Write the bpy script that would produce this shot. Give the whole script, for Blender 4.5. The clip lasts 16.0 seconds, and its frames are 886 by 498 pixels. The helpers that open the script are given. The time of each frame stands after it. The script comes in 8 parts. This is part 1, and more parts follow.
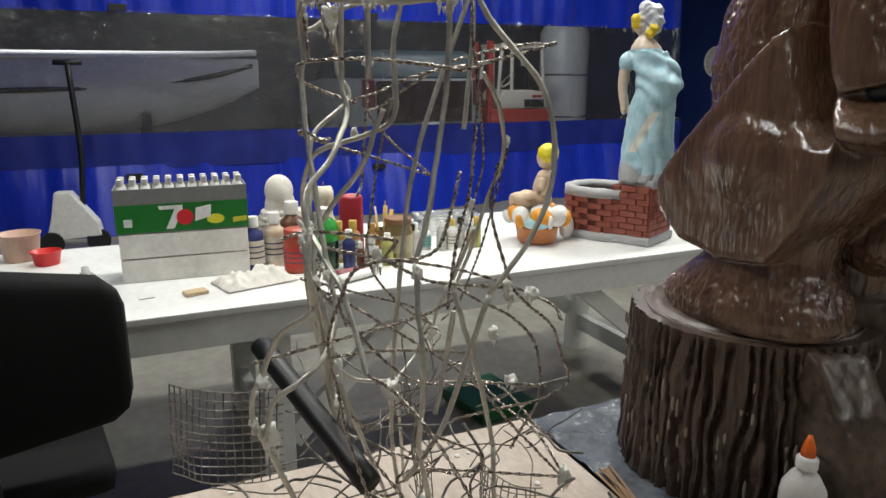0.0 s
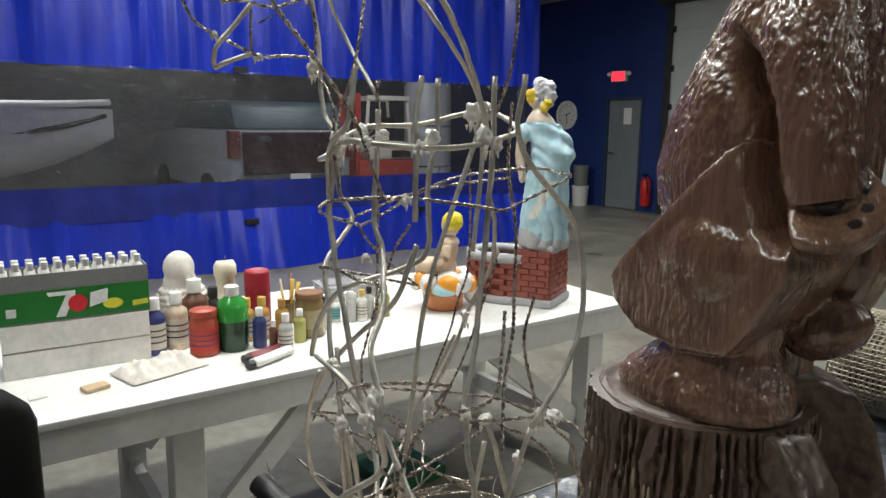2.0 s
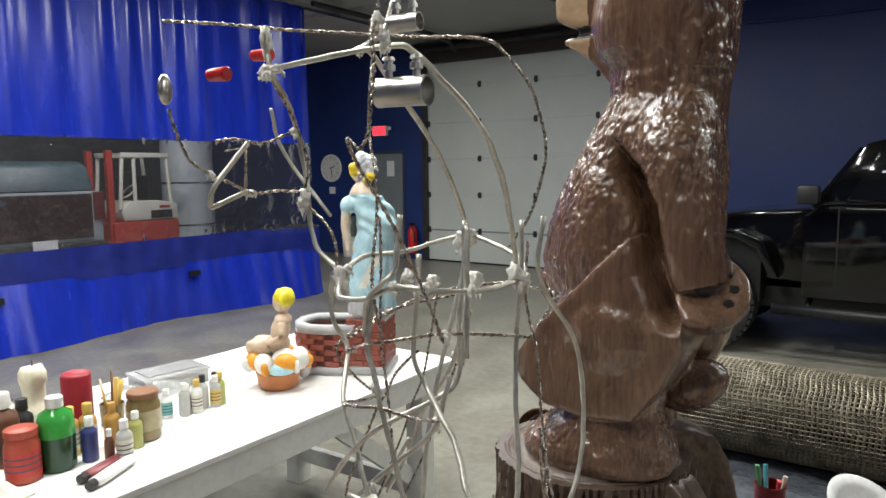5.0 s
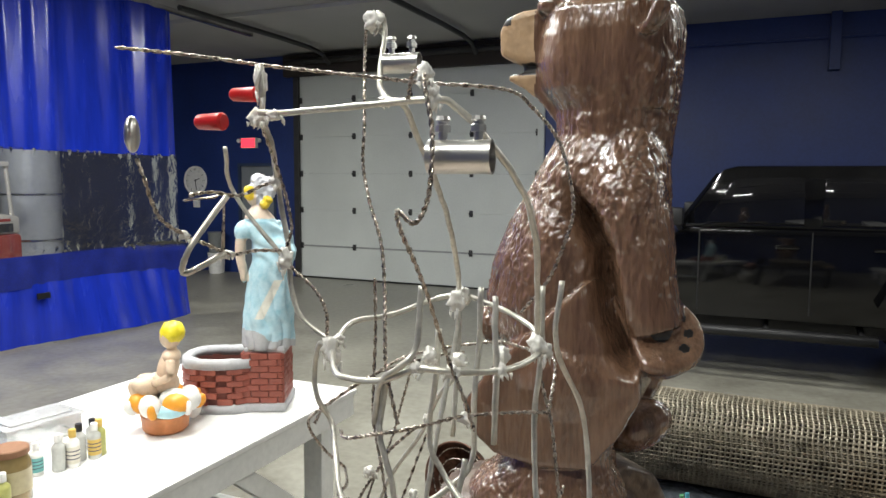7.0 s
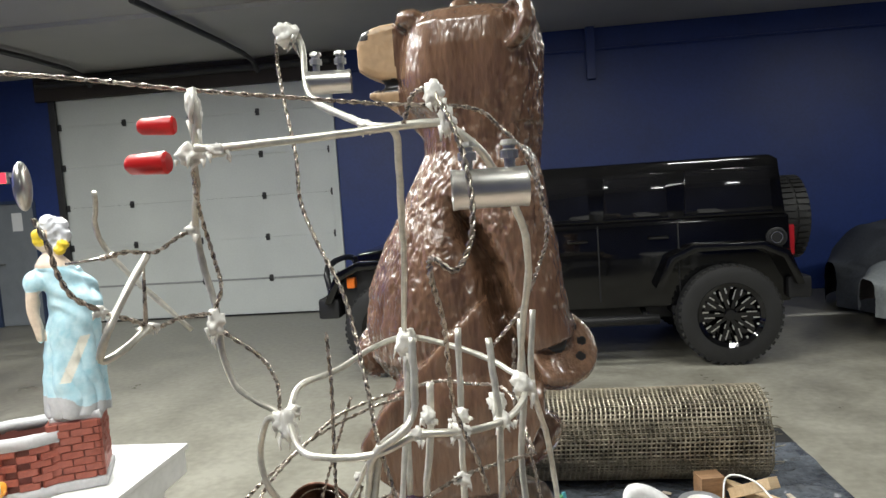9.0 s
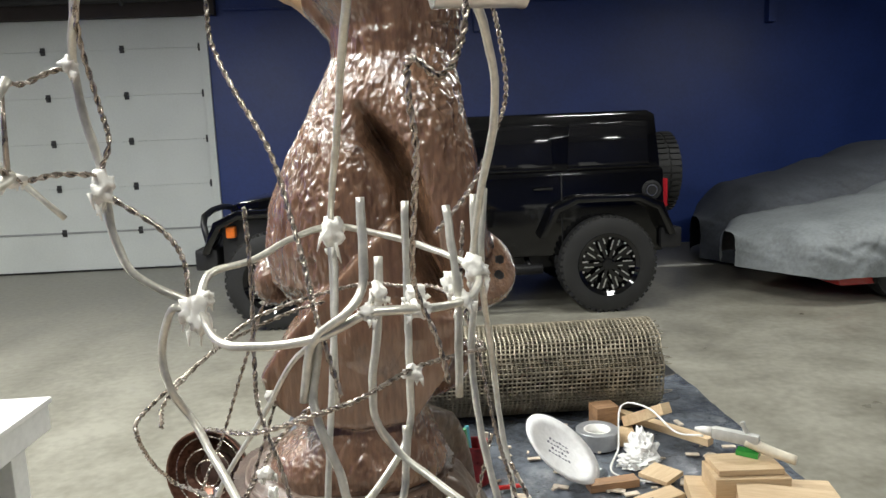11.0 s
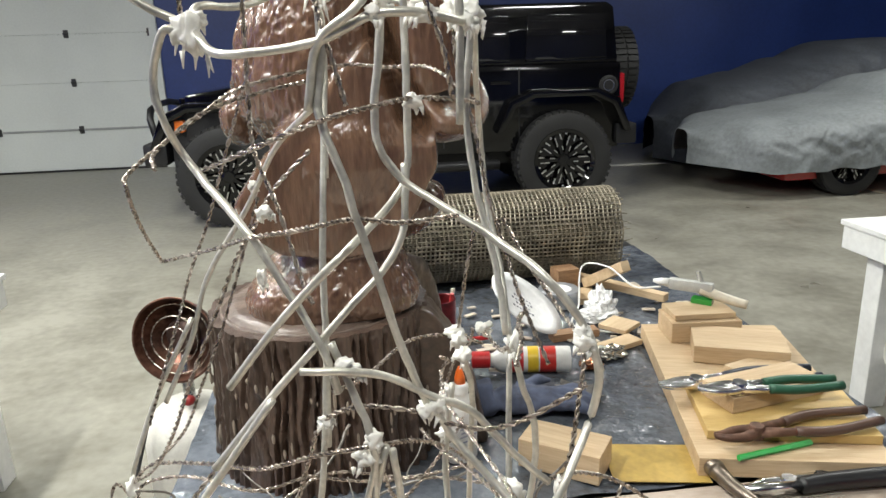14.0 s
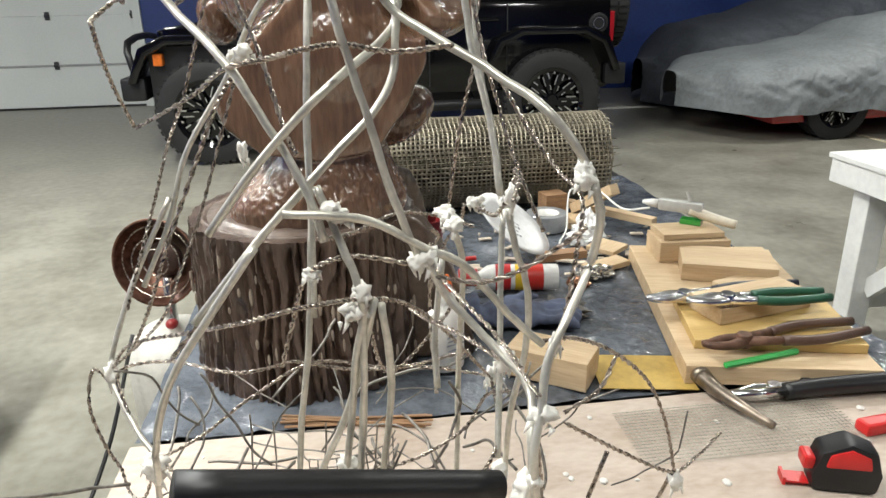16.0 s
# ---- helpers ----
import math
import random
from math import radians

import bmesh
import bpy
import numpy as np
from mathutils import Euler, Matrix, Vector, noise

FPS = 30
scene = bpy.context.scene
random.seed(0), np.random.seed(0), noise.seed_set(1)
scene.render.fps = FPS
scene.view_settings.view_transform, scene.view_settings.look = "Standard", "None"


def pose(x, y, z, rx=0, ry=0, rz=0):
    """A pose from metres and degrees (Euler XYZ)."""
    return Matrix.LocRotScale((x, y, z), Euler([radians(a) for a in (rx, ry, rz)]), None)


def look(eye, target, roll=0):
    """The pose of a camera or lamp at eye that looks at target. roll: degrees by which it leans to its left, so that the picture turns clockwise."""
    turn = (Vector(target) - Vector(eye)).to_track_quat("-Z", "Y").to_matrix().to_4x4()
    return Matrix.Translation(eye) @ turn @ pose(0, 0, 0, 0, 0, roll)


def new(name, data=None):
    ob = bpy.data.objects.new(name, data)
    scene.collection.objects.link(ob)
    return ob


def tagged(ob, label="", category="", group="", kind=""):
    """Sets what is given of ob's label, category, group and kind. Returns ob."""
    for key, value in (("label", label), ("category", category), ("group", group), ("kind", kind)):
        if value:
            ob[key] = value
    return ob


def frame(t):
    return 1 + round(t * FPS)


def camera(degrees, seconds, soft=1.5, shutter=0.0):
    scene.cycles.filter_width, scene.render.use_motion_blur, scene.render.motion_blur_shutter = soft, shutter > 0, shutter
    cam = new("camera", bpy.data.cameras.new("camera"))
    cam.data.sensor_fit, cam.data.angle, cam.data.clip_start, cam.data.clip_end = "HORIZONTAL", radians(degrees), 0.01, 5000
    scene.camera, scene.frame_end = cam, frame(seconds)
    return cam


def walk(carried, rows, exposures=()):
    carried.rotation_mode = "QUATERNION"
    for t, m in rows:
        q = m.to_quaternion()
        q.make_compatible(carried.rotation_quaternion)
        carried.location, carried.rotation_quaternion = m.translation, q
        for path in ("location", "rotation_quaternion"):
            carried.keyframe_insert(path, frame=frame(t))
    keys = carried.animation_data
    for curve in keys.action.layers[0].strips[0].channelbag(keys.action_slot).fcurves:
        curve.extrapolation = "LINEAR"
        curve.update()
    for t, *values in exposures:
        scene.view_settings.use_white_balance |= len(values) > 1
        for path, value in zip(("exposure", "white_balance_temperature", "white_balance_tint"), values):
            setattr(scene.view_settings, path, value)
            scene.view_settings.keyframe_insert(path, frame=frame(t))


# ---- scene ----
cam = camera(64.3, 16.0)
PATH = [
    (0, (-0.869, -1.94, 1.401), (-2.643, -1.149, 0.923), -0.0),
    (0.5, (-0.881, -2.001, 1.423), (-2.61, -1.1, 0.976), -0.6),
    (1, (-0.903, -2.061, 1.44), (-2.556, -1.02, 1.011), -0.4),
    (1.5, (-0.934, -2.104, 1.465), (-2.534, -0.981, 1.041), -0.4),
    (2, (-0.986, -2.094, 1.497), (-2.585, -0.947, 1.141), 0.6),
    (2.5, (-0.983, -2.136, 1.513), (-2.504, -0.882, 1.176), 0.1),
    (3, (-1.026, -2.19, 1.525), (-2.448, -0.817, 1.217), -0.3),
    (3.5, (-1.039, -2.27, 1.532), (-2.364, -0.8, 1.241), -1.1),
    (6, (-1.292, -2.341, 1.634), (-2.236, -0.589, 1.436), -0.3),
    (6.5, (-1.332, -2.347, 1.637), (-2.159, -0.538, 1.435), -0.4),
    (7, (-1.353, -2.332, 1.649), (-2.15, -0.507, 1.459), 0.4),
    (7.5, (-1.379, -2.314, 1.654), (-2.132, -0.469, 1.487), 1.0),
    (8, (-1.433, -2.333, 1.672), (-1.968, -0.412, 1.525), -1.3),
    (10.5, (-1.611, -2.215, 1.619), (-1.622, -0.228, 1.398), -2.5),
    (11, (-1.603, -2.212, 1.586), (-1.503, -0.237, 1.286), -2.4),
    (11.5, (-1.613, -2.216, 1.558), (-1.473, -0.251, 1.21), -2.1),
    (12, (-1.621, -2.221, 1.528), (-1.47, -0.27, 1.117), -1.9),
    (12.5, (-1.626, -2.225, 1.506), (-1.452, -0.288, 1.04), -1.7),
    (13, (-1.635, -2.241, 1.49), (-1.433, -0.316, 0.987), -1.8),
    (13.5, (-1.644, -2.243, 1.472), (-1.444, -0.323, 0.95), -1.9),
    (14, (-1.646, -2.238, 1.454), (-1.428, -0.328, 0.904), -1.9),
    (14.5, (-1.639, -2.229, 1.434), (-1.404, -0.334, 0.84), -1.6),
    (15, (-1.646, -2.232, 1.416), (-1.403, -0.35, 0.785), -1.2),
    (15.5, (-1.651, -2.233, 1.398), (-1.404, -0.359, 0.745), -1.3),
    (16, (-1.653, -2.231, 1.372), (-1.401, -0.37, 0.684), -1.1),
]
walk(cam, [(t, look(eye, target, roll)) for t, eye, target, roll in PATH],
     exposures=[(0, -0.66), (1.5, -0.55), (3.5, -0.36), (6, 0.0), (8, 0.22), (10.5, 0.34), (13, 0.38), (16, 0.38)])

# ---- world and lights ----
scene.view_settings.exposure = 0.0
world = bpy.data.worlds.new("night")
scene.world = world
world.use_nodes = True
world.node_tree.nodes["Background"].inputs[0].default_value = (0.03, 0.035, 0.05, 1)
world.node_tree.nodes["Background"].inputs[1].default_value = 0.3

WALL_Y, EAST_X, SOUTH_Y, CURTAIN_X, FAR_X, CEIL = 7.75, 8.5, -7.0, -7.8, -15.0, 3.75
BENCH, PLAT = 0.745, 0.71


# ---- materials ----
def mat(name, colour, rough=0.5, metal=0.0, var=0.12, scale=6.0, fine=60.0, bump=0.15, spec=0.5, coat=0.0, stretch=(1, 1, 1), second=None, rvar=0.1, dist=0.004):
    """A surface whose colour drifts at two scales, with fine relief."""
    m = bpy.data.materials.new(name)
    m.use_nodes = True
    nt = m.node_tree
    b = nt.nodes["Principled BSDF"]
    tc = nt.nodes.new("ShaderNodeTexCoord")
    mp = nt.nodes.new("ShaderNodeMapping")
    mp.inputs["Scale"].default_value = stretch
    nt.links.new(tc.outputs["Object"], mp.inputs[0])
    n1 = nt.nodes.new("ShaderNodeTexNoise")
    n1.inputs["Scale"].default_value, n1.inputs["Detail"].default_value = scale, 5
    n2 = nt.nodes.new("ShaderNodeTexNoise")
    n2.inputs["Scale"].default_value, n2.inputs["Detail"].default_value = fine, 4
    for n in (n1, n2):
        nt.links.new(mp.outputs[0], n.inputs["Vector"])
    add = nt.nodes.new("ShaderNodeMath")
    add.operation = "MULTIPLY_ADD"
    add.inputs[1].default_value = 0.4
    nt.links.new(n2.outputs[0], add.inputs[0])
    sc = nt.nodes.new("ShaderNodeMath")
    sc.operation = "MULTIPLY"
    sc.inputs[1].default_value = 0.6
    nt.links.new(n1.outputs[0], sc.inputs[0])
    nt.links.new(sc.outputs[0], add.inputs[2])
    ramp = nt.nodes.new("ShaderNodeValToRGB")
    c = colour
    lo = second if second else tuple(max(0, k * (1 - var * 2)) for k in c)
    hi = c if second else tuple(min(1, k * (1 + var)) for k in c)
    ramp.color_ramp.elements[0].position, ramp.color_ramp.elements[1].position = 0.34, 0.62
    ramp.color_ramp.elements[0].color, ramp.color_ramp.elements[1].color = (*lo, 1), (*hi, 1)
    nt.links.new(add.outputs[0], ramp.inputs[0])
    nt.links.new(ramp.outputs[0], b.inputs["Base Color"])
    mr = nt.nodes.new("ShaderNodeMapRange")
    mr.inputs["To Min"].default_value, mr.inputs["To Max"].default_value = max(0.02, rough - rvar), min(1, rough + rvar)
    nt.links.new(n1.outputs[0], mr.inputs[0])
    nt.links.new(mr.outputs[0], b.inputs["Roughness"])
    b.inputs["Metallic"].default_value = metal
    b.inputs["Specular IOR Level"].default_value = spec
    b.inputs["Coat Weight"].default_value = coat
    b.inputs["Coat Roughness"].default_value = 0.08
    if bump:
        bp = nt.nodes.new("ShaderNodeBump")
        bp.inputs["Strength"].default_value, bp.inputs["Distance"].default_value = bump, dist
        nt.links.new(add.outputs[0], bp.inputs["Height"])
        nt.links.new(bp.outputs[0], b.inputs["Normal"])
        nt.links.new(bp.outputs[0], b.inputs["Coat Normal"])
    return m


def clear_mat(name, tint, gloss=0.12, rough=0.06, haze=0.0, bump=0.0, scale=3.0):
    """Thin clear sheet: mostly see-through, with gloss and a little milkiness."""
    m = bpy.data.materials.new(name)
    m.use_nodes = True
    nt = m.node_tree
    nt.nodes.remove(nt.nodes["Principled BSDF"])
    out = nt.nodes["Material Output"]
    tr, gl, df = nt.nodes.new("ShaderNodeBsdfTransparent"), nt.nodes.new("ShaderNodeBsdfGlossy"), nt.nodes.new("ShaderNodeBsdfDiffuse")
    tr.inputs[0].default_value = (*tint, 1)
    gl.inputs["Roughness"].default_value = rough
    fr = nt.nodes.new("ShaderNodeFresnel")
    fr.inputs[0].default_value = 1.45
    amt = nt.nodes.new("ShaderNodeMath")
    amt.operation = "MULTIPLY_ADD"
    amt.inputs[1].default_value, amt.inputs[2].default_value = 1.0, gloss * 0.3
    nt.links.new(fr.outputs[0], amt.inputs[0])
    mx, mx2 = nt.nodes.new("ShaderNodeMixShader"), nt.nodes.new("ShaderNodeMixShader")
    mx2.inputs[0].default_value = haze
    nt.links.new(tr.outputs[0], mx2.inputs[1])
    nt.links.new(df.outputs[0], mx2.inputs[2])
    nt.links.new(amt.outputs[0], mx.inputs[0])
    nt.links.new(mx2.outputs[0], mx.inputs[1])
    nt.links.new(gl.outputs[0], mx.inputs[2])
    nt.links.new(mx.outputs[0], out.inputs[0])
    if bump:
        n = nt.nodes.new("ShaderNodeTexNoise")
        n.inputs["Scale"].default_value = scale
        n.inputs["Detail"].default_value = 4
        tc = nt.nodes.new("ShaderNodeTexCoord")
        nt.links.new(tc.outputs["Object"], n.inputs["Vector"])
        bp = nt.nodes.new("ShaderNodeBump")
        bp.inputs["Strength"].default_value, bp.inputs["Distance"].default_value = bump, 0.05
        nt.links.new(n.outputs[0], bp.inputs["Height"])
        nt.links.new(bp.outputs[0], gl.inputs["Normal"])
    return m


def glow_mat(name, colour, strength):
    m = bpy.data.materials.new(name)
    m.use_nodes = True
    b = m.node_tree.nodes["Principled BSDF"]
    b.inputs["Base Color"].default_value = (*colour, 1)
    b.inputs["Emission Color"].default_value = (*colour, 1)
    b.inputs["Emission Strength"].default_value = strength
    return m


M_CONCRETE = mat("concrete", (0.285, 0.275, 0.23), 0.36, var=0.2, scale=2.4, fine=17, bump=0.1, second=(0.16, 0.15, 0.12), rvar=0.2)
M_WALL = mat("blue_wall_paint", (0.014, 0.036, 0.165), 0.45, var=0.1, scale=1.5, fine=30, bump=0.05)
M_WHITEWALL = mat("white_panel", (0.61, 0.64, 0.62), 0.4, var=0.04, scale=1.2, fine=40, bump=0.04)
M_GREYWALL = mat("grey_wall", (0.12, 0.12, 0.13), 0.7, var=0.15, scale=1.5)
M_CEIL = mat("ceiling_panel", (0.42, 0.42, 0.41), 0.7, var=0.06, scale=0.8)
M_STEEL_DK = mat("dark_steel", (0.03, 0.03, 0.032), 0.5, var=0.2)
M_VINYL = mat("blue_vinyl", (0.01, 0.03, 0.42), 0.25, var=0.12, scale=2.5, fine=8, bump=0.25, dist=0.02, stretch=(1, 3, 0.5))
M_CLEAR = clear_mat("clear_vinyl", (0.82, 0.84, 0.88), gloss=0.2, rough=0.08, haze=0.03, bump=0.6, scale=6)
M_WHITEPAINT = mat("white_table_paint", (0.8, 0.8, 0.78), 0.45, var=0.05, scale=5, fine=40, bump=0.08)
M_GREYDOOR = mat("grey_door_paint", (0.2, 0.22, 0.24), 0.45, var=0.06)
M_SEAM = mat("door_seam", (0.3, 0.31, 0.31), 0.6)
M_PLY = mat("plywood", (0.55, 0.47, 0.4), 0.55, var=0.16, scale=7, fine=45, bump=0.35, stretch=(1, 2, 2), second=(0.4, 0.31, 0.24))
M_WOOD = mat("pine", (0.64, 0.49, 0.31), 0.6, var=0.15, scale=6, fine=40, bump=0.3, stretch=(0.6, 7, 7), second=(0.48, 0.33, 0.19))
M_WOOD_DK = mat("brown_wood", (0.33, 0.19, 0.1), 0.6, var=0.2, scale=6, fine=40, bump=0.2, stretch=(1, 6, 6))
M_BLACK = mat("black_plastic", (0.008, 0.008, 0.009), 0.45, var=0.2)
M_FOAM = mat("black_foam", (0.005, 0.005, 0.0055), 0.8, spec=0.25, var=0.2, fine=200)
M_RUBBER = mat("tyre_rubber", (0.011, 0.011, 0.011), 0.6, var=0.2)
M_CAR = mat("black_car_paint", (0.0025, 0.0025, 0.003), 0.07, var=0.1, bump=0.0, spec=0.4, coat=0.2, rvar=0.02)
M_GLASSDK = mat("dark_glass", (0.005, 0.005, 0.006), 0.05, var=0.1, bump=0, rvar=0.02)
M_CHROME = mat("bright_metal", (0.75, 0.75, 0.75), 0.22, 1.0, var=0.08)
M_RED = mat("red_plastic", (0.6, 0.02, 0.02), 0.35, var=0.08)
M_ORANGE = mat("orange_plastic", (0.85, 0.16, 0.02), 0.35, var=0.06)
M_COVER = mat("grey_car_cover", (0.2, 0.217, 0.225), 0.62, var=0.15, scale=3, fine=30, bump=0.5, dist=0.02)
M_COVER_DK = mat("dark_car_cover", (0.05, 0.056, 0.068), 0.7, var=0.2, scale=3, fine=30, bump=0.5, dist=0.02)


# ---- mesh helpers ----
def part(name, bm, material, parent=None, label="", smooth=False, m=None, auto=None):
    me = bpy.data.meshes.new(name)
    bmesh.ops.recalc_face_normals(bm, faces=bm.faces)
    bm.to_mesh(me)
    bm.free()
    for x in (material if isinstance(material, (list, tuple)) else [material]):
        me.materials.append(x)
    if smooth:
        me.polygons.foreach_set("use_smooth", [True] * len(me.polygons))
    if auto:
        me.set_sharp_from_angle(angle=radians(auto))
    ob = new(name, me)
    if m is not None:
        ob.matrix_basis = m
    if parent is not None:
        ob.parent = parent
    if label:
        ob["label"] = label
    return ob


def thing(name, m, label, category, group="", kind=""):
    ob = new(name)
    ob.empty_display_size = 0.1
    ob.matrix_basis = m
    return tagged(ob, label, category, group, kind)


def box(bm, x0, y0, z0, x1, y1, z1, bevel=0.0, m=None, mi=0):
    t = bmesh.new()
    bmesh.ops.create_cube(t, size=1.0, matrix=Matrix.LocRotScale(((x0 + x1) / 2, (y0 + y1) / 2, (z0 + z1) / 2), None, (abs(x1 - x0), abs(y1 - y0), abs(z1 - z0))))
    if bevel:
        bmesh.ops.bevel(t, geom=t.edges[:], offset=bevel, segments=2, affect="EDGES", profile=0.6)
    return absorb(bm, t, m, mi)


def absorb(bm, t, m=None, mi=0):
    """Moves the bmesh t into bm."""
    if m is not None:
        t.transform(m)
    for f in t.faces:
        f.material_index = mi
    me = bpy.data.meshes.new("tmp")
    t.to_mesh(me)
    t.free()
    bm.from_mesh(me)
    bpy.data.meshes.remove(me)
    return bm


def lathe(bm, prof, seg=24, m=None, mi=0, cap=True):
    """Turns (radius, z) pairs round z."""
    t = bmesh.new()
    rings = []
    for r, z in prof:
        rings.append([t.verts.new((r * math.cos(2 * math.pi * i / seg), r * math.sin(2 * math.pi * i / seg), z)) for i in range(seg)])
    for a, b in zip(rings, rings[1:]):
        for i in range(seg):
            t.faces.new((a[i], a[(i + 1) % seg], b[(i + 1) % seg], b[i]))
    if cap:
        t.faces.new(rings[0][::-1])
        t.faces.new(rings[-1])
    return absorb(bm, t, m, mi)


def smooth_line(pts, n=5):
    """Catmull-Rom line through the points."""
    p = [Vector(q) for q in pts]
    if len(p) < 3 or n < 2:
        return p
    p = [p[0] * 2 - p[1]] + p + [p[-1] * 2 - p[-2]]
    out = []
    for i in range(1, len(p) - 2):
        a, b, c, d = p[i - 1:i + 3]
        for k in range(n):
            s = k / n
            out.append(0.5 * (2 * b + (c - a) * s + (2 * a - 5 * b + 4 * c - d) * s * s + (3 * b - a - 3 * c + d) * s ** 3))
    out.append(p[-2])
    return out


def tube(bm, pts, r, seg=8, n=5, m=None, mi=0, closed=False, wobble=0.0, ridge=0.0):
    """A round bar along a line; r may be a number or a pair from start to end."""
    line = smooth_line(pts, n)
    t = bmesh.new()
    rings = []
    up = Vector((0.31, 0.17, 0.93)).normalized()
    for i, p in enumerate(line):
        d = (line[min(i + 1, len(line) - 1)] - line[max(i - 1, 0)]).normalized()
        u = d.cross(up)
        if u.length < 1e-3:
            u = d.cross(Vector((1, 0, 0)))
        u.normalize()
        v = d.cross(u)
        f = i / max(1, len(line) - 1)
        rr = r if isinstance(r, (int, float)) else r[0] * (1 - f) + r[1] * f
        rr *= 1 + ridge * (i % 2)
        if wobble:
            p = p + Vector((random.uniform(-1, 1), random.uniform(-1, 1), random.uniform(-1, 1))) * wobble
        rings.append([t.verts.new(p + (u * math.cos(2 * math.pi * k / seg) + v * math.sin(2 * math.pi * k / seg)) * rr) for k in range(seg)])
    for a, b in zip(rings, rings[1:]):
        for k in range(seg):
            t.faces.new((a[k], a[(k + 1) % seg], b[(k + 1) % seg], b[k]))
    t.faces.new(rings[0][::-1])
    t.faces.new(rings[-1])
    return absorb(bm, t, m, mi)


def ball(bm, c, s, seg=16, rot=None, mi=0):
    t = bmesh.new()
    bmesh.ops.create_uvsphere(t, u_segments=seg, v_segments=max(6, seg // 2 + 2), radius=1.0)
    return absorb(bm, t, Matrix.LocRotScale(c, Euler([radians(a) for a in rot]) if rot else None, s), mi)


def lump(bm, rough, scale, seed=0.0):
    """Pushes the vertices out and in along their normals by noise."""
    bm.normal_update()
    for v in bm.verts:
        v.co += v.normal * rough * noise.noise(v.co * scale + Vector((seed, seed * 0.7, -seed)))
    return bm


def prism(bm, outline, depth, m=None, mi=0, bevel=0.0):
    """A flat outline of (x, z) pairs, given depth along y."""
    t = bmesh.new()
    f = t.faces.new([t.verts.new((x, 0, z)) for x, z in outline])
    e = bmesh.ops.extrude_face_region(t, geom=[f])
    bmesh.ops.translate(t, verts=[v for v in e["geom"] if isinstance(v, bmesh.types.BMVert)], vec=(0, depth, 0))
    bmesh.ops.recalc_face_normals(t, faces=t.faces)
    if bevel:
        bmesh.ops.bevel(t, geom=t.edges[:], offset=bevel, segments=2, affect="EDGES", profile=0.6)
    return absorb(bm, t, m, mi)


def remeshed(bm, voxel, smooth=3):
    """Melts overlapping forms into one skin."""
    me = bpy.data.meshes.new("tmp")
    bm.to_mesh(me)
    bm.free()
    ob = bpy.data.objects.new("tmp", me)
    scene.collection.objects.link(ob)
    r = ob.modifiers.new("r", "REMESH")
    r.mode, r.voxel_size = "VOXEL", voxel
    s = ob.modifiers.new("s", "SMOOTH")
    s.iterations, s.factor = smooth, 0.5
    bpy.context.view_layer.update()
    dg = bpy.context.evaluated_depsgraph_get()
    me2 = bpy.data.meshes.new_from_object(ob.evaluated_get(dg))
    bpy.data.objects.remove(ob)
    bpy.data.meshes.remove(me)
    out = bmesh.new()
    out.from_mesh(me2)
    bpy.data.meshes.remove(me2)
    return out


def ground(name, material, x0, y0, x1, y1, z0, z1, label):
    bm = bmesh.new()
    box(bm, x0, y0, z0, x1, y1, z1)
    return tagged(part(name, bm, material), label, name.split("_")[0], kind="structure")


# ---- the hall ----
ground("floor", M_CONCRETE, FAR_X - 0.3, SOUTH_Y - 0.3, EAST_X + 0.3, WALL_Y + 0.3, -0.2, 0.0, "stained grey concrete workshop floor")
ground("ceiling", M_CEIL, FAR_X - 0.3, SOUTH_Y - 0.3, EAST_X + 0.3, WALL_Y + 0.3, CEIL, CEIL + 0.2, "pale grey flat workshop ceiling")
ground("wall_east", M_WALL, EAST_X, SOUTH_Y, EAST_X + 0.2, WALL_Y, 0, CEIL, "dark blue painted workshop wall")
ground("wall_south", M_WALL, FAR_X, SOUTH_Y - 0.2, EAST_X, SOUTH_Y, 0, CEIL, "dark blue painted workshop wall")
ground("wall_west", M_GREYWALL, FAR_X - 0.2, SOUTH_Y, FAR_X, WALL_Y, 0, CEIL, "dark grey wall of the neighbouring bay")

GD_L, GD_R, GD_T = -8.46, -4.2, 3.4
DR_L, DR_R, DR_T = -9.74, -8.92, 1.95
bm = bmesh.new()
for x0, x1, z0, z1 in ((FAR_X, DR_L, 0, CEIL), (DR_L, DR_R, DR_T, CEIL), (DR_R, GD_L, 0, CEIL), (GD_L, GD_R, GD_T, CEIL), (GD_R, EAST_X, 0, CEIL)):
    box(bm, x0, WALL_Y, z0, x1, WALL_Y + 0.2, z1)
bmesh.ops.remove_doubles(bm, verts=bm.verts, dist=0.001)
tagged(part("wall_north", bm, M_WALL), "dark blue painted wall with overhead door opening", "wall", kind="structure")


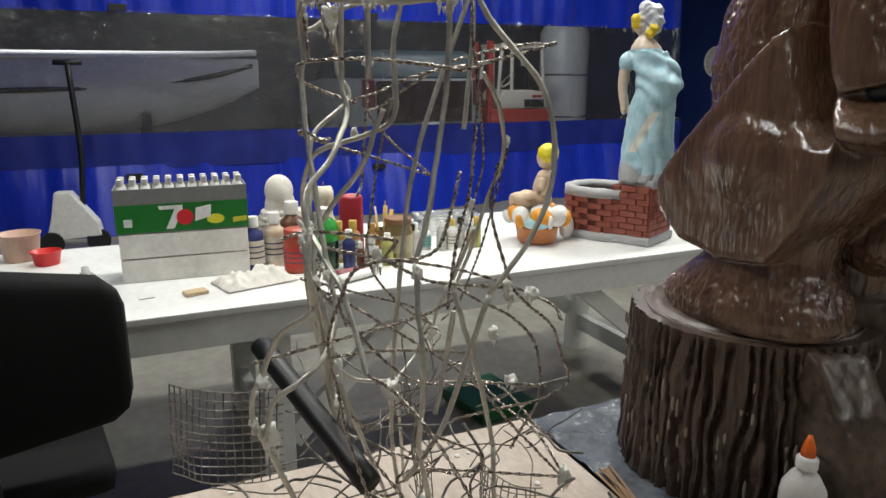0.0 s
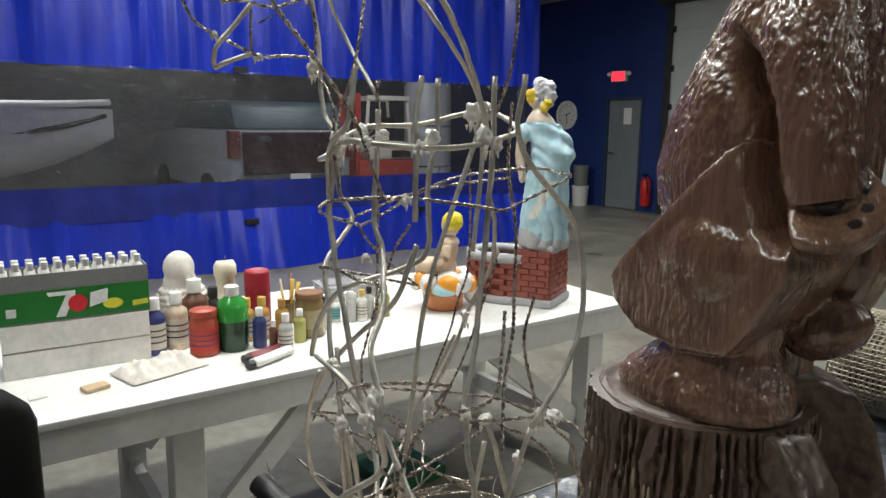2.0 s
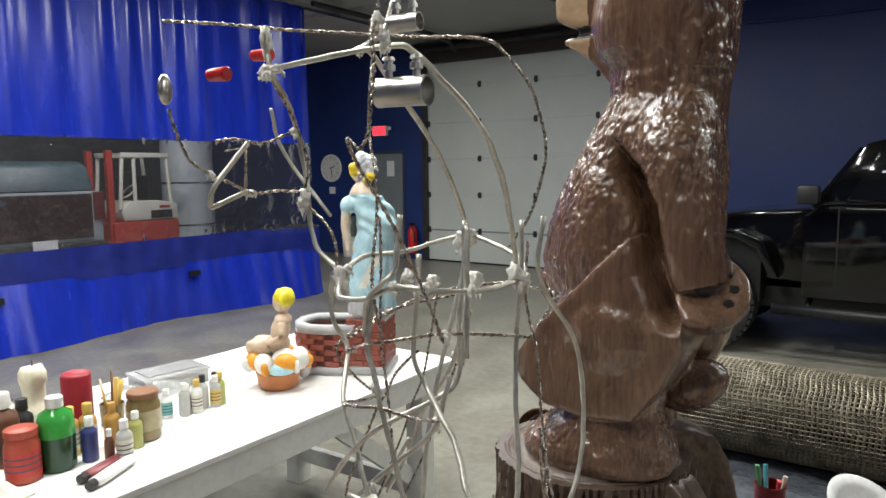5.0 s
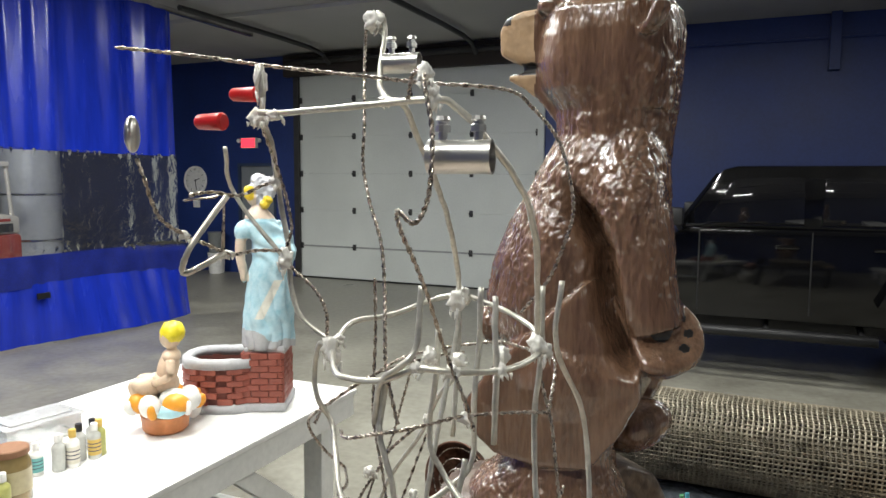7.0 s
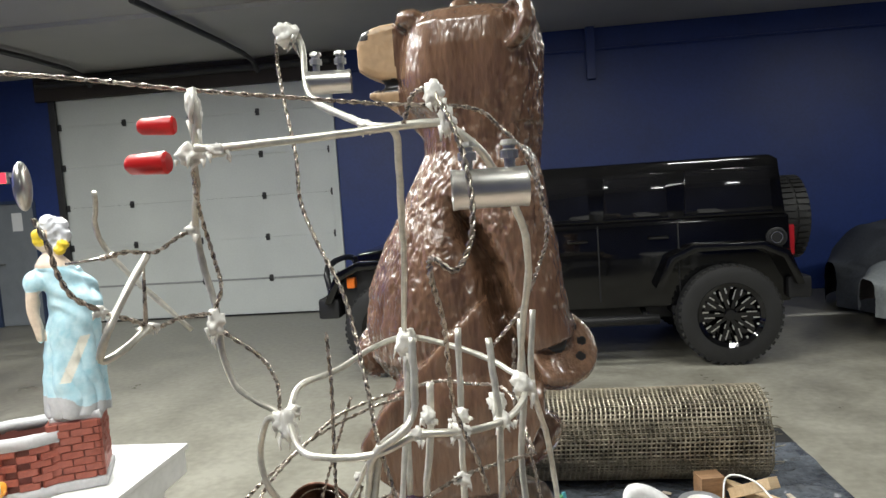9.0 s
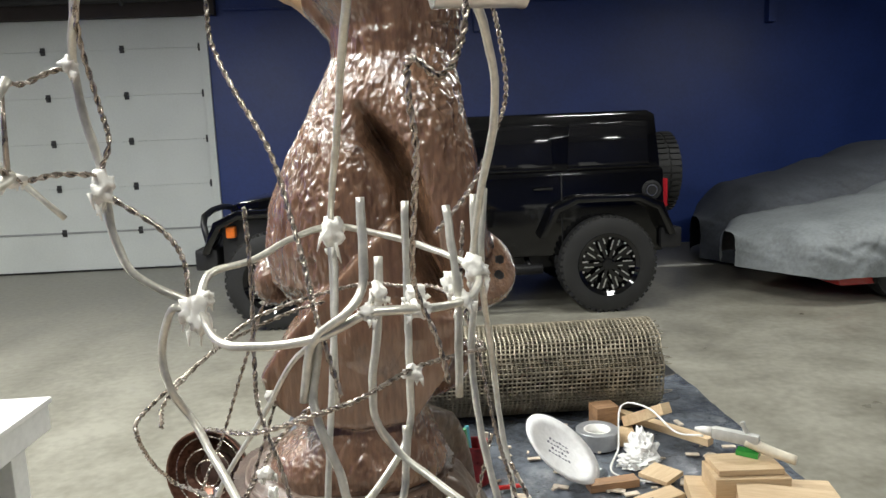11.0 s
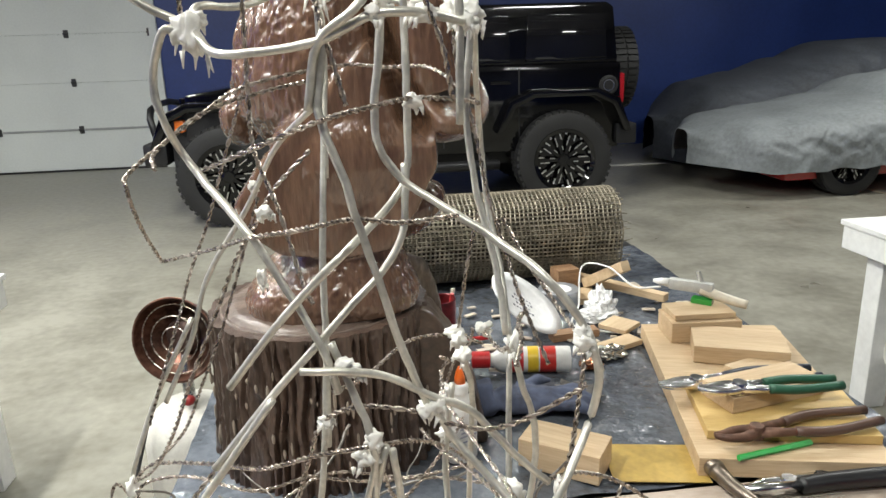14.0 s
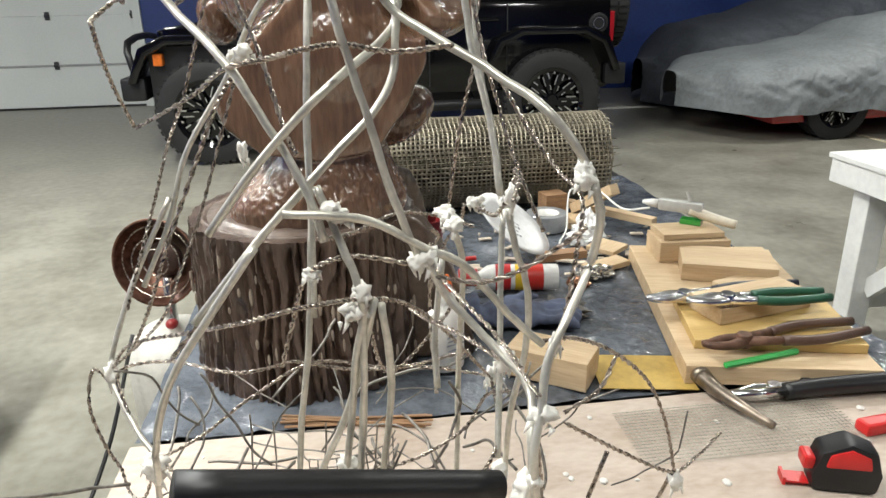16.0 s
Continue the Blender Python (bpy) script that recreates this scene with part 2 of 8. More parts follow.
def overhead_door():
    t = thing("garage_door", pose(0, WALL_Y + 0.02, 0), "white panelled overhead garage door, closed, with hinges", "garage door", kind="structure")
    edges = [0.0, 0.55] + [0.55 + 0.61 * i for i in range(1, 5)] + [GD_T]
    for a, b in zip(edges, edges[1:]):
        bm = bmesh.new()
        box(bm, GD_L + 0.01, 0, a + 0.001, GD_R - 0.01, 0.05, b - 0.001, bevel=0.003)
        part("panel", bm, M_WHITEWALL, t)
    for i, z in enumerate(edges[1:-1]):
        bm = bmesh.new()
        box(bm, GD_L + 0.01, -0.012, z - 0.014, GD_R - 0.01, 0.0, z + 0.014, bevel=0.003)
        if i == 0:
            part("seam_rail", bm, M_SEAM, t)
        else:
            bm.free()
        for k in range(5):
            x = GD_L + 0.06 + (GD_R - GD_L - 0.12) * k / 4
            bm = bmesh.new()
            box(bm, x - 0.03, -0.02, z - 0.05, x + 0.03, 0.001, z + 0.05, bevel=0.008)
            tube(bm, [(x - 0.03, -0.025, z), (x + 0.03, -0.025, z)], 0.014, 8)
            part("hinge", bm, M_STEEL_DK, t)
    for x in (GD_L, GD_R):
        bm = bmesh.new()
        box(bm, x - 0.05, -0.07, 0, x + 0.05, -0.02, GD_T + 0.1, bevel=0.004)
        part("track", bm, M_WHITEWALL if x == GD_R else M_STEEL_DK, t)
    bm = bmesh.new()
    box(bm, GD_L, -0.02, 0.0, GD_R, 0.03, 0.025)
    part("weather_strip", bm, M_BLACK, t)
    bm = bmesh.new()
    tube(bm, [(GD_L - 0.1, -0.2, GD_T + 0.2), (GD_R + 0.1, -0.2, GD_T + 0.2)], 0.05, 12)
    part("torsion_spring", bm, M_STEEL_DK, t, "dark steel torsion spring bar")
    bm = bmesh.new()
    box(bm, GD_L - 0.2, -0.14, GD_T - 0.02, GD_R + 0.2, -0.04, CEIL - 0.02, bevel=0.005)
    part("header_beam", bm, mat("brown_beam", (0.035, 0.027, 0.024), 0.7), t, "dark brown header beam")


overhead_door()


def walk_door():
    t = thing("door_1", pose(0, WALL_Y + 0.03, 0), "plain grey steel door with a paper notice, closed", "door", kind="structure")
    bm = bmesh.new()
    box(bm, DR_L + 0.05, 0, 0.01, DR_R - 0.05, 0.045, DR_T - 0.05, bevel=0.003)
    part("leaf", bm, M_GREYDOOR, t)
    bm = bmesh.new()
    for x in (DR_L, DR_R - 0.05):
        box(bm, x, -0.045, 0, x + 0.05, 0.09, DR_T - 0.05)
    box(bm, DR_L, -0.045, DR_T - 0.05, DR_R, 0.09, DR_T)
    part("door_frame", bm, mat("dark_blue_frame", (0.03, 0.05, 0.1), 0.5), t)
    bm = bmesh.new()
    box(bm, -9.36, -0.004, 1.48, -9.19, -0.001, 1.76)
    part("paper_notice", bm, mat("paper", (0.75, 0.76, 0.76), 0.8, var=0.03), t, "white paper notice")
    bm = bmesh.new()
    tube(bm, [(DR_L + 0.12, 0, 0.98), (DR_L + 0.12, -0.06, 0.98)], 0.012)
    tube(bm, [(DR_L + 0.12, -0.06, 0.98), (DR_L + 0.24, -0.06, 0.98)], 0.011)
    part("door_handle", bm, M_CHROME, t)


walk_door()


# ---- lamps: rows of ceiling strip lights ----
def strip_light(x, y, energy, length=1.2, along="x", colour=(0.97, 0.98, 0.935)):
    t = thing("ceiling_light", pose(x, y, CEIL, 0, 0, 0 if along == "x" else 90), "white fluorescent strip light fixed to the ceiling", "ceiling light", "strip lights of the ceiling")
    bm = bmesh.new()
    box(bm, -length / 2, -0.09, -0.05, length / 2, 0.09, 0, bevel=0.006)
    part("housing", bm, M_WHITEWALL, t)
    bm = bmesh.new()
    tube(bm, [(-length / 2 + 0.03, 0, -0.075), (length / 2 - 0.03, 0, -0.075)], 0.02, 10)
    part("fluorescent_tube", bm, glow_mat("tube_glow", colour, 6), t)
    lamp = bpy.data.lights.new("strip", "AREA")
    lamp.shape, lamp.size, lamp.size_y, lamp.energy, lamp.color = "RECTANGLE", length, 0.16, energy, colour
    ob = new("strip_lamp", lamp)
    ob.matrix_basis = pose(x, y, CEIL - 0.11, 0, 0, 0 if along == "x" else 90)
    return t


strip_light(-3.2, -1.2, 92, along="y")
strip_light(-3.3, 0.9, 110, along="y")
strip_light(-2.2, -2.9, 50)
strip_light(-5.2, 2.9, 85)
strip_light(1.2, 1.0, 60)
strip_light(-0.6, 3.0, 38)
strip_light(4.2, 3.0, 85)
strip_light(3.2, -4.6, 60)
strip_light(-5.9, -0.5, 105, along="y")
strip_light(-9.2, 2.6, 95, along="y")
strip_light(-9.2, -2.4, 150, along="y")


# ---- curtain ----
def curtain():
    y0, y1 = -6.9, 4.25
    t = thing("vinyl_curtain", pose(0, 0, 0), "blue vinyl divider curtain with a clear window band", "curtain", kind="structure")

    def sheet(z0, z1, flare, amp, nz=6, off=0.0, crinkle=False):
        bm = bmesh.new()
        ny = 900 if crinkle else 420
        rows = []
        for j in range(nz + 1):
            z = z0 + (z1 - z0) * j / nz
            row = []
            for i in range(ny + 1):
                y = y0 + (y1 - y0) * i / ny
                a = amp * (0.35 + 0.65 * min(1, max(0, (z - 1.4) / 2))) if z > 1.4 else amp * 0.45
                x = CURTAIN_X + off + a * (math.sin(y * 8.3 + 1.3 * math.sin(y * 1.7)) * 0.6 + 0.5 * math.sin(y * 19 + 2 * math.sin(y * 2.9)))
                if crinkle:
                    edge = 0.05 + math.exp(-((z1 - z) / 0.06) ** 2) + 0.5 * math.exp(-((z - 0.92) / 0.08) ** 2)
                    x += 0.016 * edge * noise.noise(Vector((y * 16, z * 19, 4)))
                x += flare * max(0, (0.7 - z)) * (0.5 + 0.5 * math.sin(y * 2.3 + z))
                x += 0.25 * max(0.0, y - 3.2) * (0.6 if z < 0.9 else 0.2)
                row.append(bm.verts.new((x, y, z)))
            rows.append(row)
        for a, b in zip(rows, rows[1:]):
            for i in range(ny):
                bm.faces.new((a[i], a[i + 1], b[i + 1], b[i]))
        return bm

    part("upper_panel", sheet(1.93, CEIL - 0.12, 0.0, 0.05), M_VINYL, t, smooth=True)
    part("lower_panel", sheet(0.02, 0.62, 0.3, 0.05), M_VINYL, t, smooth=True)
    part("clear_window", sheet(0.6, 1.95, 0.0, 0.012, 60, crinkle=True), M_CLEAR, t, "clear vinyl window band", smooth=True)
    part("lower_flap", sheet(0.58, 0.9, 0.0, 0.03, 6, 0.012), mat("blue_vinyl_dull", (0.012, 0.022, 0.2), 0.35, var=0.15, bump=0.2), t, smooth=True)
    bm = bmesh.new()
    box(bm, CURTAIN_X - 0.03, y0, CEIL - 0.12, CURTAIN_X + 0.03, y1 + 1.5, CEIL - 0.06)
    part("curtain_rail", bm, M_CHROME, t)
    for y, z in ((-1.9, 1.96), (0.35, 1.96), (-1.9, 0.52), (0.4, 0.5), (2.4, 0.5)):
        bm = bmesh.new()
        box(bm, CURTAIN_X + 0.07, y - 0.07, z - 0.03, CURTAIN_X + 0.09, y + 0.07, z + 0.03, bevel=0.005)
        part("strap_patch", bm, M_BLACK, t)


curtain()


# ---- white bench and its twin ----
def white_table(m, length, label, wide=1.0):
    """Bench with its front edge on x = 0, running along y from 0 to length; it lies on the -x side."""
    t = thing("white_table", m, label, "table")
    bm = bmesh.new()
    box(bm, -wide, 0, BENCH - 0.022, 0, length, BENCH, bevel=0.004)
    part("tabletop", bm, M_WHITEPAINT, t)
    for x in (-wide + 0.01, -0.045):
        bm = bmesh.new()
        box(bm, x, 0.012, BENCH - 0.115, x + 0.036, length - 0.012, BENCH - 0.023, bevel=0.003)
        part("apron", bm, M_WHITEPAINT, t)
    for y in (0.012, length - 0.048):
        bm = bmesh.new()
        box(bm, -wide + 0.05, y, BENCH - 0.115, -0.05, y + 0.036, BENCH - 0.023, bevel=0.003)
        part("end_rail", bm, M_WHITEPAINT, t)
    for y in (0.1, 1.13, length - 0.19):
        for x in (-wide + 0.06, -0.15):
            bm = bmesh.new()
            box(bm, x, y, 0, x + 0.09, y + 0.09, BENCH - 0.117, bevel=0.004)
            part("leg", bm, M_WHITEPAINT, t)
        s = 1 if y < length / 2 else -1
        for x in (-wide + 0.09, -0.13):
            bm = bmesh.new()
            a, b = Vector((x, y + (0.09 if s > 0 else 0), 0.22)), Vector((x, y + s * 0.5, BENCH - 0.12))
            d = (b - a)
            box(bm, -0.018, -0.035, 0, 0.018, 0.035, d.length, m=Matrix.Translation(a) @ d.to_track_quat("Z", "X").to_matrix().to_4x4() @ pose(0, 0, 0, 0, 0, 90))
            part("brace", bm, M_WHITEPAINT, t)
        bm = bmesh.new()
        box(bm, -wide + 0.15, y + 0.02, 0.12, -0.15, y + 0.06, 0.2, bevel=0.003)
        part("stretcher", bm, M_WHITEPAINT, t)
    return t


white_table(pose(-2.9, -2.75, 0), 3.03, "long white-painted wooden workbench crowded with paint bottles")
white_table(pose(0.245, 0.29, 0, 0, 0, 180), 2.6, "white-painted wooden workbench, bare, beside the work platform")


# ---- work platform ----
def platform():
    t = thing("work_platform", pose(0, 0, 0), "low wide work table under plywood and clear plastic sheeting", "table")
    bm = bmesh.new()
    box(bm, -2.01, -2.9, PLAT - 0.06, -0.62, 0.42, PLAT - 0.016, bevel=0.004)
    part("tabletop", bm, M_BLACK, t)
    for x in (-1.97, -0.78):
        for y in (-2.8, 0.25):
            bm = bmesh.new()
            box(bm, x, y, 0, x + 0.07, y + 0.07, PLAT - 0.06, bevel=0.004)
            part("leg", bm, M_STEEL_DK, t)
    bm = bmesh.new()
    box(bm, -2.02, -2.88, PLAT - 0.014, -0.64, -1.24, PLAT, bevel=0.002)
    tagged(part("plywood_board", bm, M_PLY), "pale plywood board smeared with dried plaster, on the work platform", "board")
    bm = bmesh.new()
    bmesh.ops.create_grid(bm, x_segments=150, y_segments=160, size=0.5, matrix=Matrix.LocRotScale((-1.325, -0.5, PLAT + 0.001), None, (1.38, 1.46, 1)))
    for v in bm.verts:
        v.co.z += 0.012 * (0.5 - abs(noise.noise(v.co * 7 + Vector((0, 4, 0))))) ** 2 * 2 + 0.005 * (0.6 - abs(noise.noise(v.co * 19))) - 0.006
    tagged(part("plastic_sheeting", bm, mat("grey_blue_plastic", (0.11, 0.122, 0.142), 0.1, var=0.3, scale=8, bump=0.7, dist=0.014), smooth=True), "crinkled shiny plastic sheeting on the work platform", "sheeting")


platform()


# ---- bear on its stump ----
M_BEAR = mat("brown_gloss_paint", (0.185, 0.104, 0.063), 0.2, var=0.2, scale=34, fine=170, bump=1.0, coat=0.75, dist=0.0042, spec=0.7, stretch=(1, 1, 0.16), second=(0.085, 0.044, 0.026), rvar=0.1)
M_TAN = mat("tan_paint", (0.45, 0.3, 0.17), 0.4, var=0.12, scale=8, bump=0.2)
M_NOSE = mat("black_paint", (0.012, 0.011, 0.011), 0.3)
M_BARK = mat("painted_bark", (0.1, 0.064, 0.047), 0.36, var=0.3, scale=14, fine=120, bump=0.9, coat=0.3, stretch=(2, 2, 0.35), second=(0.03, 0.018, 0.012), dist=0.004)
M_STUMPTOP = mat("stump_top_paint", (0.17, 0.125, 0.1), 0.4, var=0.3, scale=16, fine=90, bump=0.8, dist=0.005, second=(0.07, 0.047, 0.036))
SX, SY, STUMP = -1.74, -0.95, 1.0


def stump():
    t = thing("tree_stump", pose(SX, SY, PLAT), "carved dark brown tree stump base with deep bark grooves", "stump")
    bm = bmesh.new()
    seg, nz, h = 420, 60, STUMP - PLAT
    rows = []
    for j in range(nz + 1):
        z = h * j / nz
        row = []
        for i in range(seg):
            a = 2 * math.pi * i / seg
            dx, dy = math.cos(a), math.sin(a)
            u = a / (2 * math.pi) * 60 + 1.3 * noise.noise(Vector((dx * 3.2, dy * 3.2, z * 3.5))) + 0.5 * noise.noise(Vector((dx * 8, dy * 8, z * 12)))
            strip, f = math.floor(u) % 60, u - math.floor(u)
            lift = noise.noise(Vector((strip * 1.7, z * 6, 3.1)))
            edge = min(f, 1 - f) / (0.26 + 0.12 * lift)
            groove = max(0.0, 1 - edge) ** 0.7 * (0.75 + 0.5 * lift)
            r = 0.204 + 0.012 * (1 - j / nz) ** 2 + 0.007 * lift - 0.021 * groove * min(1, 0.25 + (h - z) / 0.03) + 0.003 * noise.noise(Vector((dx * 40, dy * 40, z * 30))) + 0.0016 * noise.noise(Vector((dx * 70, dy * 70, z * 90)))
            row.append(bm.verts.new((r * math.cos(a), r * math.sin(a), z)))
        rows.append(row)
    for a, b in zip(rows, rows[1:]):
        for i in range(seg):
            bm.faces.new((a[i], a[(i + 1) % seg], b[(i + 1) % seg], b[i]))
    bm.faces.new(rows[-1])
    part("bark", bm, M_BARK, t, "dark grooved bark", smooth=True, auto=50)
    bm = bmesh.new()
    for k in range(60):
        a, z = random.uniform(math.pi, 2.2 * math.pi), random.uniform(0.03, h - 0.03)
        s = random.uniform(0.0015, 0.0035)
        ball(bm, (0.212 * math.cos(a), 0.212 * math.sin(a), z), (s, s, s * random.uniform(2, 6)), 8)
    tagged(part("paint_flakes", bm, mat("bare_flake", (0.3, 0.25, 0.2), 0.6), t, "pale bare flakes"), kind="stuff")
    bm = bmesh.new()
    lathe(bm, [(0.184, -0.006), (0.184, 0.0), (0.182, 0.003), (0.179, 0.004), (0.176, -0.001), (0.172, -0.001), (0.169, 0.005), (0.15, 0.007), (0.1, 0.007), (0.02, 0.007)], 120, Matrix.Translation((0, 0, h)))
    lump(bm, 0.005, 18)
    lump(bm, 0.003, 55)
    part("cut_top", bm, M_STUMPTOP, t, "pale brown cut face with a ring groove", smooth=True)
    bm = bmesh.new()
    for turn, wide, off, outline in ((-4, 0.105, -0.07, [(0.08, 0.0), (0.315, 0.0), (0.3, 0.09), (0.262, 0.2), (0.215, 0.275), (0.17, h * 1.01), (0.08, h * 1.01)]), (50, 0.14, -0.07, [(0.06, 0.0), (0.345, 0.0), (0.335, 0.13), (0.3, 0.25), (0.262, 0.315), (0.19, 0.34), (0.06, 0.32)])):
        prism(bm, outline, wide, Matrix.Rotation(radians(turn), 4, "Z") @ Matrix.Translation((0, off, 0)), bevel=0.012)
    bm = remeshed(bm, 0.004, 2)
    lump(bm, 0.004, 12)
    lump(bm, 0.002, 45)
    part("root_lobe", bm, mat("brown_root", (0.12, 0.08, 0.055), 0.34, var=0.3, scale=12, fine=70, bump=0.7, coat=0.2, dist=0.006, second=(0.035, 0.024, 0.017)), t, "smooth brown root swelling", smooth=True)


def stack(bm, rows, cy, n=32, power=2.0):
    """Skin over stacked ovals: height, front x, back x, half width."""
    rings = []
    for z, xa, xb, hw in rows:
        ring = []
        for k in range(n):
            c, s = math.cos(2 * math.pi * k / n), math.sin(2 * math.pi * k / n)
            c, s = math.copysign(abs(c) ** (2 / power), c), math.copysign(abs(s) ** (2 / power), s)
            ring.append(bm.verts.new(((xa + xb) / 2 + (xb - xa) / 2 * c, cy + hw * s, z)))
        rings.append(ring)
    for a, b in zip(rings, rings[1:]):
        for k in range(n):
            bm.faces.new((a[k], a[(k + 1) % n], b[(k + 1) % n], b[k]))
    bm.faces.new(rings[0][::-1])
    bm.faces.new(rings[-1])
    return bm


def bear():
    bm = bmesh.new()
    by = -0.89
    fl = STUMP + 0.004
    near = by - 0.09
    # trunk, from the hips to the neck
    stack(bm, ((1.12, -1.76, -1.6, 0.1), (1.2, -1.77, -1.555, 0.135), (1.28, -1.8, -1.52, 0.155), (1.35, -1.855, -1.508, 0.178), (1.416, -1.866, -1.5, 0.182), (1.478, -1.853, -1.497, 0.178), (1.563, -1.82, -1.497, 0.168), (1.634, -1.778, -1.5, 0.152), (1.69, -1.75, -1.5, 0.136), (1.74, -1.725, -1.496, 0.12), (1.79, -1.728, -1.49, 0.118), (1.84, -1.74, -1.49, 0.118)), by)
    # head with a flat crown
    stack(bm, ((1.785, -1.715, -1.49, 0.112), (1.83, -1.752, -1.487, 0.122), (1.88, -1.762, -1.483, 0.127), (1.93, -1.756, -1.481, 0.127), (1.975, -1.745, -1.488, 0.12), (1.998, -1.73, -1.51, 0.1), (2.009, -1.7, -1.55, 0.065)), by, power=2.6)
    for s in (-1, 1):
        ball(bm, (-1.728, by + 0.058 * s, 1.99), (0.03, 0.036, 0.022), 14)
    # muzzle over an open jaw
    prism(bm, [(-1.7, 2.0), (-1.79, 1.992), (-1.828, 1.98), (-1.84, 1.955), (-1.838, 1.906), (-1.8, 1.889), (-1.75, 1.882), (-1.7, 1.885)], 0.104, Matrix.Translation((0, by - 0.052, 0)), bevel=0.013)
    prism(bm, [(-1.66, 1.75), (-1.722, 1.768), (-1.758, 1.812), (-1.79, 1.84), (-1.822, 1.856), (-1.822, 1.868), (-1.76, 1.873), (-1.66, 1.878)], 0.09, Matrix.Translation((0, by - 0.045, 0)), bevel=0.012)
    box(bm, -1.79, by - 0.038, 1.85, -1.7, by + 0.038, 1.915, bevel=0.008)
    # cupped ears
    for m in (pose(-1.53, by - 0.112, 1.957, 0, -78, 32), pose(-1.635, by + 0.1, 2.022, 0, -78, -32)):
        lathe(bm, [(0.004, -0.022), (0.036, -0.018), (0.048, 0.0), (0.046, 0.014), (0.036, 0.018), (0.026, 0.004), (0.004, -0.002)], 22, m)
    # near arm and its flat turned-out paw
    tube(bm, [(-1.6, by - 0.035, 1.72), (-1.566, by - 0.1, 1.62), (-1.545, by - 0.115, 1.52), (-1.532, by - 0.12, 1.43), (-1.52, by - 0.12, 1.38)], (0.078, 0.064), 20, 5)
    ball(bm, (-1.572, by - 0.06, 1.635), (0.08, 0.088, 0.14), 20)
    axis = Vector((0.32, -0.68, 0.66)).normalized()
    paw = Matrix.Translation((-1.5, by - 0.132, 1.37)) @ axis.to_track_quat("Z", "Y").to_matrix().to_4x4()
    ball(bm, (-1.52, by - 0.105, 1.4), (0.066, 0.06, 0.07), 18)
    lathe(bm, [(0.032, -0.066), (0.056, -0.05), (0.074, -0.02), (0.082, 0.01), (0.078, 0.024), (0.066, 0.026), (0.004, 0.016)], 30, paw)
    # far arm folded over the belly
    tube(bm, [(-1.6, by + 0.1, 1.69), (-1.68, by + 0.135, 1.56), (-1.78, by + 0.115, 1.44), (-1.845, by + 0.06, 1.37)], (0.08, 0.05), 16, 5)
    ball(bm, (-1.862, by + 0.035, 1.342), (0.038, 0.068, 0.054), 16)
    # broad faceted thighs with a sharp knee
    knee = [(-1.858, 1.216), (-1.842, 1.17), (-1.79, 1.128), (-1.7, 1.112), (-1.605, 1.125), (-1.555, 1.19), (-1.516, 1.268), (-1.52, 1.32), (-1.56, 1.4), (-1.612, 1.478), (-1.64, 1.455), (-1.738, 1.355), (-1.812, 1.278)]
    prism(bm, knee, 0.19, Matrix.Translation((0, by - 0.2, 0)), bevel=0.013)
    ball(bm, (-1.66, by - 0.135, 1.28), (0.14, 0.082, 0.115), 22)
    prism(bm, [(x + 0.015, z - 0.02) for x, z in knee], 0.14, Matrix.Translation((0, by + 0.04, 0)), bevel=0.03)
    # feet flare towards the stump
    stack(bm, ((fl, -1.868, -1.552, 0.12), (fl + 0.025, -1.87, -1.55, 0.123), (1.05, -1.857, -1.556, 0.118), (1.072, -1.828, -1.566, 0.11), (1.096, -1.795, -1.576, 0.1), (1.122, -1.778, -1.584, 0.094), (1.2, -1.79, -1.57, 0.095)), near, power=2.3)
    stack(bm, ((fl, -1.85, -1.6, 0.09), (1.05, -1.845, -1.6, 0.088), (1.09, -1.79, -1.6, 0.075), (1.2, -1.78, -1.59, 0.08)), by + 0.07)
    # stub of a tail
    ball(bm, (-1.552, by + 0.02, 1.15), (0.078, 0.06, 0.05), 16, (0, -30, 0))
    bm = remeshed(bm, 0.003, 3)
    bm.normal_update()
    for v in bm.verts:
        c = v.co.copy()
        if c.z < fl + 0.01:
            continue
        thigh = c.y < by - 0.1 and c.z < 1.23 + (c.x + 1.856) * 1.03 and 1.1 < c.z < 1.47 and c.x < -1.5
        rise = min(1, max(0, (c.z - 1.73) / 0.17))
        crown = min(1, max(0, (-1.52 - c.x) / 0.1))
        hairy = 1 - rise * (0.1 + 0.62 * crown)
        if thigh:
            hairy = 0.3
        elif c.z < 1.14:
            hairy = 0.75
        elif c.x > -1.56 and c.z < 1.46:
            hairy *= 0.2 + 0.8 * max(0, (c.z - 1.42) / 0.04)
        hairy *= 0.65 + 0.5 * noise.noise(c * 7 + Vector((2, 9, 4)))
        # tufts: long gouges that run down the coat, bent by a slow drift
        w = Vector((c.x, c.y, c.z * 0.24)) + Vector((0.03, 0.03, 0)) * noise.noise(c * 9)
        gouge = abs(noise.noise(w * 92)) * 1.2 + abs(noise.noise(w * 160 + Vector((3, 1, 7)))) * 1.0
        chip = noise.noise(c * 52 + Vector((5, 0, 2))) + 0.6 * noise.noise(c * 110)
        v.co += v.normal * (0.0066 * hairy * (0.5 - gouge) + 0.002 * hairy * chip + 0.0035 * noise.noise(c * 13) * (0.4 + hairy) + (0.0012 * noise.noise(c * 38) if thigh else 0))
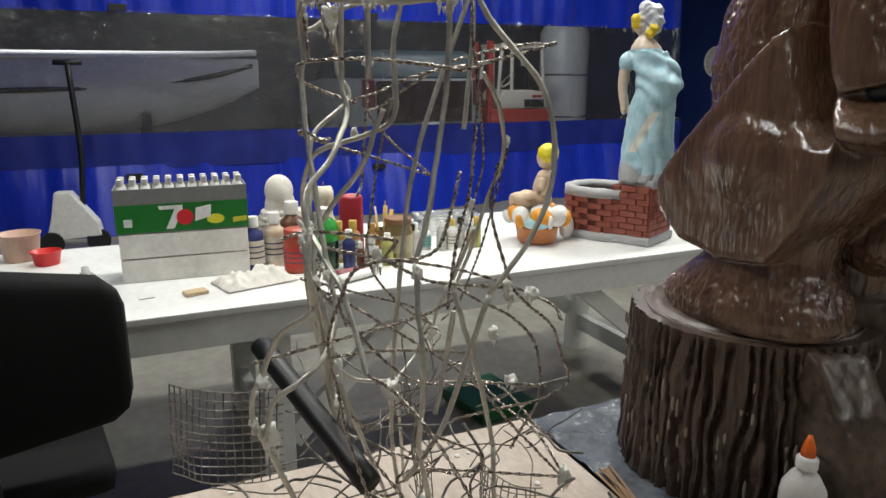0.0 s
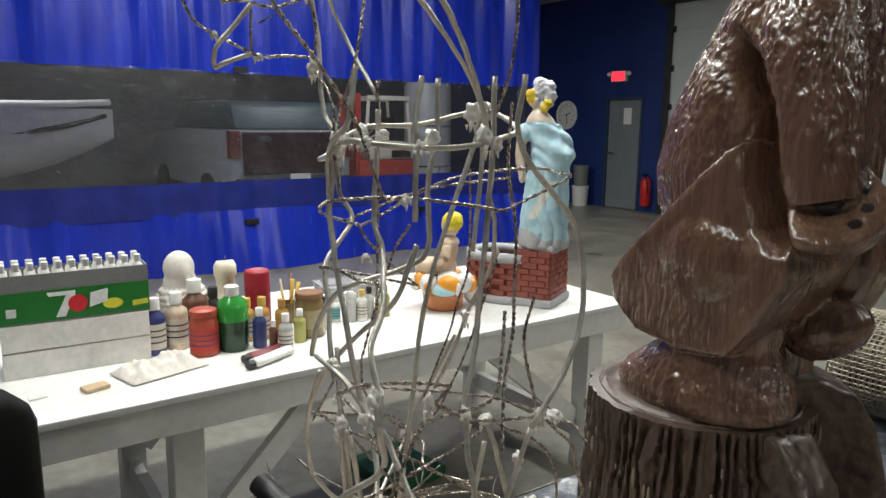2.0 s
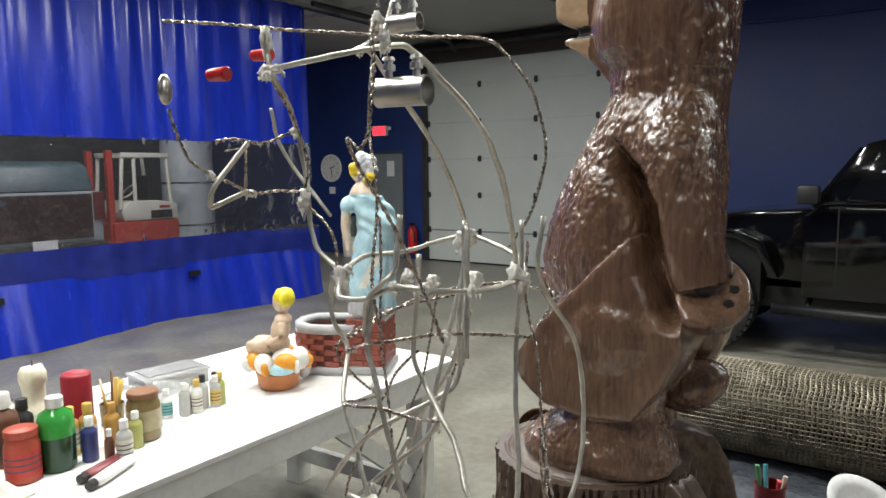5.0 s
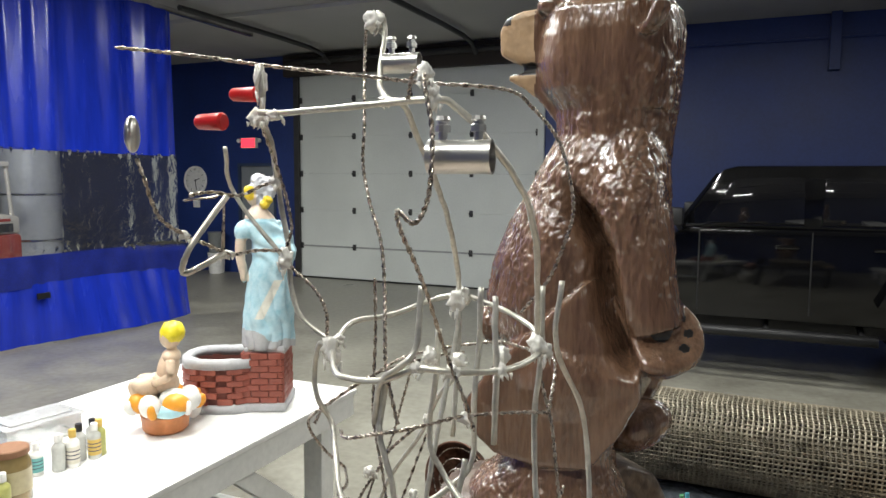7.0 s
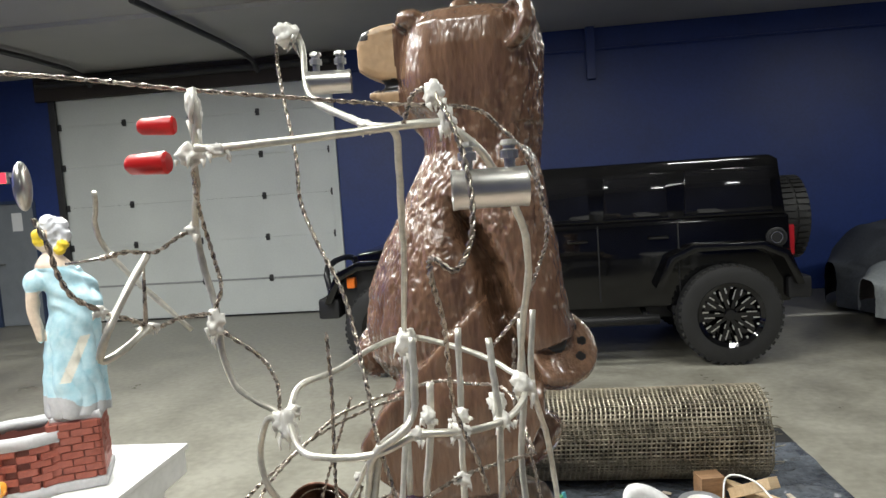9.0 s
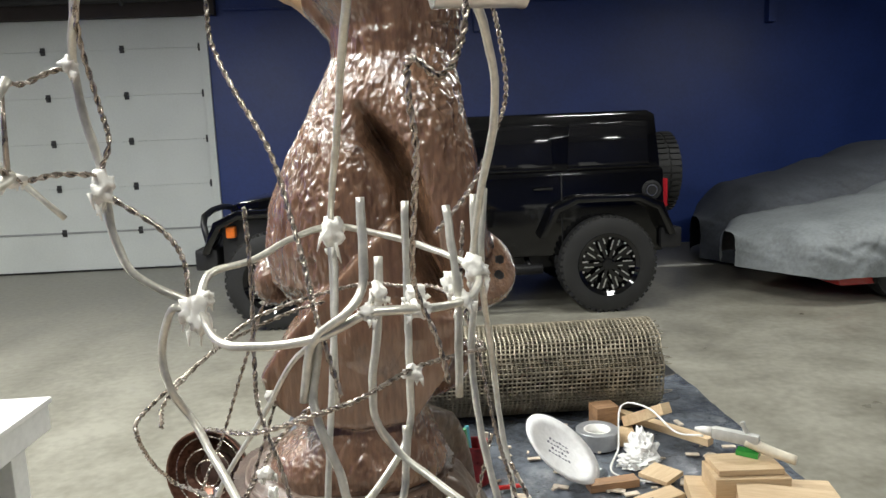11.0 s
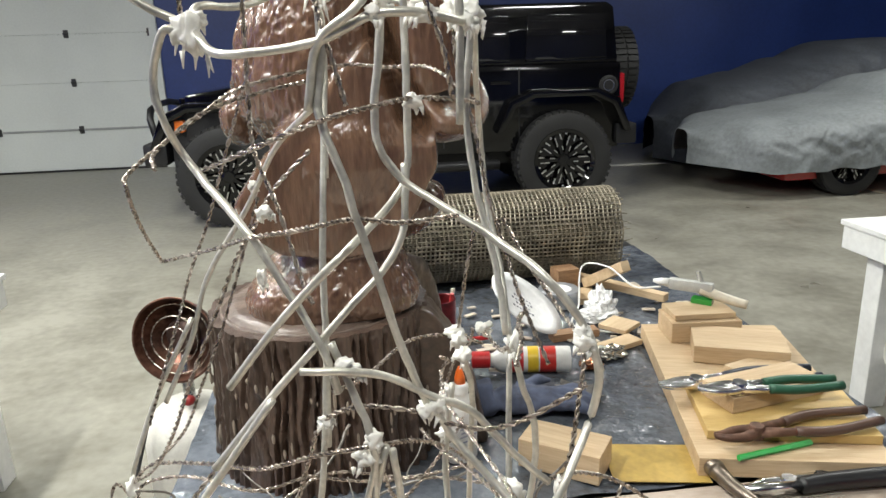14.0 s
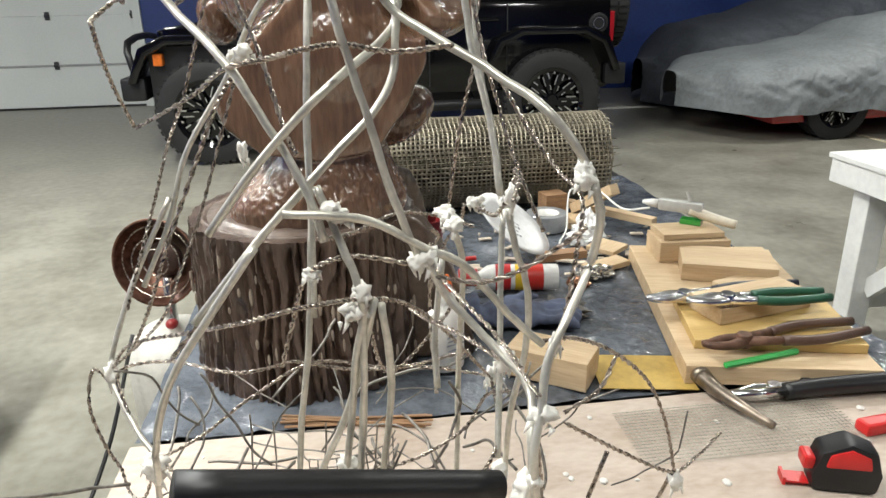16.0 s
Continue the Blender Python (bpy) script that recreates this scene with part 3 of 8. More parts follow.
        # deep cleft between the arm and the belly
        if c.y < by and 1.3 < c.z < 1.66:
            cleft = -1.65 + (1.615 - c.z) * (0.56 if c.z > 1.53 else 0.2) + (0.031 if c.z <= 1.53 else 0)
            cleft += 0.25 * max(0.0, 1.4 - c.z)
            e = min(1, (1.66 - c.z) / 0.07, (c.z - 1.3) / 0.04)
            wide = 0.011 + 0.008 * e
            v.co.y += 0.075 * math.exp(-((c.x - cleft) / wide) ** 2) * e
            if c.x < cleft:
                v.co.y += 0.02 * e * math.exp(-((c.x - cleft) / 0.05) ** 2)
    back = paw.inverted()
    pads = [(0.05 * math.sin(radians(a)), 0.05 * math.cos(radians(a)), 0.009) for a in (20, 58, 96, 134)] + [(0.0, 0.0, 0.02)]
    for f in bm.faces:
        c = f.calc_center_median()
        f.material_index = 0
        if c.x < -1.764 and 1.875 < c.z < 2.01 and abs(c.y - by) < 0.062:
            f.material_index = 2 if (c.x < -1.812 and c.z > 1.962) or c.z < 1.888 else 1
        elif c.x < -1.764 and 1.8 < c.z <= 1.875 and abs(c.y - by) < 0.05:
            f.material_index = 2 if c.z > 1.865 else 1
        elif min((c - Vector((-1.748, by + k, 1.972))).length for k in (-0.072, 0.072)) < 0.012:
            f.material_index = 2
        elif (c - paw.translation).length < 0.085:
            q = back @ c
            if 0.006 < q.z < 0.032 and any(math.hypot(q.x - x, q.y - y) < r for x, y, r in pads):
                f.material_index = 2
    ob = part("bear_statue", bm, [M_BEAR, M_TAN, M_NOSE], smooth=True)
    tagged(ob, "glossy brown carved standing bear with tan muzzle, on the stump", "statue")


stump()
bear()


# ---- wire armature ----
M_ROD = mat("galvanised_rod", (0.6, 0.58, 0.51), 0.36, 0.55, var=0.15, scale=30, fine=160, bump=0.15, dist=0.001)
M_WIRE = mat("dark_twisted_wire", (0.52, 0.46, 0.4), 0.27, 0.85, var=0.4, scale=120, fine=400, bump=0.2, dist=0.001, second=(0.2, 0.16, 0.13))
M_SCRAP = mat("dull_scrap_wire", (0.2, 0.185, 0.165), 0.45, 0.6, var=0.3, scale=60, fine=200, bump=0.2, dist=0.001)
M_GLUE = mat("hot_glue", (0.8, 0.78, 0.72), 0.3, var=0.06, scale=40, bump=0.3, dist=0.002)
M_TIN = mat("zinc_coupling", (0.62, 0.61, 0.58), 0.3, 0.9, var=0.08, scale=20)
arm = thing("wire_armature", pose(0, 0, 0), "sculpture armature of bent rods, twisted wire and hot glue", "armature")


def rod(pts):
    bm = bmesh.new()
    tube(bm, pts, 0.0031, 8, 6)
    for v in bm.verts:
        v.co += Vector((1, 1, 1)) * 0.0008 * noise.noise(v.co * 60)
    return part("rod", bm, M_ROD, arm, smooth=True)


def twist(pts, r=0.0012):
    """Two strands wound round each other."""
    bm = bmesh.new()
    length = sum((Vector(b) - Vector(a)).length for a, b in zip(pts, pts[1:]))
    line = smooth_line(pts, max(4, int(length / len(pts) / 0.0022)))
    for k in (0, 1):
        out = []
        for i, p in enumerate(line):
            d = (line[min(i + 1, len(line) - 1)] - line[max(0, i - 1)]).normalized()
            u = d.cross(Vector((0.3, 0.2, 0.93))).normalized()
            v = d.cross(u)
            a = i * 0.9 + math.pi * k
            out.append(p + (u * math.cos(a) + v * math.sin(a)) * r * 0.95)
        tube(bm, out, r, 4, 1)
    return part("twisted_wire", bm, M_WIRE, arm, smooth=True)


def clumps(rows):
    for x, y, z, w, h in rows:
        bm = bmesh.new()
        t = bmesh.new()
        bmesh.ops.create_icosphere(t, subdivisions=3, radius=1.0)
        for v in t.verts:
            q = v.co.copy()
            v.co *= 0.8 + 0.55 * noise.noise(q * 1.7 + Vector((x * 90, z * 90, y * 50))) + 0.3 * noise.noise(q * 4.5 + Vector((z * 70, x * 30, 0)))
        w, h = w * 1.25, h * 1.25
        absorb(bm, t, Matrix.LocRotScale((x, y, z), None, (w, (w + h) / 2 * 0.8, h)))
        for k in range(5):
            a = Vector((x + random.uniform(-1, 1) * w, y + random.uniform(-1, 1) * w * 0.6, z - random.uniform(0, 1) * h))
            tube(bm, [a, a + Vector((random.uniform(-1, 1) * w * 0.4, 0, -h * random.uniform(0.4, 1.1)))], (0.0022, 0.0004), 5, 2)
        part("glue_clump", bm, M_GLUE, arm, "whitish hot glue blob", smooth=True)


def black_pipe(pts):
    bm = bmesh.new()
    tube(bm, pts, 0.0145, 16, 4)
    part("spine_pipe", bm, M_BLACK, arm, "black plastic pipe through the armature", smooth=True)


rod([(-1.778, -1.790, 1.712), (-1.750, -1.790, 1.711), (-1.667, -1.800, 1.713), (-1.600, -1.790, 1.717), (-1.582, -1.780, 1.711), (-1.562, -1.770, 1.689), (-1.542, -1.730, 1.646), (-1.536, -1.700, 1.603), (-1.544, -1.660, 1.544), (-1.552, -1.630, 1.474)])
twist([(-1.958, -1.790, 1.784), (-1.884, -1.760, 1.776), (-1.807, -1.730, 1.765), (-1.727, -1.700, 1.756), (-1.660, -1.680, 1.748), (-1.580, -1.660, 1.740), (-1.555, -1.650, 1.722), (-1.533, -1.650, 1.697), (-1.523, -1.640, 1.669), (-1.517, -1.630, 1.624), (-1.527, -1.620, 1.589), (-1.547, -1.610, 1.546), (-1.579, -1.600, 1.507)])
twist([(-1.772, -1.600, 1.831), (-1.773, -1.600, 1.806), (-1.763, -1.620, 1.766), (-1.746, -1.650, 1.710), (-1.742, -1.660, 1.668), (-1.723, -1.680, 1.629), (-1.698, -1.700, 1.586), (-1.683, -1.720, 1.540), (-1.672, -1.740, 1.503), (-1.665, -1.750, 1.469), (-1.653, -1.750, 1.418)])
rod([(-1.777, -1.580, 1.838), (-1.766, -1.580, 1.847), (-1.747, -1.600, 1.823), (-1.732, -1.640, 1.768), (-1.687, -1.720, 1.739), (-1.648, -1.780, 1.720), (-1.627, -1.790, 1.713), (-1.632, -1.750, 1.687), (-1.645, -1.680, 1.645), (-1.656, -1.620, 1.600), (-1.673, -1.550, 1.526), (-1.677, -1.540, 1.449), (-1.680, -1.550, 1.335)])
twist([(-1.618, -1.800, 1.717), (-1.609, -1.810, 1.735), (-1.595, -1.820, 1.736), (-1.583, -1.840, 1.717), (-1.573, -1.850, 1.688), (-1.569, -1.860, 1.656), (-1.573, -1.860, 1.632), (-1.583, -1.860, 1.618), (-1.597, -1.860, 1.627), (-1.599, -1.850, 1.611), (-1.596, -1.830, 1.583), (-1.598, -1.800, 1.550), (-1.600, -1.760, 1.497), (-1.586, -1.750, 1.454), (-1.579, -1.740, 1.420)])
rod([(-1.776, -1.790, 1.756), (-1.774, -1.790, 1.729), (-1.789, -1.770, 1.706), (-1.803, -1.740, 1.687), (-1.826, -1.700, 1.653), (-1.827, -1.690, 1.612), (-1.819, -1.690, 1.571), (-1.817, -1.690, 1.536), (-1.806, -1.690, 1.501), (-1.774, -1.690, 1.481), (-1.759, -1.695, 1.475)])
twist([(-1.791, -1.770, 1.701), (-1.812, -1.720, 1.665), (-1.813, -1.700, 1.625), (-1.808, -1.700, 1.596), (-1.816, -1.700, 1.564), (-1.779, -1.700, 1.533), (-1.765, -1.700, 1.510), (-1.764, -1.700, 1.482)])
twist([(-1.856, -1.800, 1.634), (-1.846, -1.780, 1.637), (-1.845, -1.740, 1.633), (-1.839, -1.710, 1.643), (-1.829, -1.700, 1.648)])
twist([(-1.856, -1.810, 1.596), (-1.842, -1.790, 1.585), (-1.840, -1.760, 1.573), (-1.832, -1.730, 1.575), (-1.816, -1.700, 1.573)])
rod([(-1.835, -1.770, 1.633), (-1.844, -1.790, 1.606), (-1.849, -1.810, 1.581), (-1.857, -1.810, 1.559), (-1.845, -1.800, 1.564), (-1.839, -1.770, 1.576)])
twist([(-1.839, -1.770, 1.627), (-1.842, -1.770, 1.577)])
twist([(-1.869, -1.850, 1.668), (-1.861, -1.850, 1.650), (-1.863, -1.840, 1.628), (-1.860, -1.830, 1.610), (-1.853, -1.810, 1.596)])
twist([(-1.939, -1.720, 1.626), (-1.891, -1.720, 1.631)])
rod([(-1.759, -1.695, 1.475), (-1.743, -1.720, 1.457), (-1.720, -1.740, 1.454), (-1.669, -1.755, 1.460), (-1.631, -1.755, 1.476), (-1.596, -1.750, 1.476), (-1.564, -1.710, 1.471), (-1.548, -1.660, 1.473), (-1.549, -1.620, 1.480), (-1.579, -1.570, 1.488), (-1.622, -1.550, 1.501), (-1.673, -1.540, 1.511), (-1.709, -1.560, 1.504), (-1.736, -1.600, 1.492), (-1.761, -1.650, 1.490), (-1.759, -1.695, 1.475)])
rod([(-1.633, -1.740, 1.552), (-1.633, -1.745, 1.526), (-1.634, -1.750, 1.494), (-1.645, -1.760, 1.478), (-1.669, -1.755, 1.458), (-1.678, -1.750, 1.416)])
rod([(-1.574, -1.700, 1.540), (-1.570, -1.710, 1.500), (-1.568, -1.710, 1.468), (-1.570, -1.710, 1.398)])
twist([(-1.808, -1.660, 1.368), (-1.815, -1.620, 1.378), (-1.784, -1.560, 1.404), (-1.732, -1.500, 1.418), (-1.693, -1.480, 1.425)])
rod([(-1.664, -1.750, 1.467), (-1.671, -1.750, 1.424), (-1.670, -1.755, 1.407), (-1.657, -1.757, 1.368), (-1.651, -1.757, 1.341), (-1.638, -1.755, 1.294), (-1.624, -1.752, 1.241), (-1.606, -1.750, 1.188)])
rod([(-1.604, -1.750, 1.191), (-1.582, -1.750, 1.151), (-1.551, -1.770, 1.118), (-1.534, -1.800, 1.100), (-1.540, -1.830, 1.078), (-1.539, -1.840, 1.038)])
rod([(-1.676, -1.540, 1.507), (-1.672, -1.560, 1.461), (-1.679, -1.600, 1.351), (-1.685, -1.620, 1.271), (-1.687, -1.630, 1.202), (-1.692, -1.640, 1.096)])
rod([(-1.687, -1.630, 1.195), (-1.692, -1.635, 1.139), (-1.700, -1.640, 1.063), (-1.712, -1.640, 0.991), (-1.721, -1.640, 0.912)])
rod([(-1.624, -1.720, 1.508), (-1.627, -1.720, 1.459), (-1.633, -1.720, 1.418), (-1.632, -1.720, 1.388), (-1.616, -1.720, 1.361), (-1.581, -1.740, 1.338), (-1.550, -1.760, 1.318), (-1.520, -1.790, 1.295), (-1.497, -1.796, 1.261), (-1.487, -1.800, 1.231)])
rod([(-1.494, -1.800, 1.253), (-1.488, -1.800, 1.226), (-1.493, -1.795, 1.188), (-1.516, -1.820, 1.162), (-1.530, -1.830, 1.139), (-1.536, -1.840, 1.111), (-1.543, -1.850, 1.084), (-1.541, -1.850, 1.047)])
rod([(-1.604, -1.660, 1.541), (-1.605, -1.660, 1.481), (-1.606, -1.670, 1.432), (-1.608, -1.668, 1.362), (-1.621, -1.690, 1.340), (-1.653, -1.740, 1.320), (-1.679, -1.750, 1.299), (-1.715, -1.750, 1.262), (-1.754, -1.740, 1.213)])
rod([(-1.723, -1.745, 1.202), (-1.761, -1.740, 1.150), (-1.795, -1.730, 1.100), (-1.815, -1.720, 1.055), (-1.827, -1.710, 1.014)])
rod([(-1.547, -1.630, 1.542), (-1.547, -1.630, 1.474), (-1.553, -1.630, 1.402), (-1.548, -1.640, 1.342), (-1.541, -1.650, 1.303), (-1.533, -1.660, 1.264), (-1.529, -1.677, 1.211)])
rod([(-1.524, -1.677, 1.209), (-1.517, -1.680, 1.170), (-1.506, -1.680, 1.132), (-1.503, -1.680, 1.100), (-1.507, -1.680, 1.055), (-1.517, -1.680, 1.008), (-1.519, -1.670, 0.951), (-1.519, -1.660, 0.896)])
rod([(-1.534, -1.600, 1.545), (-1.539, -1.600, 1.473), (-1.525, -1.530, 1.386), (-1.516, -1.520, 1.300), (-1.508, -1.550, 1.233), (-1.509, -1.600, 1.173)])
rod([(-1.763, -1.695, 1.470), (-1.780, -1.690, 1.471), (-1.794, -1.680, 1.437), (-1.790, -1.680, 1.406), (-1.777, -1.670, 1.372), (-1.731, -1.730, 1.331), (-1.705, -1.740, 1.288), (-1.683, -1.750, 1.245), (-1.673, -1.750, 1.206)])
rod([(-1.676, -1.745, 1.245), (-1.663, -1.750, 1.208), (-1.652, -1.755, 1.175), (-1.649, -1.755, 1.147), (-1.657, -1.750, 1.107), (-1.663, -1.740, 1.051), (-1.673, -1.730, 0.979)])
rod([(-1.685, -1.520, 1.404), (-1.734, -1.470, 1.357), (-1.775, -1.440, 1.288), (-1.828, -1.440, 1.209), (-1.853, -1.450, 1.137), (-1.889, -1.460, 1.065)])
rod([(-1.849, -1.450, 1.164), (-1.896, -1.460, 1.078), (-1.922, -1.480, 1.013), (-1.931, -1.490, 0.973), (-1.906, -1.530, 0.941), (-1.869, -1.580, 0.918)])
twist([(-1.773, -1.660, 1.365), (-1.716, -1.740, 1.392), (-1.670, -1.760, 1.410), (-1.639, -1.750, 1.416), (-1.604, -1.700, 1.418), (-1.563, -1.650, 1.412), (-1.540, -1.620, 1.406)])
twist([(-1.540, -1.620, 1.406), (-1.567, -1.500, 1.434), (-1.613, -1.470, 1.436), (-1.661, -1.470, 1.439), (-1.750, -1.520, 1.424), (-1.793, -1.560, 1.398), (-1.843, -1.600, 1.360), (-1.844, -1.620, 1.347), (-1.849, -1.580, 1.302), (-1.853, -1.520, 1.253)])
twist([(-1.853, -1.520, 1.253), (-1.771, -1.650, 1.298), (-1.732, -1.730, 1.325), (-1.700, -1.750, 1.333), (-1.675, -1.760, 1.339), (-1.651, -1.757, 1.341), (-1.619, -1.750, 1.335), (-1.578, -1.750, 1.338)])
twist([(-1.677, -1.750, 1.207), (-1.652, -1.700, 1.194), (-1.607, -1.580, 1.171), (-1.552, -1.500, 1.139), (-1.519, -1.500, 1.126)])
twist([(-1.928, -1.490, 0.983), (-1.888, -1.540, 1.034), (-1.805, -1.640, 1.090), (-1.737, -1.745, 1.145), (-1.690, -1.755, 1.158), (-1.649, -1.755, 1.161), (-1.612, -1.700, 1.129), (-1.571, -1.600, 1.055), (-1.534, -1.550, 0.993), (-1.498, -1.500, 0.931)])
rod([(-1.699, -1.760, 1.231), (-1.661, -1.760, 1.227), (-1.630, -1.755, 1.216), (-1.602, -1.750, 1.196), (-1.572, -1.745, 1.178), (-1.535, -1.740, 1.131), (-1.507, -1.740, 1.103)])
twist([(-1.507, -1.740, 1.106), (-1.472, -1.720, 1.095), (-1.428, -1.700, 1.066), (-1.383, -1.680, 1.018), (-1.350, -1.660, 0.951), (-1.332, -1.650, 0.889)])
twist([(-1.594, -1.750, 1.173), (-1.562, -1.760, 1.170), (-1.535, -1.770, 1.181), (-1.508, -1.790, 1.208), (-1.497, -1.800, 1.222)])
twist([(-1.931, -1.490, 0.962), (-1.949, -1.490, 0.982), (-1.957, -1.500, 0.942), (-1.950, -1.500, 0.892), (-1.937, -1.500, 0.855)])
twist([(-1.488, -1.750, 1.033), (-1.415, -1.700, 0.960), (-1.334, -1.650, 0.889), (-1.289, -1.620, 0.883), (-1.253, -1.600, 0.895)])
twist([(-1.728, -1.660, 1.543), (-1.727, -1.660, 1.489), (-1.730, -1.660, 1.414), (-1.729, -1.660, 1.377), (-1.713, -1.670, 1.330), (-1.699, -1.680, 1.273), (-1.691, -1.690, 1.257)])
twist([(-1.554, -1.600, 1.517), (-1.557, -1.600, 1.449), (-1.542, -1.600, 1.386), (-1.531, -1.610, 1.323), (-1.520, -1.620, 1.281), (-1.508, -1.640, 1.232), (-1.486, -1.660, 1.171)])
twist([(-1.752, -1.500, 1.433), (-1.789, -1.470, 1.347), (-1.819, -1.450, 1.273), (-1.843, -1.450, 1.221), (-1.863, -1.450, 1.167), (-1.887, -1.460, 1.102), (-1.908, -1.470, 1.043)])
twist([(-1.762, -1.440, 1.299), (-1.814, -1.450, 1.156), (-1.847, -1.460, 1.081), (-1.870, -1.470, 1.032), (-1.907, -1.480, 0.997)])
twist([(-1.687, -1.640, 1.375), (-1.721, -1.640, 1.342), (-1.738, -1.640, 1.313), (-1.755, -1.640, 1.288), (-1.777, -1.640, 1.242), (-1.812, -1.640, 1.167)])
twist([(-1.718, -1.700, 1.081), (-1.702, -1.720, 1.135), (-1.687, -1.740, 1.178), (-1.655, -1.750, 1.193), (-1.607, -1.750, 1.183)])
twist([(-1.532, -1.580, 1.311), (-1.546, -1.580, 1.255), (-1.554, -1.550, 1.169)])
twist([(-1.522, -1.630, 1.305), (-1.502, -1.650, 1.265), (-1.482, -1.680, 1.232), (-1.484, -1.750, 1.227), (-1.493, -1.770, 1.191), (-1.503, -1.780, 1.147), (-1.513, -1.770, 1.095), (-1.515, -1.760, 1.037), (-1.503, -1.740, 0.958)])
twist([(-1.906, -1.530, 0.941), (-1.919, -1.500, 0.981), (-1.864, -1.500, 0.990), (-1.783, -1.550, 0.996), (-1.727, -1.520, 0.988)])
twist([(-1.869, -1.580, 0.918), (-1.827, -1.550, 0.924), (-1.774, -1.520, 0.949), (-1.705, -1.480, 0.963), (-1.611, -1.470, 0.941), (-1.525, -1.500, 0.972)])
twist([(-1.649, -1.755, 1.161), (-1.627, -1.650, 1.038), (-1.565, -1.550, 1.037), (-1.545, -1.500, 1.033)])
twist([(-1.800, -1.720, 1.105), (-1.770, -1.720, 1.141), (-1.736, -1.720, 1.181)])
twist([(-1.520, -1.680, 1.026), (-1.525, -1.600, 0.972), (-1.549, -1.600, 0.933), (-1.600, -1.620, 0.918), (-1.659, -1.650, 0.927)])
twist([(-1.427, -1.700, 1.064), (-1.445, -1.710, 1.037), (-1.486, -1.740, 1.037)])
twist([(-1.334, -1.650, 0.889), (-1.336, -1.630, 0.840)])
twist([(-1.429, -1.700, 0.962), (-1.441, -1.690, 0.903)])
rod([(-1.982, -1.600, 1.691), (-2.002, -1.560, 1.629), (-1.915, -1.550, 1.531)])
black_pipe([(-1.790, -1.800, 1.045), (-1.665, -1.765, 1.003), (-1.540, -1.730, 0.960)])
clumps([(-1.776, -1.790, 1.744, 0.0045, 0.0128), (-1.787, -1.780, 1.708, 0.0098, 0.0078), (-1.757, -1.700, 1.466, 0.0074, 0.0132), (-1.853, -1.810, 1.596, 0.0047, 0.0040), (-1.816, -1.700, 1.564, 0.0067, 0.0097), (-1.761, -1.600, 1.833, 0.0106, 0.0106)])
clumps([(-1.593, -1.820, 1.734, 0.0065, 0.0070), (-1.585, -1.820, 1.716, 0.0048, 0.0091), (-1.650, -1.780, 1.720, 0.0047, 0.0036), (-1.761, -1.790, 1.709, 0.0082, 0.0051), (-1.673, -1.540, 1.511, 0.0101, 0.0109), (-1.549, -1.640, 1.482, 0.0087, 0.0109)])
clumps([(-1.596, -1.750, 1.476, 0.0076, 0.0057), (-1.564, -1.710, 1.471, 0.0080, 0.0060), (-1.631, -1.755, 1.477, 0.0064, 0.0051), (-1.846, -1.760, 1.573, 0.0078, 0.0043), (-1.829, -1.700, 1.648, 0.0052, 0.0059), (-1.755, -1.690, 1.479, 0.0067, 0.0052)])
clumps([(-1.672, -1.560, 1.507, 0.0088, 0.0115), (-1.625, -1.740, 1.486, 0.0060, 0.0060), (-1.599, -1.730, 1.482, 0.0076, 0.0066), (-1.570, -1.690, 1.480, 0.0072, 0.0094), (-1.542, -1.630, 1.475, 0.0061, 0.0074), (-1.763, -1.695, 1.470, 0.0100, 0.0100)])
clumps([(-1.604, -1.700, 1.416, 0.0071, 0.0054), (-1.667, -1.755, 1.230, 0.0071, 0.0055), (-1.554, -1.520, 1.151, 0.0096, 0.0064), (-1.499, -1.796, 1.261, 0.0057, 0.0062), (-1.766, -1.440, 1.311, 0.0050, 0.0066), (-1.606, -1.750, 1.186, 0.0075, 0.0075)])
clumps([(-1.649, -1.755, 1.166, 0.0072, 0.0072), (-1.661, -1.755, 1.226, 0.0064, 0.0050), (-1.599, -1.750, 1.189, 0.0067, 0.0062), (-1.524, -1.677, 1.202, 0.0053, 0.0077), (-1.685, -1.740, 1.178, 0.0058, 0.0042), (-1.930, -1.490, 0.973, 0.0070, 0.0150)])
clumps([(-1.498, -1.500, 0.935, 0.0069, 0.0129), (-1.535, -1.840, 1.105, 0.0087, 0.0068), (-1.542, -1.850, 1.059, 0.0050, 0.0055), (-1.554, -1.550, 1.154, 0.0079, 0.0079), (-1.872, -1.580, 0.915, 0.0115, 0.0107), (-1.668, -1.730, 1.001, 0.0074, 0.0087)])
clumps([(-1.329, -1.650, 0.878, 0.0074, 0.0107), (-1.500, -1.800, 1.254, 0.0061, 0.0056), (-1.724, -1.680, 1.333, 0.0055, 0.0055), (-1.507, -1.770, 1.119, 0.0038, 0.0081), (-1.758, -1.500, 1.224, 0.0045, 0.0090)])
twist([(-1.580, -1.606, 1.162), (-1.570, -1.584, 1.147), (-1.570, -1.534, 1.116), (-1.570, -1.501, 1.074), (-1.570, -1.495, 1.006), (-1.570, -1.519, 0.968), (-1.570, -1.534, 0.943)])
twist([(-1.540, -1.559, 1.170), (-1.540, -1.531, 1.141), (-1.550, -1.493, 1.108), (-1.560, -1.471, 1.064), (-1.565, -1.455, 1.022), (-1.565, -1.499, 1.005), (-1.570, -1.550, 1.002), (-1.580, -1.622, 0.994)])
twist([(-1.520, -1.699, 1.239), (-1.530, -1.731, 1.245), (-1.540, -1.784, 1.252), (-1.550, -1.810, 1.245)])
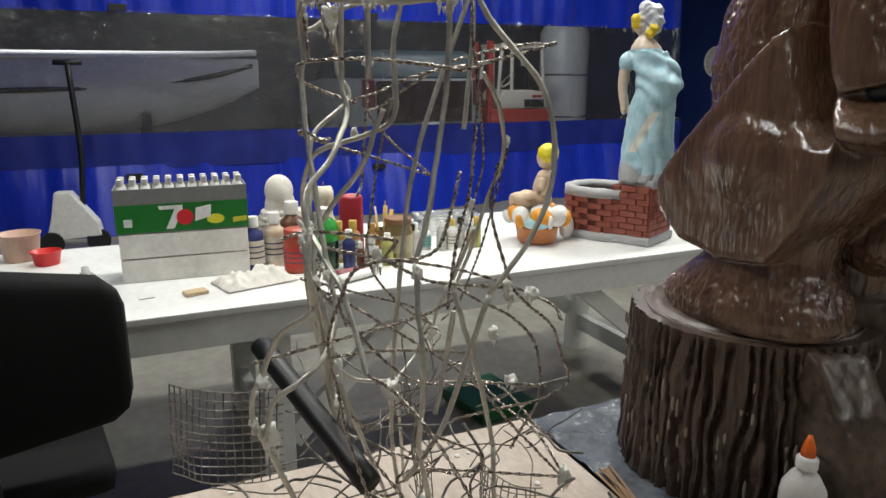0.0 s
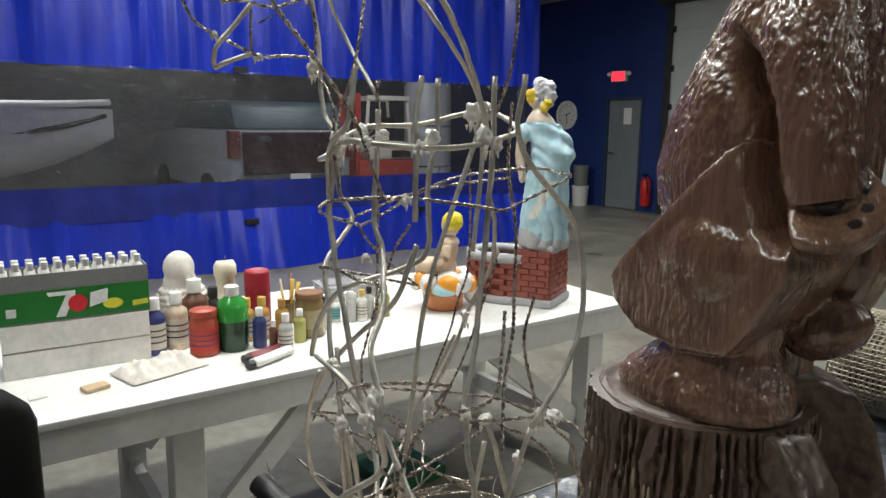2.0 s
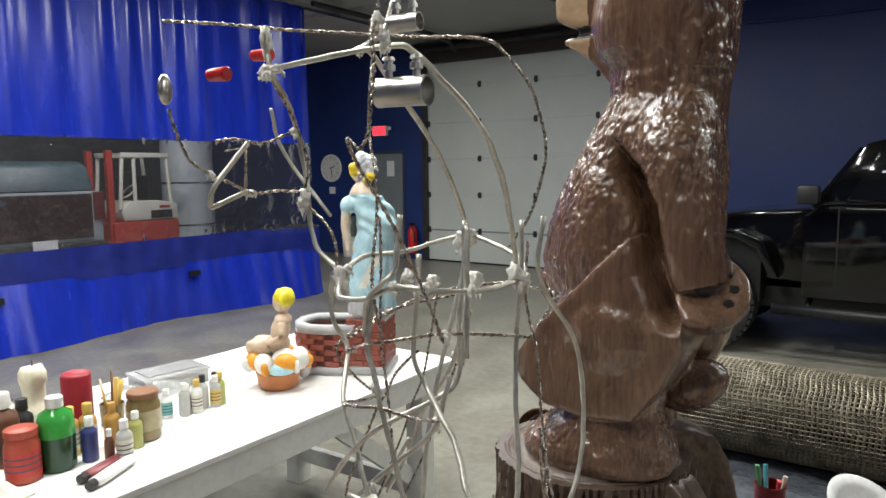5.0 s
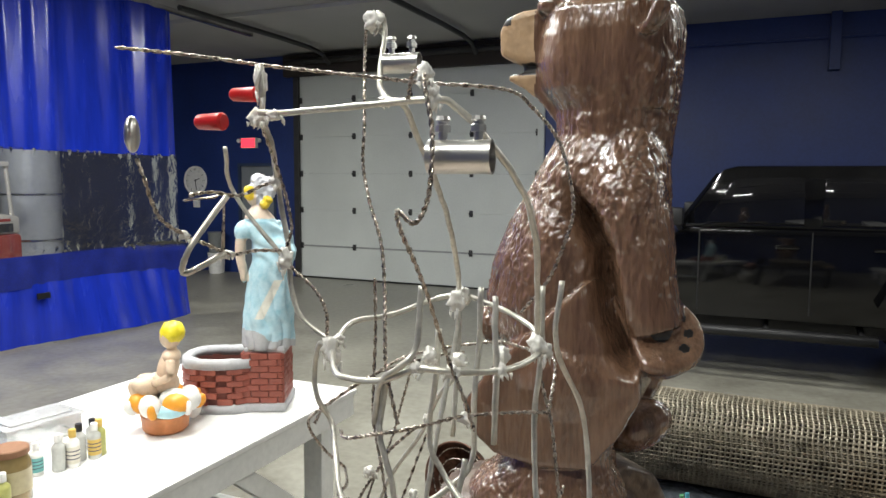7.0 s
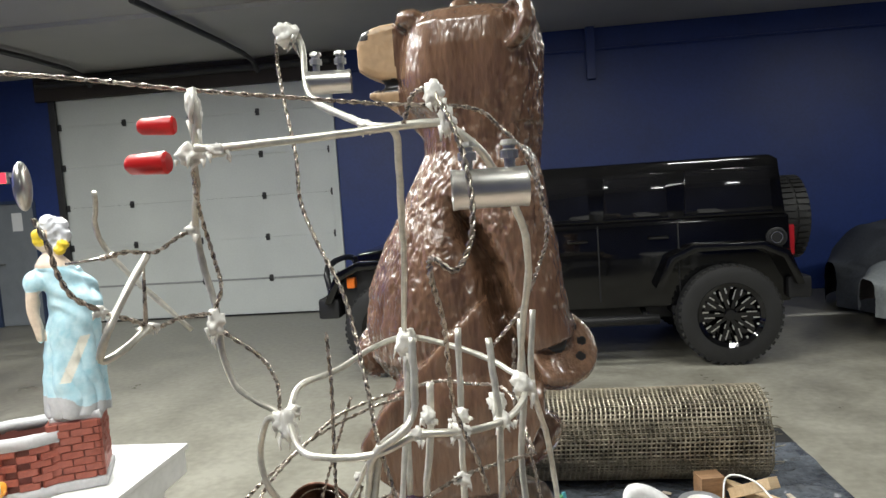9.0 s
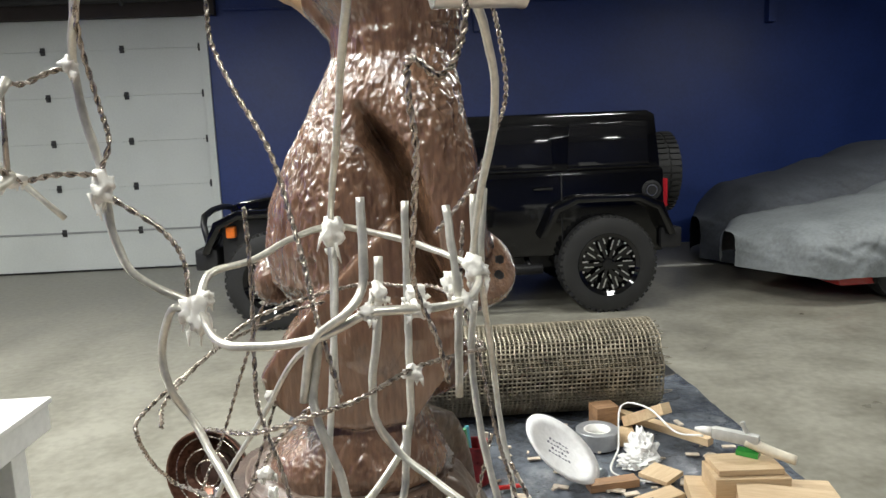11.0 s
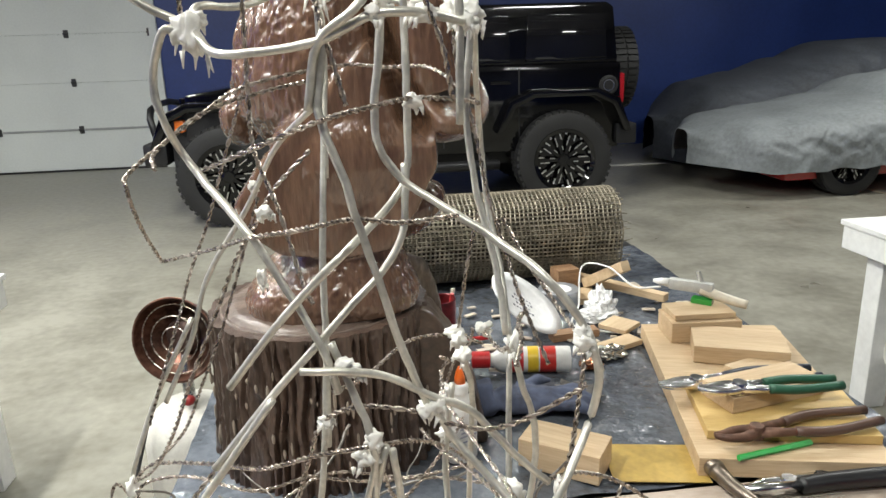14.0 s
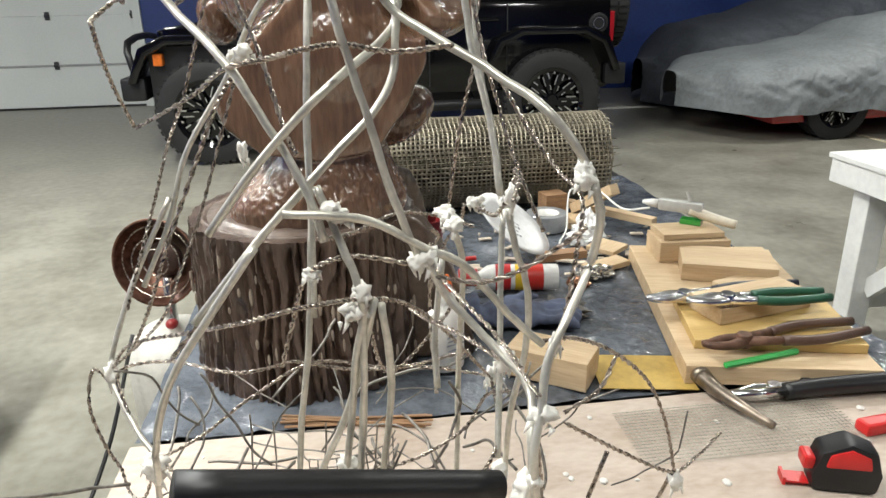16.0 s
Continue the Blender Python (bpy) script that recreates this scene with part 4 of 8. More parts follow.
twist([(-1.530, -1.710, 1.219), (-1.530, -1.678, 1.198), (-1.530, -1.649, 1.186), (-1.530, -1.571, 1.171)])
twist([(-1.580, -1.606, 1.148), (-1.580, -1.643, 1.135), (-1.570, -1.689, 1.132), (-1.550, -1.774, 1.129), (-1.540, -1.847, 1.124)])
twist([(-1.600, -1.573, 1.067), (-1.590, -1.636, 1.084), (-1.570, -1.709, 1.103), (-1.550, -1.774, 1.113)])
twist([(-1.520, -1.699, 1.239), (-1.530, -1.710, 1.219), (-1.530, -1.697, 1.209)])
rod([(-1.560, -1.619, 1.170), (-1.550, -1.610, 1.123), (-1.550, -1.587, 1.043), (-1.550, -1.570, 0.966)])
rod([(-1.570, -1.614, 1.137), (-1.580, -1.622, 1.060), (-1.580, -1.633, 1.007)])
clumps([(-1.560, -1.622, 1.170, 0.0092, 0.0067), (-1.530, -1.568, 1.173, 0.0076, 0.0068), (-1.570, -1.536, 1.037, 0.0104, 0.0057), (-1.530, -1.708, 1.075, 0.0089, 0.0097), (-1.530, -1.719, 1.222, 0.0045, 0.0089), (-1.570, -1.562, 1.102, 0.0054, 0.0082)])

rod([(-1.721, -1.640, 0.912), (-1.728, -1.630, 0.840), (-1.735, -1.610, 0.722)])
rod([(-1.827, -1.710, 1.014), (-1.845, -1.660, 0.950), (-1.872, -1.580, 0.918)])
rod([(-1.519, -1.660, 0.896), (-1.522, -1.650, 0.820), (-1.530, -1.630, 0.722)])
rod([(-1.673, -1.730, 0.979), (-1.678, -1.700, 0.880), (-1.690, -1.660, 0.722)])
rod([(-1.649, -1.755, 1.161), (-1.652, -1.750, 1.080), (-1.660, -1.735, 0.985), (-1.672, -1.690, 0.850), (-1.684, -1.640, 0.722)])
rod([(-1.640, -1.755, 1.160), (-1.664, -1.735, 1.060), (-1.700, -1.700, 0.960), (-1.725, -1.670, 0.880), (-1.750, -1.620, 0.740)])
rod([(-1.635, -1.752, 1.155), (-1.630, -1.742, 1.080), (-1.640, -1.720, 0.980)])
rod([(-1.542, -1.850, 1.060), (-1.550, -1.820, 0.980), (-1.560, -1.780, 0.860), (-1.570, -1.740, 0.722)])
rod([(-1.509, -1.600, 1.173), (-1.515, -1.620, 1.110), (-1.522, -1.650, 1.020), (-1.532, -1.690, 0.960)])
rod([(-1.550, -1.570, 0.966), (-1.552, -1.565, 0.850), (-1.555, -1.560, 0.722)])
rod([(-1.872, -1.580, 0.918), (-1.878, -1.570, 0.850), (-1.885, -1.560, 0.722)])
twist([(-1.937, -1.500, 0.855), (-1.925, -1.520, 0.835), (-1.900, -1.550, 0.850), (-1.872, -1.580, 0.915)])
twist([(-1.812, -1.640, 1.167), (-1.838, -1.620, 1.110), (-1.880, -1.560, 1.040), (-1.928, -1.490, 0.983)])
twist([(-1.727, -1.520, 0.988), (-1.660, -1.500, 0.960), (-1.580, -1.490, 0.950), (-1.498, -1.500, 0.935)])
twist([(-1.336, -1.630, 0.840), (-1.345, -1.610, 0.790), (-1.350, -1.600, 0.722)])
twist([(-1.441, -1.690, 0.903), (-1.450, -1.680, 0.820), (-1.455, -1.660, 0.722)])
twist([(-1.503, -1.740, 0.958), (-1.510, -1.735, 0.860), (-1.515, -1.720, 0.722)])
twist([(-1.872, -1.580, 0.915), (-1.820, -1.600, 0.900), (-1.760, -1.630, 0.920), (-1.700, -1.680, 0.940), (-1.668, -1.730, 1.000)])
twist([(-1.668, -1.720, 0.960), (-1.620, -1.700, 0.900), (-1.570, -1.690, 0.920), (-1.530, -1.680, 0.970), (-1.498, -1.500, 0.935)])
clumps([(-1.668, -1.730, 0.985, 0.0085, 0.0120), (-1.655, -1.752, 1.150, 0.0090, 0.0075), (-1.545, -1.835, 1.040, 0.0095, 0.0130), (-1.872, -1.580, 0.905, 0.0100, 0.0120), (-1.525, -1.670, 0.930, 0.0070, 0.0090)])

rod([(-1.774, -1.735, 1.142), (-1.722, -1.735, 1.203), (-1.689, -1.730, 1.236), (-1.659, -1.720, 1.265), (-1.634, -1.710, 1.287), (-1.617, -1.700, 1.312), (-1.612, -1.690, 1.343), (-1.611, -1.680, 1.366)])

def coupling(x, y, z, turn, length, r):
    """Set-screw coupling: a short tin sleeve with two screws on top."""
    m = pose(x, y, z, 0, 0, turn)
    bm = bmesh.new()
    lathe(bm, [(r * 0.86, -length / 2), (r, -length / 2), (r, -length / 2 + 0.002), (r * 0.97, -length / 2 + 0.004), (r * 0.97, length / 2 - 0.004), (r, length / 2 - 0.002), (r, length / 2), (r * 0.86, length / 2), (r * 0.86, -length / 2)], 24, m @ pose(0, 0, 0, 0, 90, 0), cap=False)
    c = part("tin_coupling", bm, M_TIN, arm, "zinc set-screw conduit coupling", smooth=True, auto=40)
    for k in (-0.28, 0.28):
        bm = bmesh.new()
        lathe(bm, [(0.0035, 0), (0.0035, 0.006), (0.006, 0.006), (0.006, 0.011), (0.004, 0.012), (0.004, 0.014), (0.006, 0.015), (0.005, 0.018)], 10, m @ Matrix.Translation((length * k, 0, r * 0.96)))
        part("screw", bm, M_TIN, c)


coupling(-1.717, -1.617, 1.78, 8, 0.042, 0.0115)
coupling(-1.559, -1.828, 1.668, 8, 0.05, 0.0135)


def wire_nut(x, y, z, turn):
    bm = bmesh.new()
    lathe(bm, [(0.0062, 0), (0.0078, 0.002), (0.0076, 0.006), (0.0066, 0.026), (0.004, 0.029)], 12, pose(x, y, z, 0, -90, turn))
    part("red_wire_nut", bm, M_RED, arm, "red plastic wire nut", smooth=True, auto=40)


wire_nut(-1.812, -1.749, 1.735, 12)
wire_nut(-1.769, -1.848, 1.699, 4)
bm = bmesh.new()
ball(bm, (-1.874, -1.85, 1.69), (0.0055, 0.013, 0.017), 16, (0, 0, 25))
part("metal_tag", bm, M_TIN, arm, "grey metal disc", smooth=True)


def netting(m, w, h, step, curl, name="wire_netting"):
    """A scrap of square wire mesh, curled round z."""
    bm = bmesh.new()

    def at(u, v):
        a = curl * (u / w - 0.5)
        r = w / curl
        return Vector((r * math.sin(a), r * (1 - math.cos(a)) + 0.01 * noise.noise(Vector((u * 20, v * 20, 3))), v))
    for i in range(int(w / step) + 1):
        tube(bm, [at(i * step, h * k / 6) for k in range(7)], 0.001, 4, 1)
    for j in range(int(h / step) + 1):
        tube(bm, [at(w * k / 12, j * step) for k in range(13)], 0.001, 4, 1)
    return part(name, bm, M_SCRAP, arm, "scrap of square wire mesh", m=m)


netting(pose(-1.762, -1.868, 0.868, -6, 0, 62), 0.17, 0.128, 0.0115, 1.3)
netting(pose(-1.66, -1.5, 0.72, 0, 0, 20), 0.13, 0.12, 0.012, 1.6)
netting(pose(-1.72, -1.6, 0.8, 4, 6, -10), 0.13, 0.17, 0.026, 0.5)

# loose ends of wire round the foot of the armature
bm = bmesh.new()
for k in range(64):
    a, r = random.uniform(0, 2 * math.pi), random.uniform(0.05, 0.26)
    p = Vector((-1.67 + r * math.cos(a) * 1.1, -1.62 + r * math.sin(a) * 0.75, PLAT + random.uniform(0.13, 0.21)))
    pts = [p]
    d = Vector((random.uniform(-1, 1), random.uniform(-1, 1), random.uniform(-0.3, 0.9))).normalized()
    for j in range(5):
        d = (d + Vector((random.uniform(-1, 1), random.uniform(-1, 1), random.uniform(-0.7, 0.5))) * 0.45).normalized()
        q = pts[-1] + d * random.uniform(0.012, 0.04)
        q.z = max(q.z, PLAT + 0.13)
        pts.append(q)
    tube(bm, pts, random.choice((0.001, 0.0014, 0.0019)), 5, 3)
tagged(part("wire_tangle", bm, M_SCRAP, arm, "tangle of loose wire ends", smooth=True), kind="stuff")
bm = bmesh.new()
lathe(bm, [(0.07, 0), (0.078, 0.01), (0.07, 0.06), (0.05, 0.085), (0.02, 0.09)], 20, Matrix.Translation((-1.62, -1.66, PLAT)))
lump(bm, 0.02, 22)
part("plaster_foot", bm, mat("grey_plaster", (0.4, 0.38, 0.35), 0.7, var=0.2), arm, "lumpy grey plaster foot", smooth=True)


# ---- things on the white bench ----
def bottle(x, y, h, r, body, cap, band=None, neck=0.42, label="small craft paint bottle", cap_h=0.2, top=None):
    t = thing("paint_bottle", pose(x, y, BENCH + 0.001, 0, 0, random.uniform(-25, 25)), label, "bottle", "paint bottles on the bench")
    bm = bmesh.new()
    hb = h * (1 - cap_h)
    lathe(bm, [(r * 0.92, 0), (r, 0.003), (r, hb * 0.78), (r * 0.93, hb * 0.87), (r * neck * 1.1, hb * 0.96), (r * neck, hb)], 20)
    part("body", bm, body, t, smooth=True, auto=50)
    bm = bmesh.new()
    cr = r * (neck + 0.14)
    lathe(bm, [(cr, hb - 0.001), (cr, h * 0.985), (cr * 0.92, h)] if not top else [(cr * 1.2, hb - 0.001), (cr * 1.1, hb + h * 0.06), (cr * 0.5, hb + h * 0.09), (cr * 0.42, h)], 16)
    part("cap", bm, cap, t, smooth=True, auto=40)
    if band:
        bm = bmesh.new()
        lathe(bm, [(r * 1.012, hb * 0.14), (r * 1.012, hb * 0.7)], 20, cap=False)
        b = part("paper_label", bm, band, t, smooth=True)
        bm = bmesh.new()
        for k in range(3):
            z = hb * (0.28 + 0.13 * k)
            lathe(bm, [(r * 1.02, z), (r * 1.02, z + hb * 0.035)], 20, cap=False)
        part("print_line", bm, M_PRINT, b)
    return t


def plain(name, c, rough=0.4, **k):
    return mat(name, c, rough, var=0.06, scale=20, fine=80, bump=0.05, **k)


M_PRINT = plain("dark_print", (0.06, 0.06, 0.1))
P_WHITE, P_BLUE, P_BEIGE, P_BROWN = plain("white_plastic", (0.78, 0.77, 0.74)), plain("navy_paint", (0.03, 0.04, 0.16)), plain("beige_paint", (0.62, 0.5, 0.36)), plain("brown_paint", (0.14, 0.06, 0.035))
P_REDJ, P_GREEN, P_DKGREEN, P_YEL, P_OCHRE = plain("rust_red_paint", (0.42, 0.07, 0.04)), plain("green_bottle", (0.04, 0.3, 0.05), 0.15), plain("dark_green_paint", (0.012, 0.05, 0.02), 0.2), plain("yellow_paint", (0.62, 0.42, 0.1)), plain("ochre_paint", (0.5, 0.27, 0.07))
P_CLEARISH, P_OLIVE, P_LABEL, P_TEAL, P_BLACKCAP = plain("cloudy_plastic", (0.5, 0.5, 0.47), 0.25), plain("olive_paint", (0.4, 0.4, 0.12)), plain("pale_label", (0.66, 0.62, 0.52)), plain("teal_label", (0.15, 0.42, 0.4)), plain("black_cap", (0.02, 0.02, 0.02))
P_GLASS = plain("jar_glass", (0.22, 0.16, 0.07), 0.12)

bottle(-3.31, -1.57, 0.185, 0.034, P_BLUE, P_WHITE, P_LABEL, label="navy craft paint bottle with white cap and label")
bottle(-3.33, -1.495, 0.19, 0.036, P_BEIGE, P_WHITE, P_LABEL, label="beige craft paint bottle with white cap")
bottle(-3.38, -1.42, 0.215, 0.045, P_BROWN, P_WHITE, label="large brown paint bottle with white cap")
bottle(-3.22, -1.44, 0.15, 0.046, P_REDJ, P_REDJ, plain("red_label", (0.5, 0.04, 0.03)), 0.8, "rust red plastic paint jar with screw lid", 0.14)
bottle(-3.42, -1.345, 0.17, 0.03, P_BLACKCAP, P_BLACKCAP, label="small black paint bottle")
bottle(-3.28, -1.275, 0.15, 0.025, P_YEL, P_YEL, P_LABEL, label="ochre yellow paint bottle with yellow cap")
bottle(-3.27, -1.225, 0.15, 0.026, P_OCHRE, P_YEL, P_LABEL, label="mustard paint bottle with yellow cap")
bottle(-3.19, -1.265, 0.135, 0.023, P_BLUE, P_WHITE, label="small navy blue craft paint bottle")
bottle(-3.12, -1.245, 0.105, 0.014, P_BROWN, P_WHITE, label="small brown paint vial")
bottle(-3.09, -1.215, 0.13, 0.023, P_CLEARISH, P_WHITE, P_LABEL, label="cloudy clear bottle with white cap")
bottle(-3.24, -1.165, 0.14, 0.024, P_OCHRE, P_OCHRE, label="mustard yellow craft paint bottle")
bottle(-3.17, -1.13, 0.115, 0.021, P_OLIVE, P_WHITE, label="olive green paint bottle")
for y, h, b, c, l in ((-1.0, 0.12, P_CLEARISH, P_BLACKCAP, None), (-0.955, 0.105, P_LABEL, P_WHITE, None), (-0.915, 0.1, P_WHITE, P_WHITE, P_TEAL), (-0.865, 0.115, P_CLEARISH, P_WHITE, None), (-0.825, 0.12, P_WHITE, P_YEL, P_LABEL), (-0.78, 0.12, P_CLEARISH, P_BLACKCAP, None), (-0.745, 0.115, P_CLEARISH, P_WHITE, P_YEL), (-0.695, 0.105, P_CLEARISH, P_BLACKCAP, None), (-0.84, 0.1, P_LABEL, P_WHITE, None), (-0.72, 0.12, P_OLIVE, P_YEL, None)):
    bottle(-3.28 + random.uniform(-0.03, 0.03) - (0.07 if h in (0.1, 0.105) else 0), y, h, 0.02, b, c, l, label="small clear bottle of craft medium")


def green_bottle():
    t = thing("glue_bottle", pose(-3.22, -1.345, BENCH + 0.001), "green see-through bottle half full of dark green paint", "bottle")
    bm = bmesh.new()
    lathe(bm, [(0.046, 0), (0.05, 0.005), (0.05, 0.1)], 24)
    part("dark_liquid", bm, P_DKGREEN, t, smooth=True, auto=50)
    bm = bmesh.new()
    lathe(bm, [(0.05, 0.1), (0.05, 0.14), (0.044, 0.165), (0.022, 0.18), (0.02, 0.185)], 24)
    part("upper_body", bm, P_GREEN, t, smooth=True, auto=50)
    bm = bmesh.new()
    lathe(bm, [(0.024, 0.183), (0.024, 0.212), (0.02, 0.215)], 16)
    part("cap", bm, P_WHITE, t, smooth=True, auto=40)


def jar():
    t = thing("glass_jar", pose(-3.22, -1.07, BENCH + 0.001), "brown glass jar with a rusty lid and label", "jar")
    bm = bmesh.new()
    lathe(bm, [(0.047, 0), (0.052, 0.006), (0.052, 0.115), (0.045, 0.132), (0.044, 0.14)], 24)
    part("body", bm, P_GLASS, t, smooth=True, auto=50)
    bm = bmesh.new()
    lathe(bm, [(0.047, 0.138), (0.049, 0.14), (0.049, 0.155), (0.046, 0.158)], 24)
    part("lid", bm, plain("rusty_lid", (0.25, 0.12, 0.06), 0.6), t, smooth=True, auto=40)
    bm = bmesh.new()
    lathe(bm, [(0.0526, 0.035), (0.0526, 0.1)], 24, cap=False)
    part("paper_label", bm, plain("jar_label", (0.4, 0.34, 0.2)), t, smooth=True)


def brush_cup():
    t = thing("brush_cup", pose(-3.42, -1.06, BENCH + 0.001), "small amber cup holding brushes and yellow tools", "cup")
    bm = bmesh.new()
    lathe(bm, [(0.03, 0), (0.036, 0.003), (0.04, 0.075), (0.036, 0.075), (0.03, 0.01)], 18)
    part("cup", bm, P_GLASS, t, smooth=True, auto=40)
    for k, (c, h) in enumerate(((P_YEL, 0.17), (P_YEL, 0.15), (P_BROWN, 0.18), (P_BEIGE, 0.16), (P_YEL, 0.13))):
        bm = bmesh.new()
        a = k * 1.25
        tube(bm, [(0.012 * math.cos(a), 0.012 * math.sin(a), 0.012), (0.036 * math.cos(a), 0.036 * math.sin(a), h)], (0.004, 0.009 if k < 2 else 0.004), 8, 1)
        part("brush", bm, c, t, smooth=True)


def owl():
    bm = bmesh.new()
    ball(bm, (0, 0, 0.085), (0.072, 0.08, 0.09), 24)
    ball(bm, (0, 0.004, 0.03), (0.068, 0.073, 0.04), 24)
    ball(bm, (0, -0.004, 0.155), (0.046, 0.05, 0.06), 20)
    ball(bm, (0.005, -0.008, 0.204), (0.042, 0.046, 0.05), 24)
    ball(bm, (0.026, -0.008, 0.195), (0.026, 0.032, 0.04), 16)
    bm = remeshed(bm, 0.0035, 3)
    bm.normal_update()
    for v in bm.verts:
        if v.co.z < 0.15:
            v.co += v.normal * 0.0045 * (abs(math.sin(v.co.z * 190)) + abs(math.sin(math.atan2(v.co.y, v.co.x) * 11 + (int(v.co.z * 60) % 2) * 1.5)) - 0.8)
    tagged(part("owl_figurine", bm, plain("raw_plaster", (0.74, 0.71, 0.64), 0.75), smooth=True, m=pose(-3.455, -1.44, BENCH + 0.002, 0, 0, 10) @ Matrix.Diagonal((1.15, 1.15, 1.2, 1))), "white plaster owl figurine with scalloped feathers", "figurine")


def white_candle():
    t = thing("white_candle", pose(-3.5, -1.27, BENCH) @ Matrix.Diagonal((1, 1, 1.12, 1)), "cream moulded candle in a glass dish", "candle")
    bm = bmesh.new()
    lathe(bm, [(0.065, 0.005), (0.07, 0.03), (0.06, 0.08), (0.045, 0.1), (0.034, 0.12), (0.033, 0.165), (0.042, 0.175), (0.04, 0.2), (0.03, 0.215)], 24)
    lump(bm, 0.006, 40)
    part("wax", bm, plain("cream_wax", (0.72, 0.67, 0.52), 0.5), t, smooth=True)
    bm = bmesh.new()
    tube(bm, [(0, 0, 0.213), (0.002, 0, 0.225), (-0.006, 0.004, 0.232)], 0.002, 6)
    part("wick", bm, P_BROWN, t)


def red_candle():
    bm = bmesh.new()
    lathe(bm, [(0.04, 0), (0.044, 0.004), (0.044, 0.215), (0.04, 0.225), (0.032, 0.22), (0.01, 0.217)], 28)
    lump(bm, 0.003, 30)
    tagged(part("red_candle", bm, plain("red_wax", (0.33, 0.015, 0.03), 0.45), smooth=True, m=pose(-3.37, -1.2, BENCH + 0.001)), "thick dark red pillar candle", "candle")


green_bottle(), jar(), brush_cup(), owl(), white_candle(), red_candle()


def carton():
    t = thing("soda_carton", pose(-3.35, -1.79, BENCH, 0, 0, -3), "green soft drink carton on white boxes, holding bottles", "carton")
    for z0, z1 in ((0.0, 0.077), (0.081, 0.158)):
        bm = bmesh.new()
        box(bm, -0.075, -0.2, z0, 0.075, 0.2, z1, bevel=0.003)
        lump(bm, 0.002, 20)
        part("white_box", bm, mat("white_card", (0.72, 0.7, 0.66), 0.7, var=0.1, scale=8), t, "scuffed white cardboard box")
    bm = bmesh.new()
    box(bm, -0.07, -0.205, 0.16, 0.07, 0.205, 0.165)
    for x in (-0.07, 0.066):
        box(bm, x, -0.205, 0.166, x + 0.004, 0.205, 0.305)
    for y in (-0.205, 0.201):
        box(bm, -0.066, y, 0.166, 0.066, y + 0.004, 0.305)
    c = part("carton_box", bm, plain("grey_card", (0.2, 0.2, 0.2), 0.6), t)
    bm = bmesh.new()
    box(bm, 0.0705, -0.204, 0.164, 0.072, 0.204, 0.255)
    part("green_face", bm, plain("green_card", (0.012, 0.17, 0.025), 0.35), c, "green printed carton face")
    for name, shape, colour in (("white_emblem", [(-0.055, 0.172), (-0.03, 0.172), (0.0, 0.235), (0.0, 0.248), (-0.075, 0.248), (-0.07, 0.236), (-0.025, 0.236)], (0.8, 0.8, 0.8)), ("red_disc", [(0.005 + 0.026 * math.cos(k * 0.35), 0.208 + 0.026 * math.sin(k * 0.35)) for k in range(18)], (0.65, 0.02, 0.03)),
                                ("white_bar", [(0.035, 0.192), (0.085, 0.205), (0.088, 0.245), (0.04, 0.236)], (0.8, 0.8, 0.8)), ("lemon_shape", [(0.1 + 0.028 * math.cos(k * 0.35), 0.196 + 0.016 * math.sin(k * 0.35)) for k in range(18)], (0.75, 0.7, 0.05)), ("yellow_bar", [(0.155, 0.18), (0.2, 0.184), (0.2, 0.2), (0.155, 0.197)], (0.6, 0.6, 0.05)), ("white_bar", [(-0.18, 0.185), (-0.155, 0.185), (-0.155, 0.21), (-0.18, 0.21)], (0.7, 0.75, 0.7))):
        bm = bmesh.new()
        prism(bm, shape, 0.0012, pose(0.0735 if "disc" not in name and "bar" not in name else 0.0745, 0, 0, 0, 0, 90))
        part(name, bm, plain("print_" + name, colour), c)
    for k in range(11):
        for row in (-0.03, 0.028):
            bm = bmesh.new()
            x, y = row, -0.182 + 0.0365 * k
            lathe(bm, [(0.016, 0.167), (0.016, 0.3), (0.009, 0.31), (0.0095, 0.312), (0.0105, 0.332), (0.0085, 0.334)], 10, Matrix.Translation((x, y, 0)))
            part("white_vial", bm, P_WHITE, t, smooth=True, auto=40)


carton()


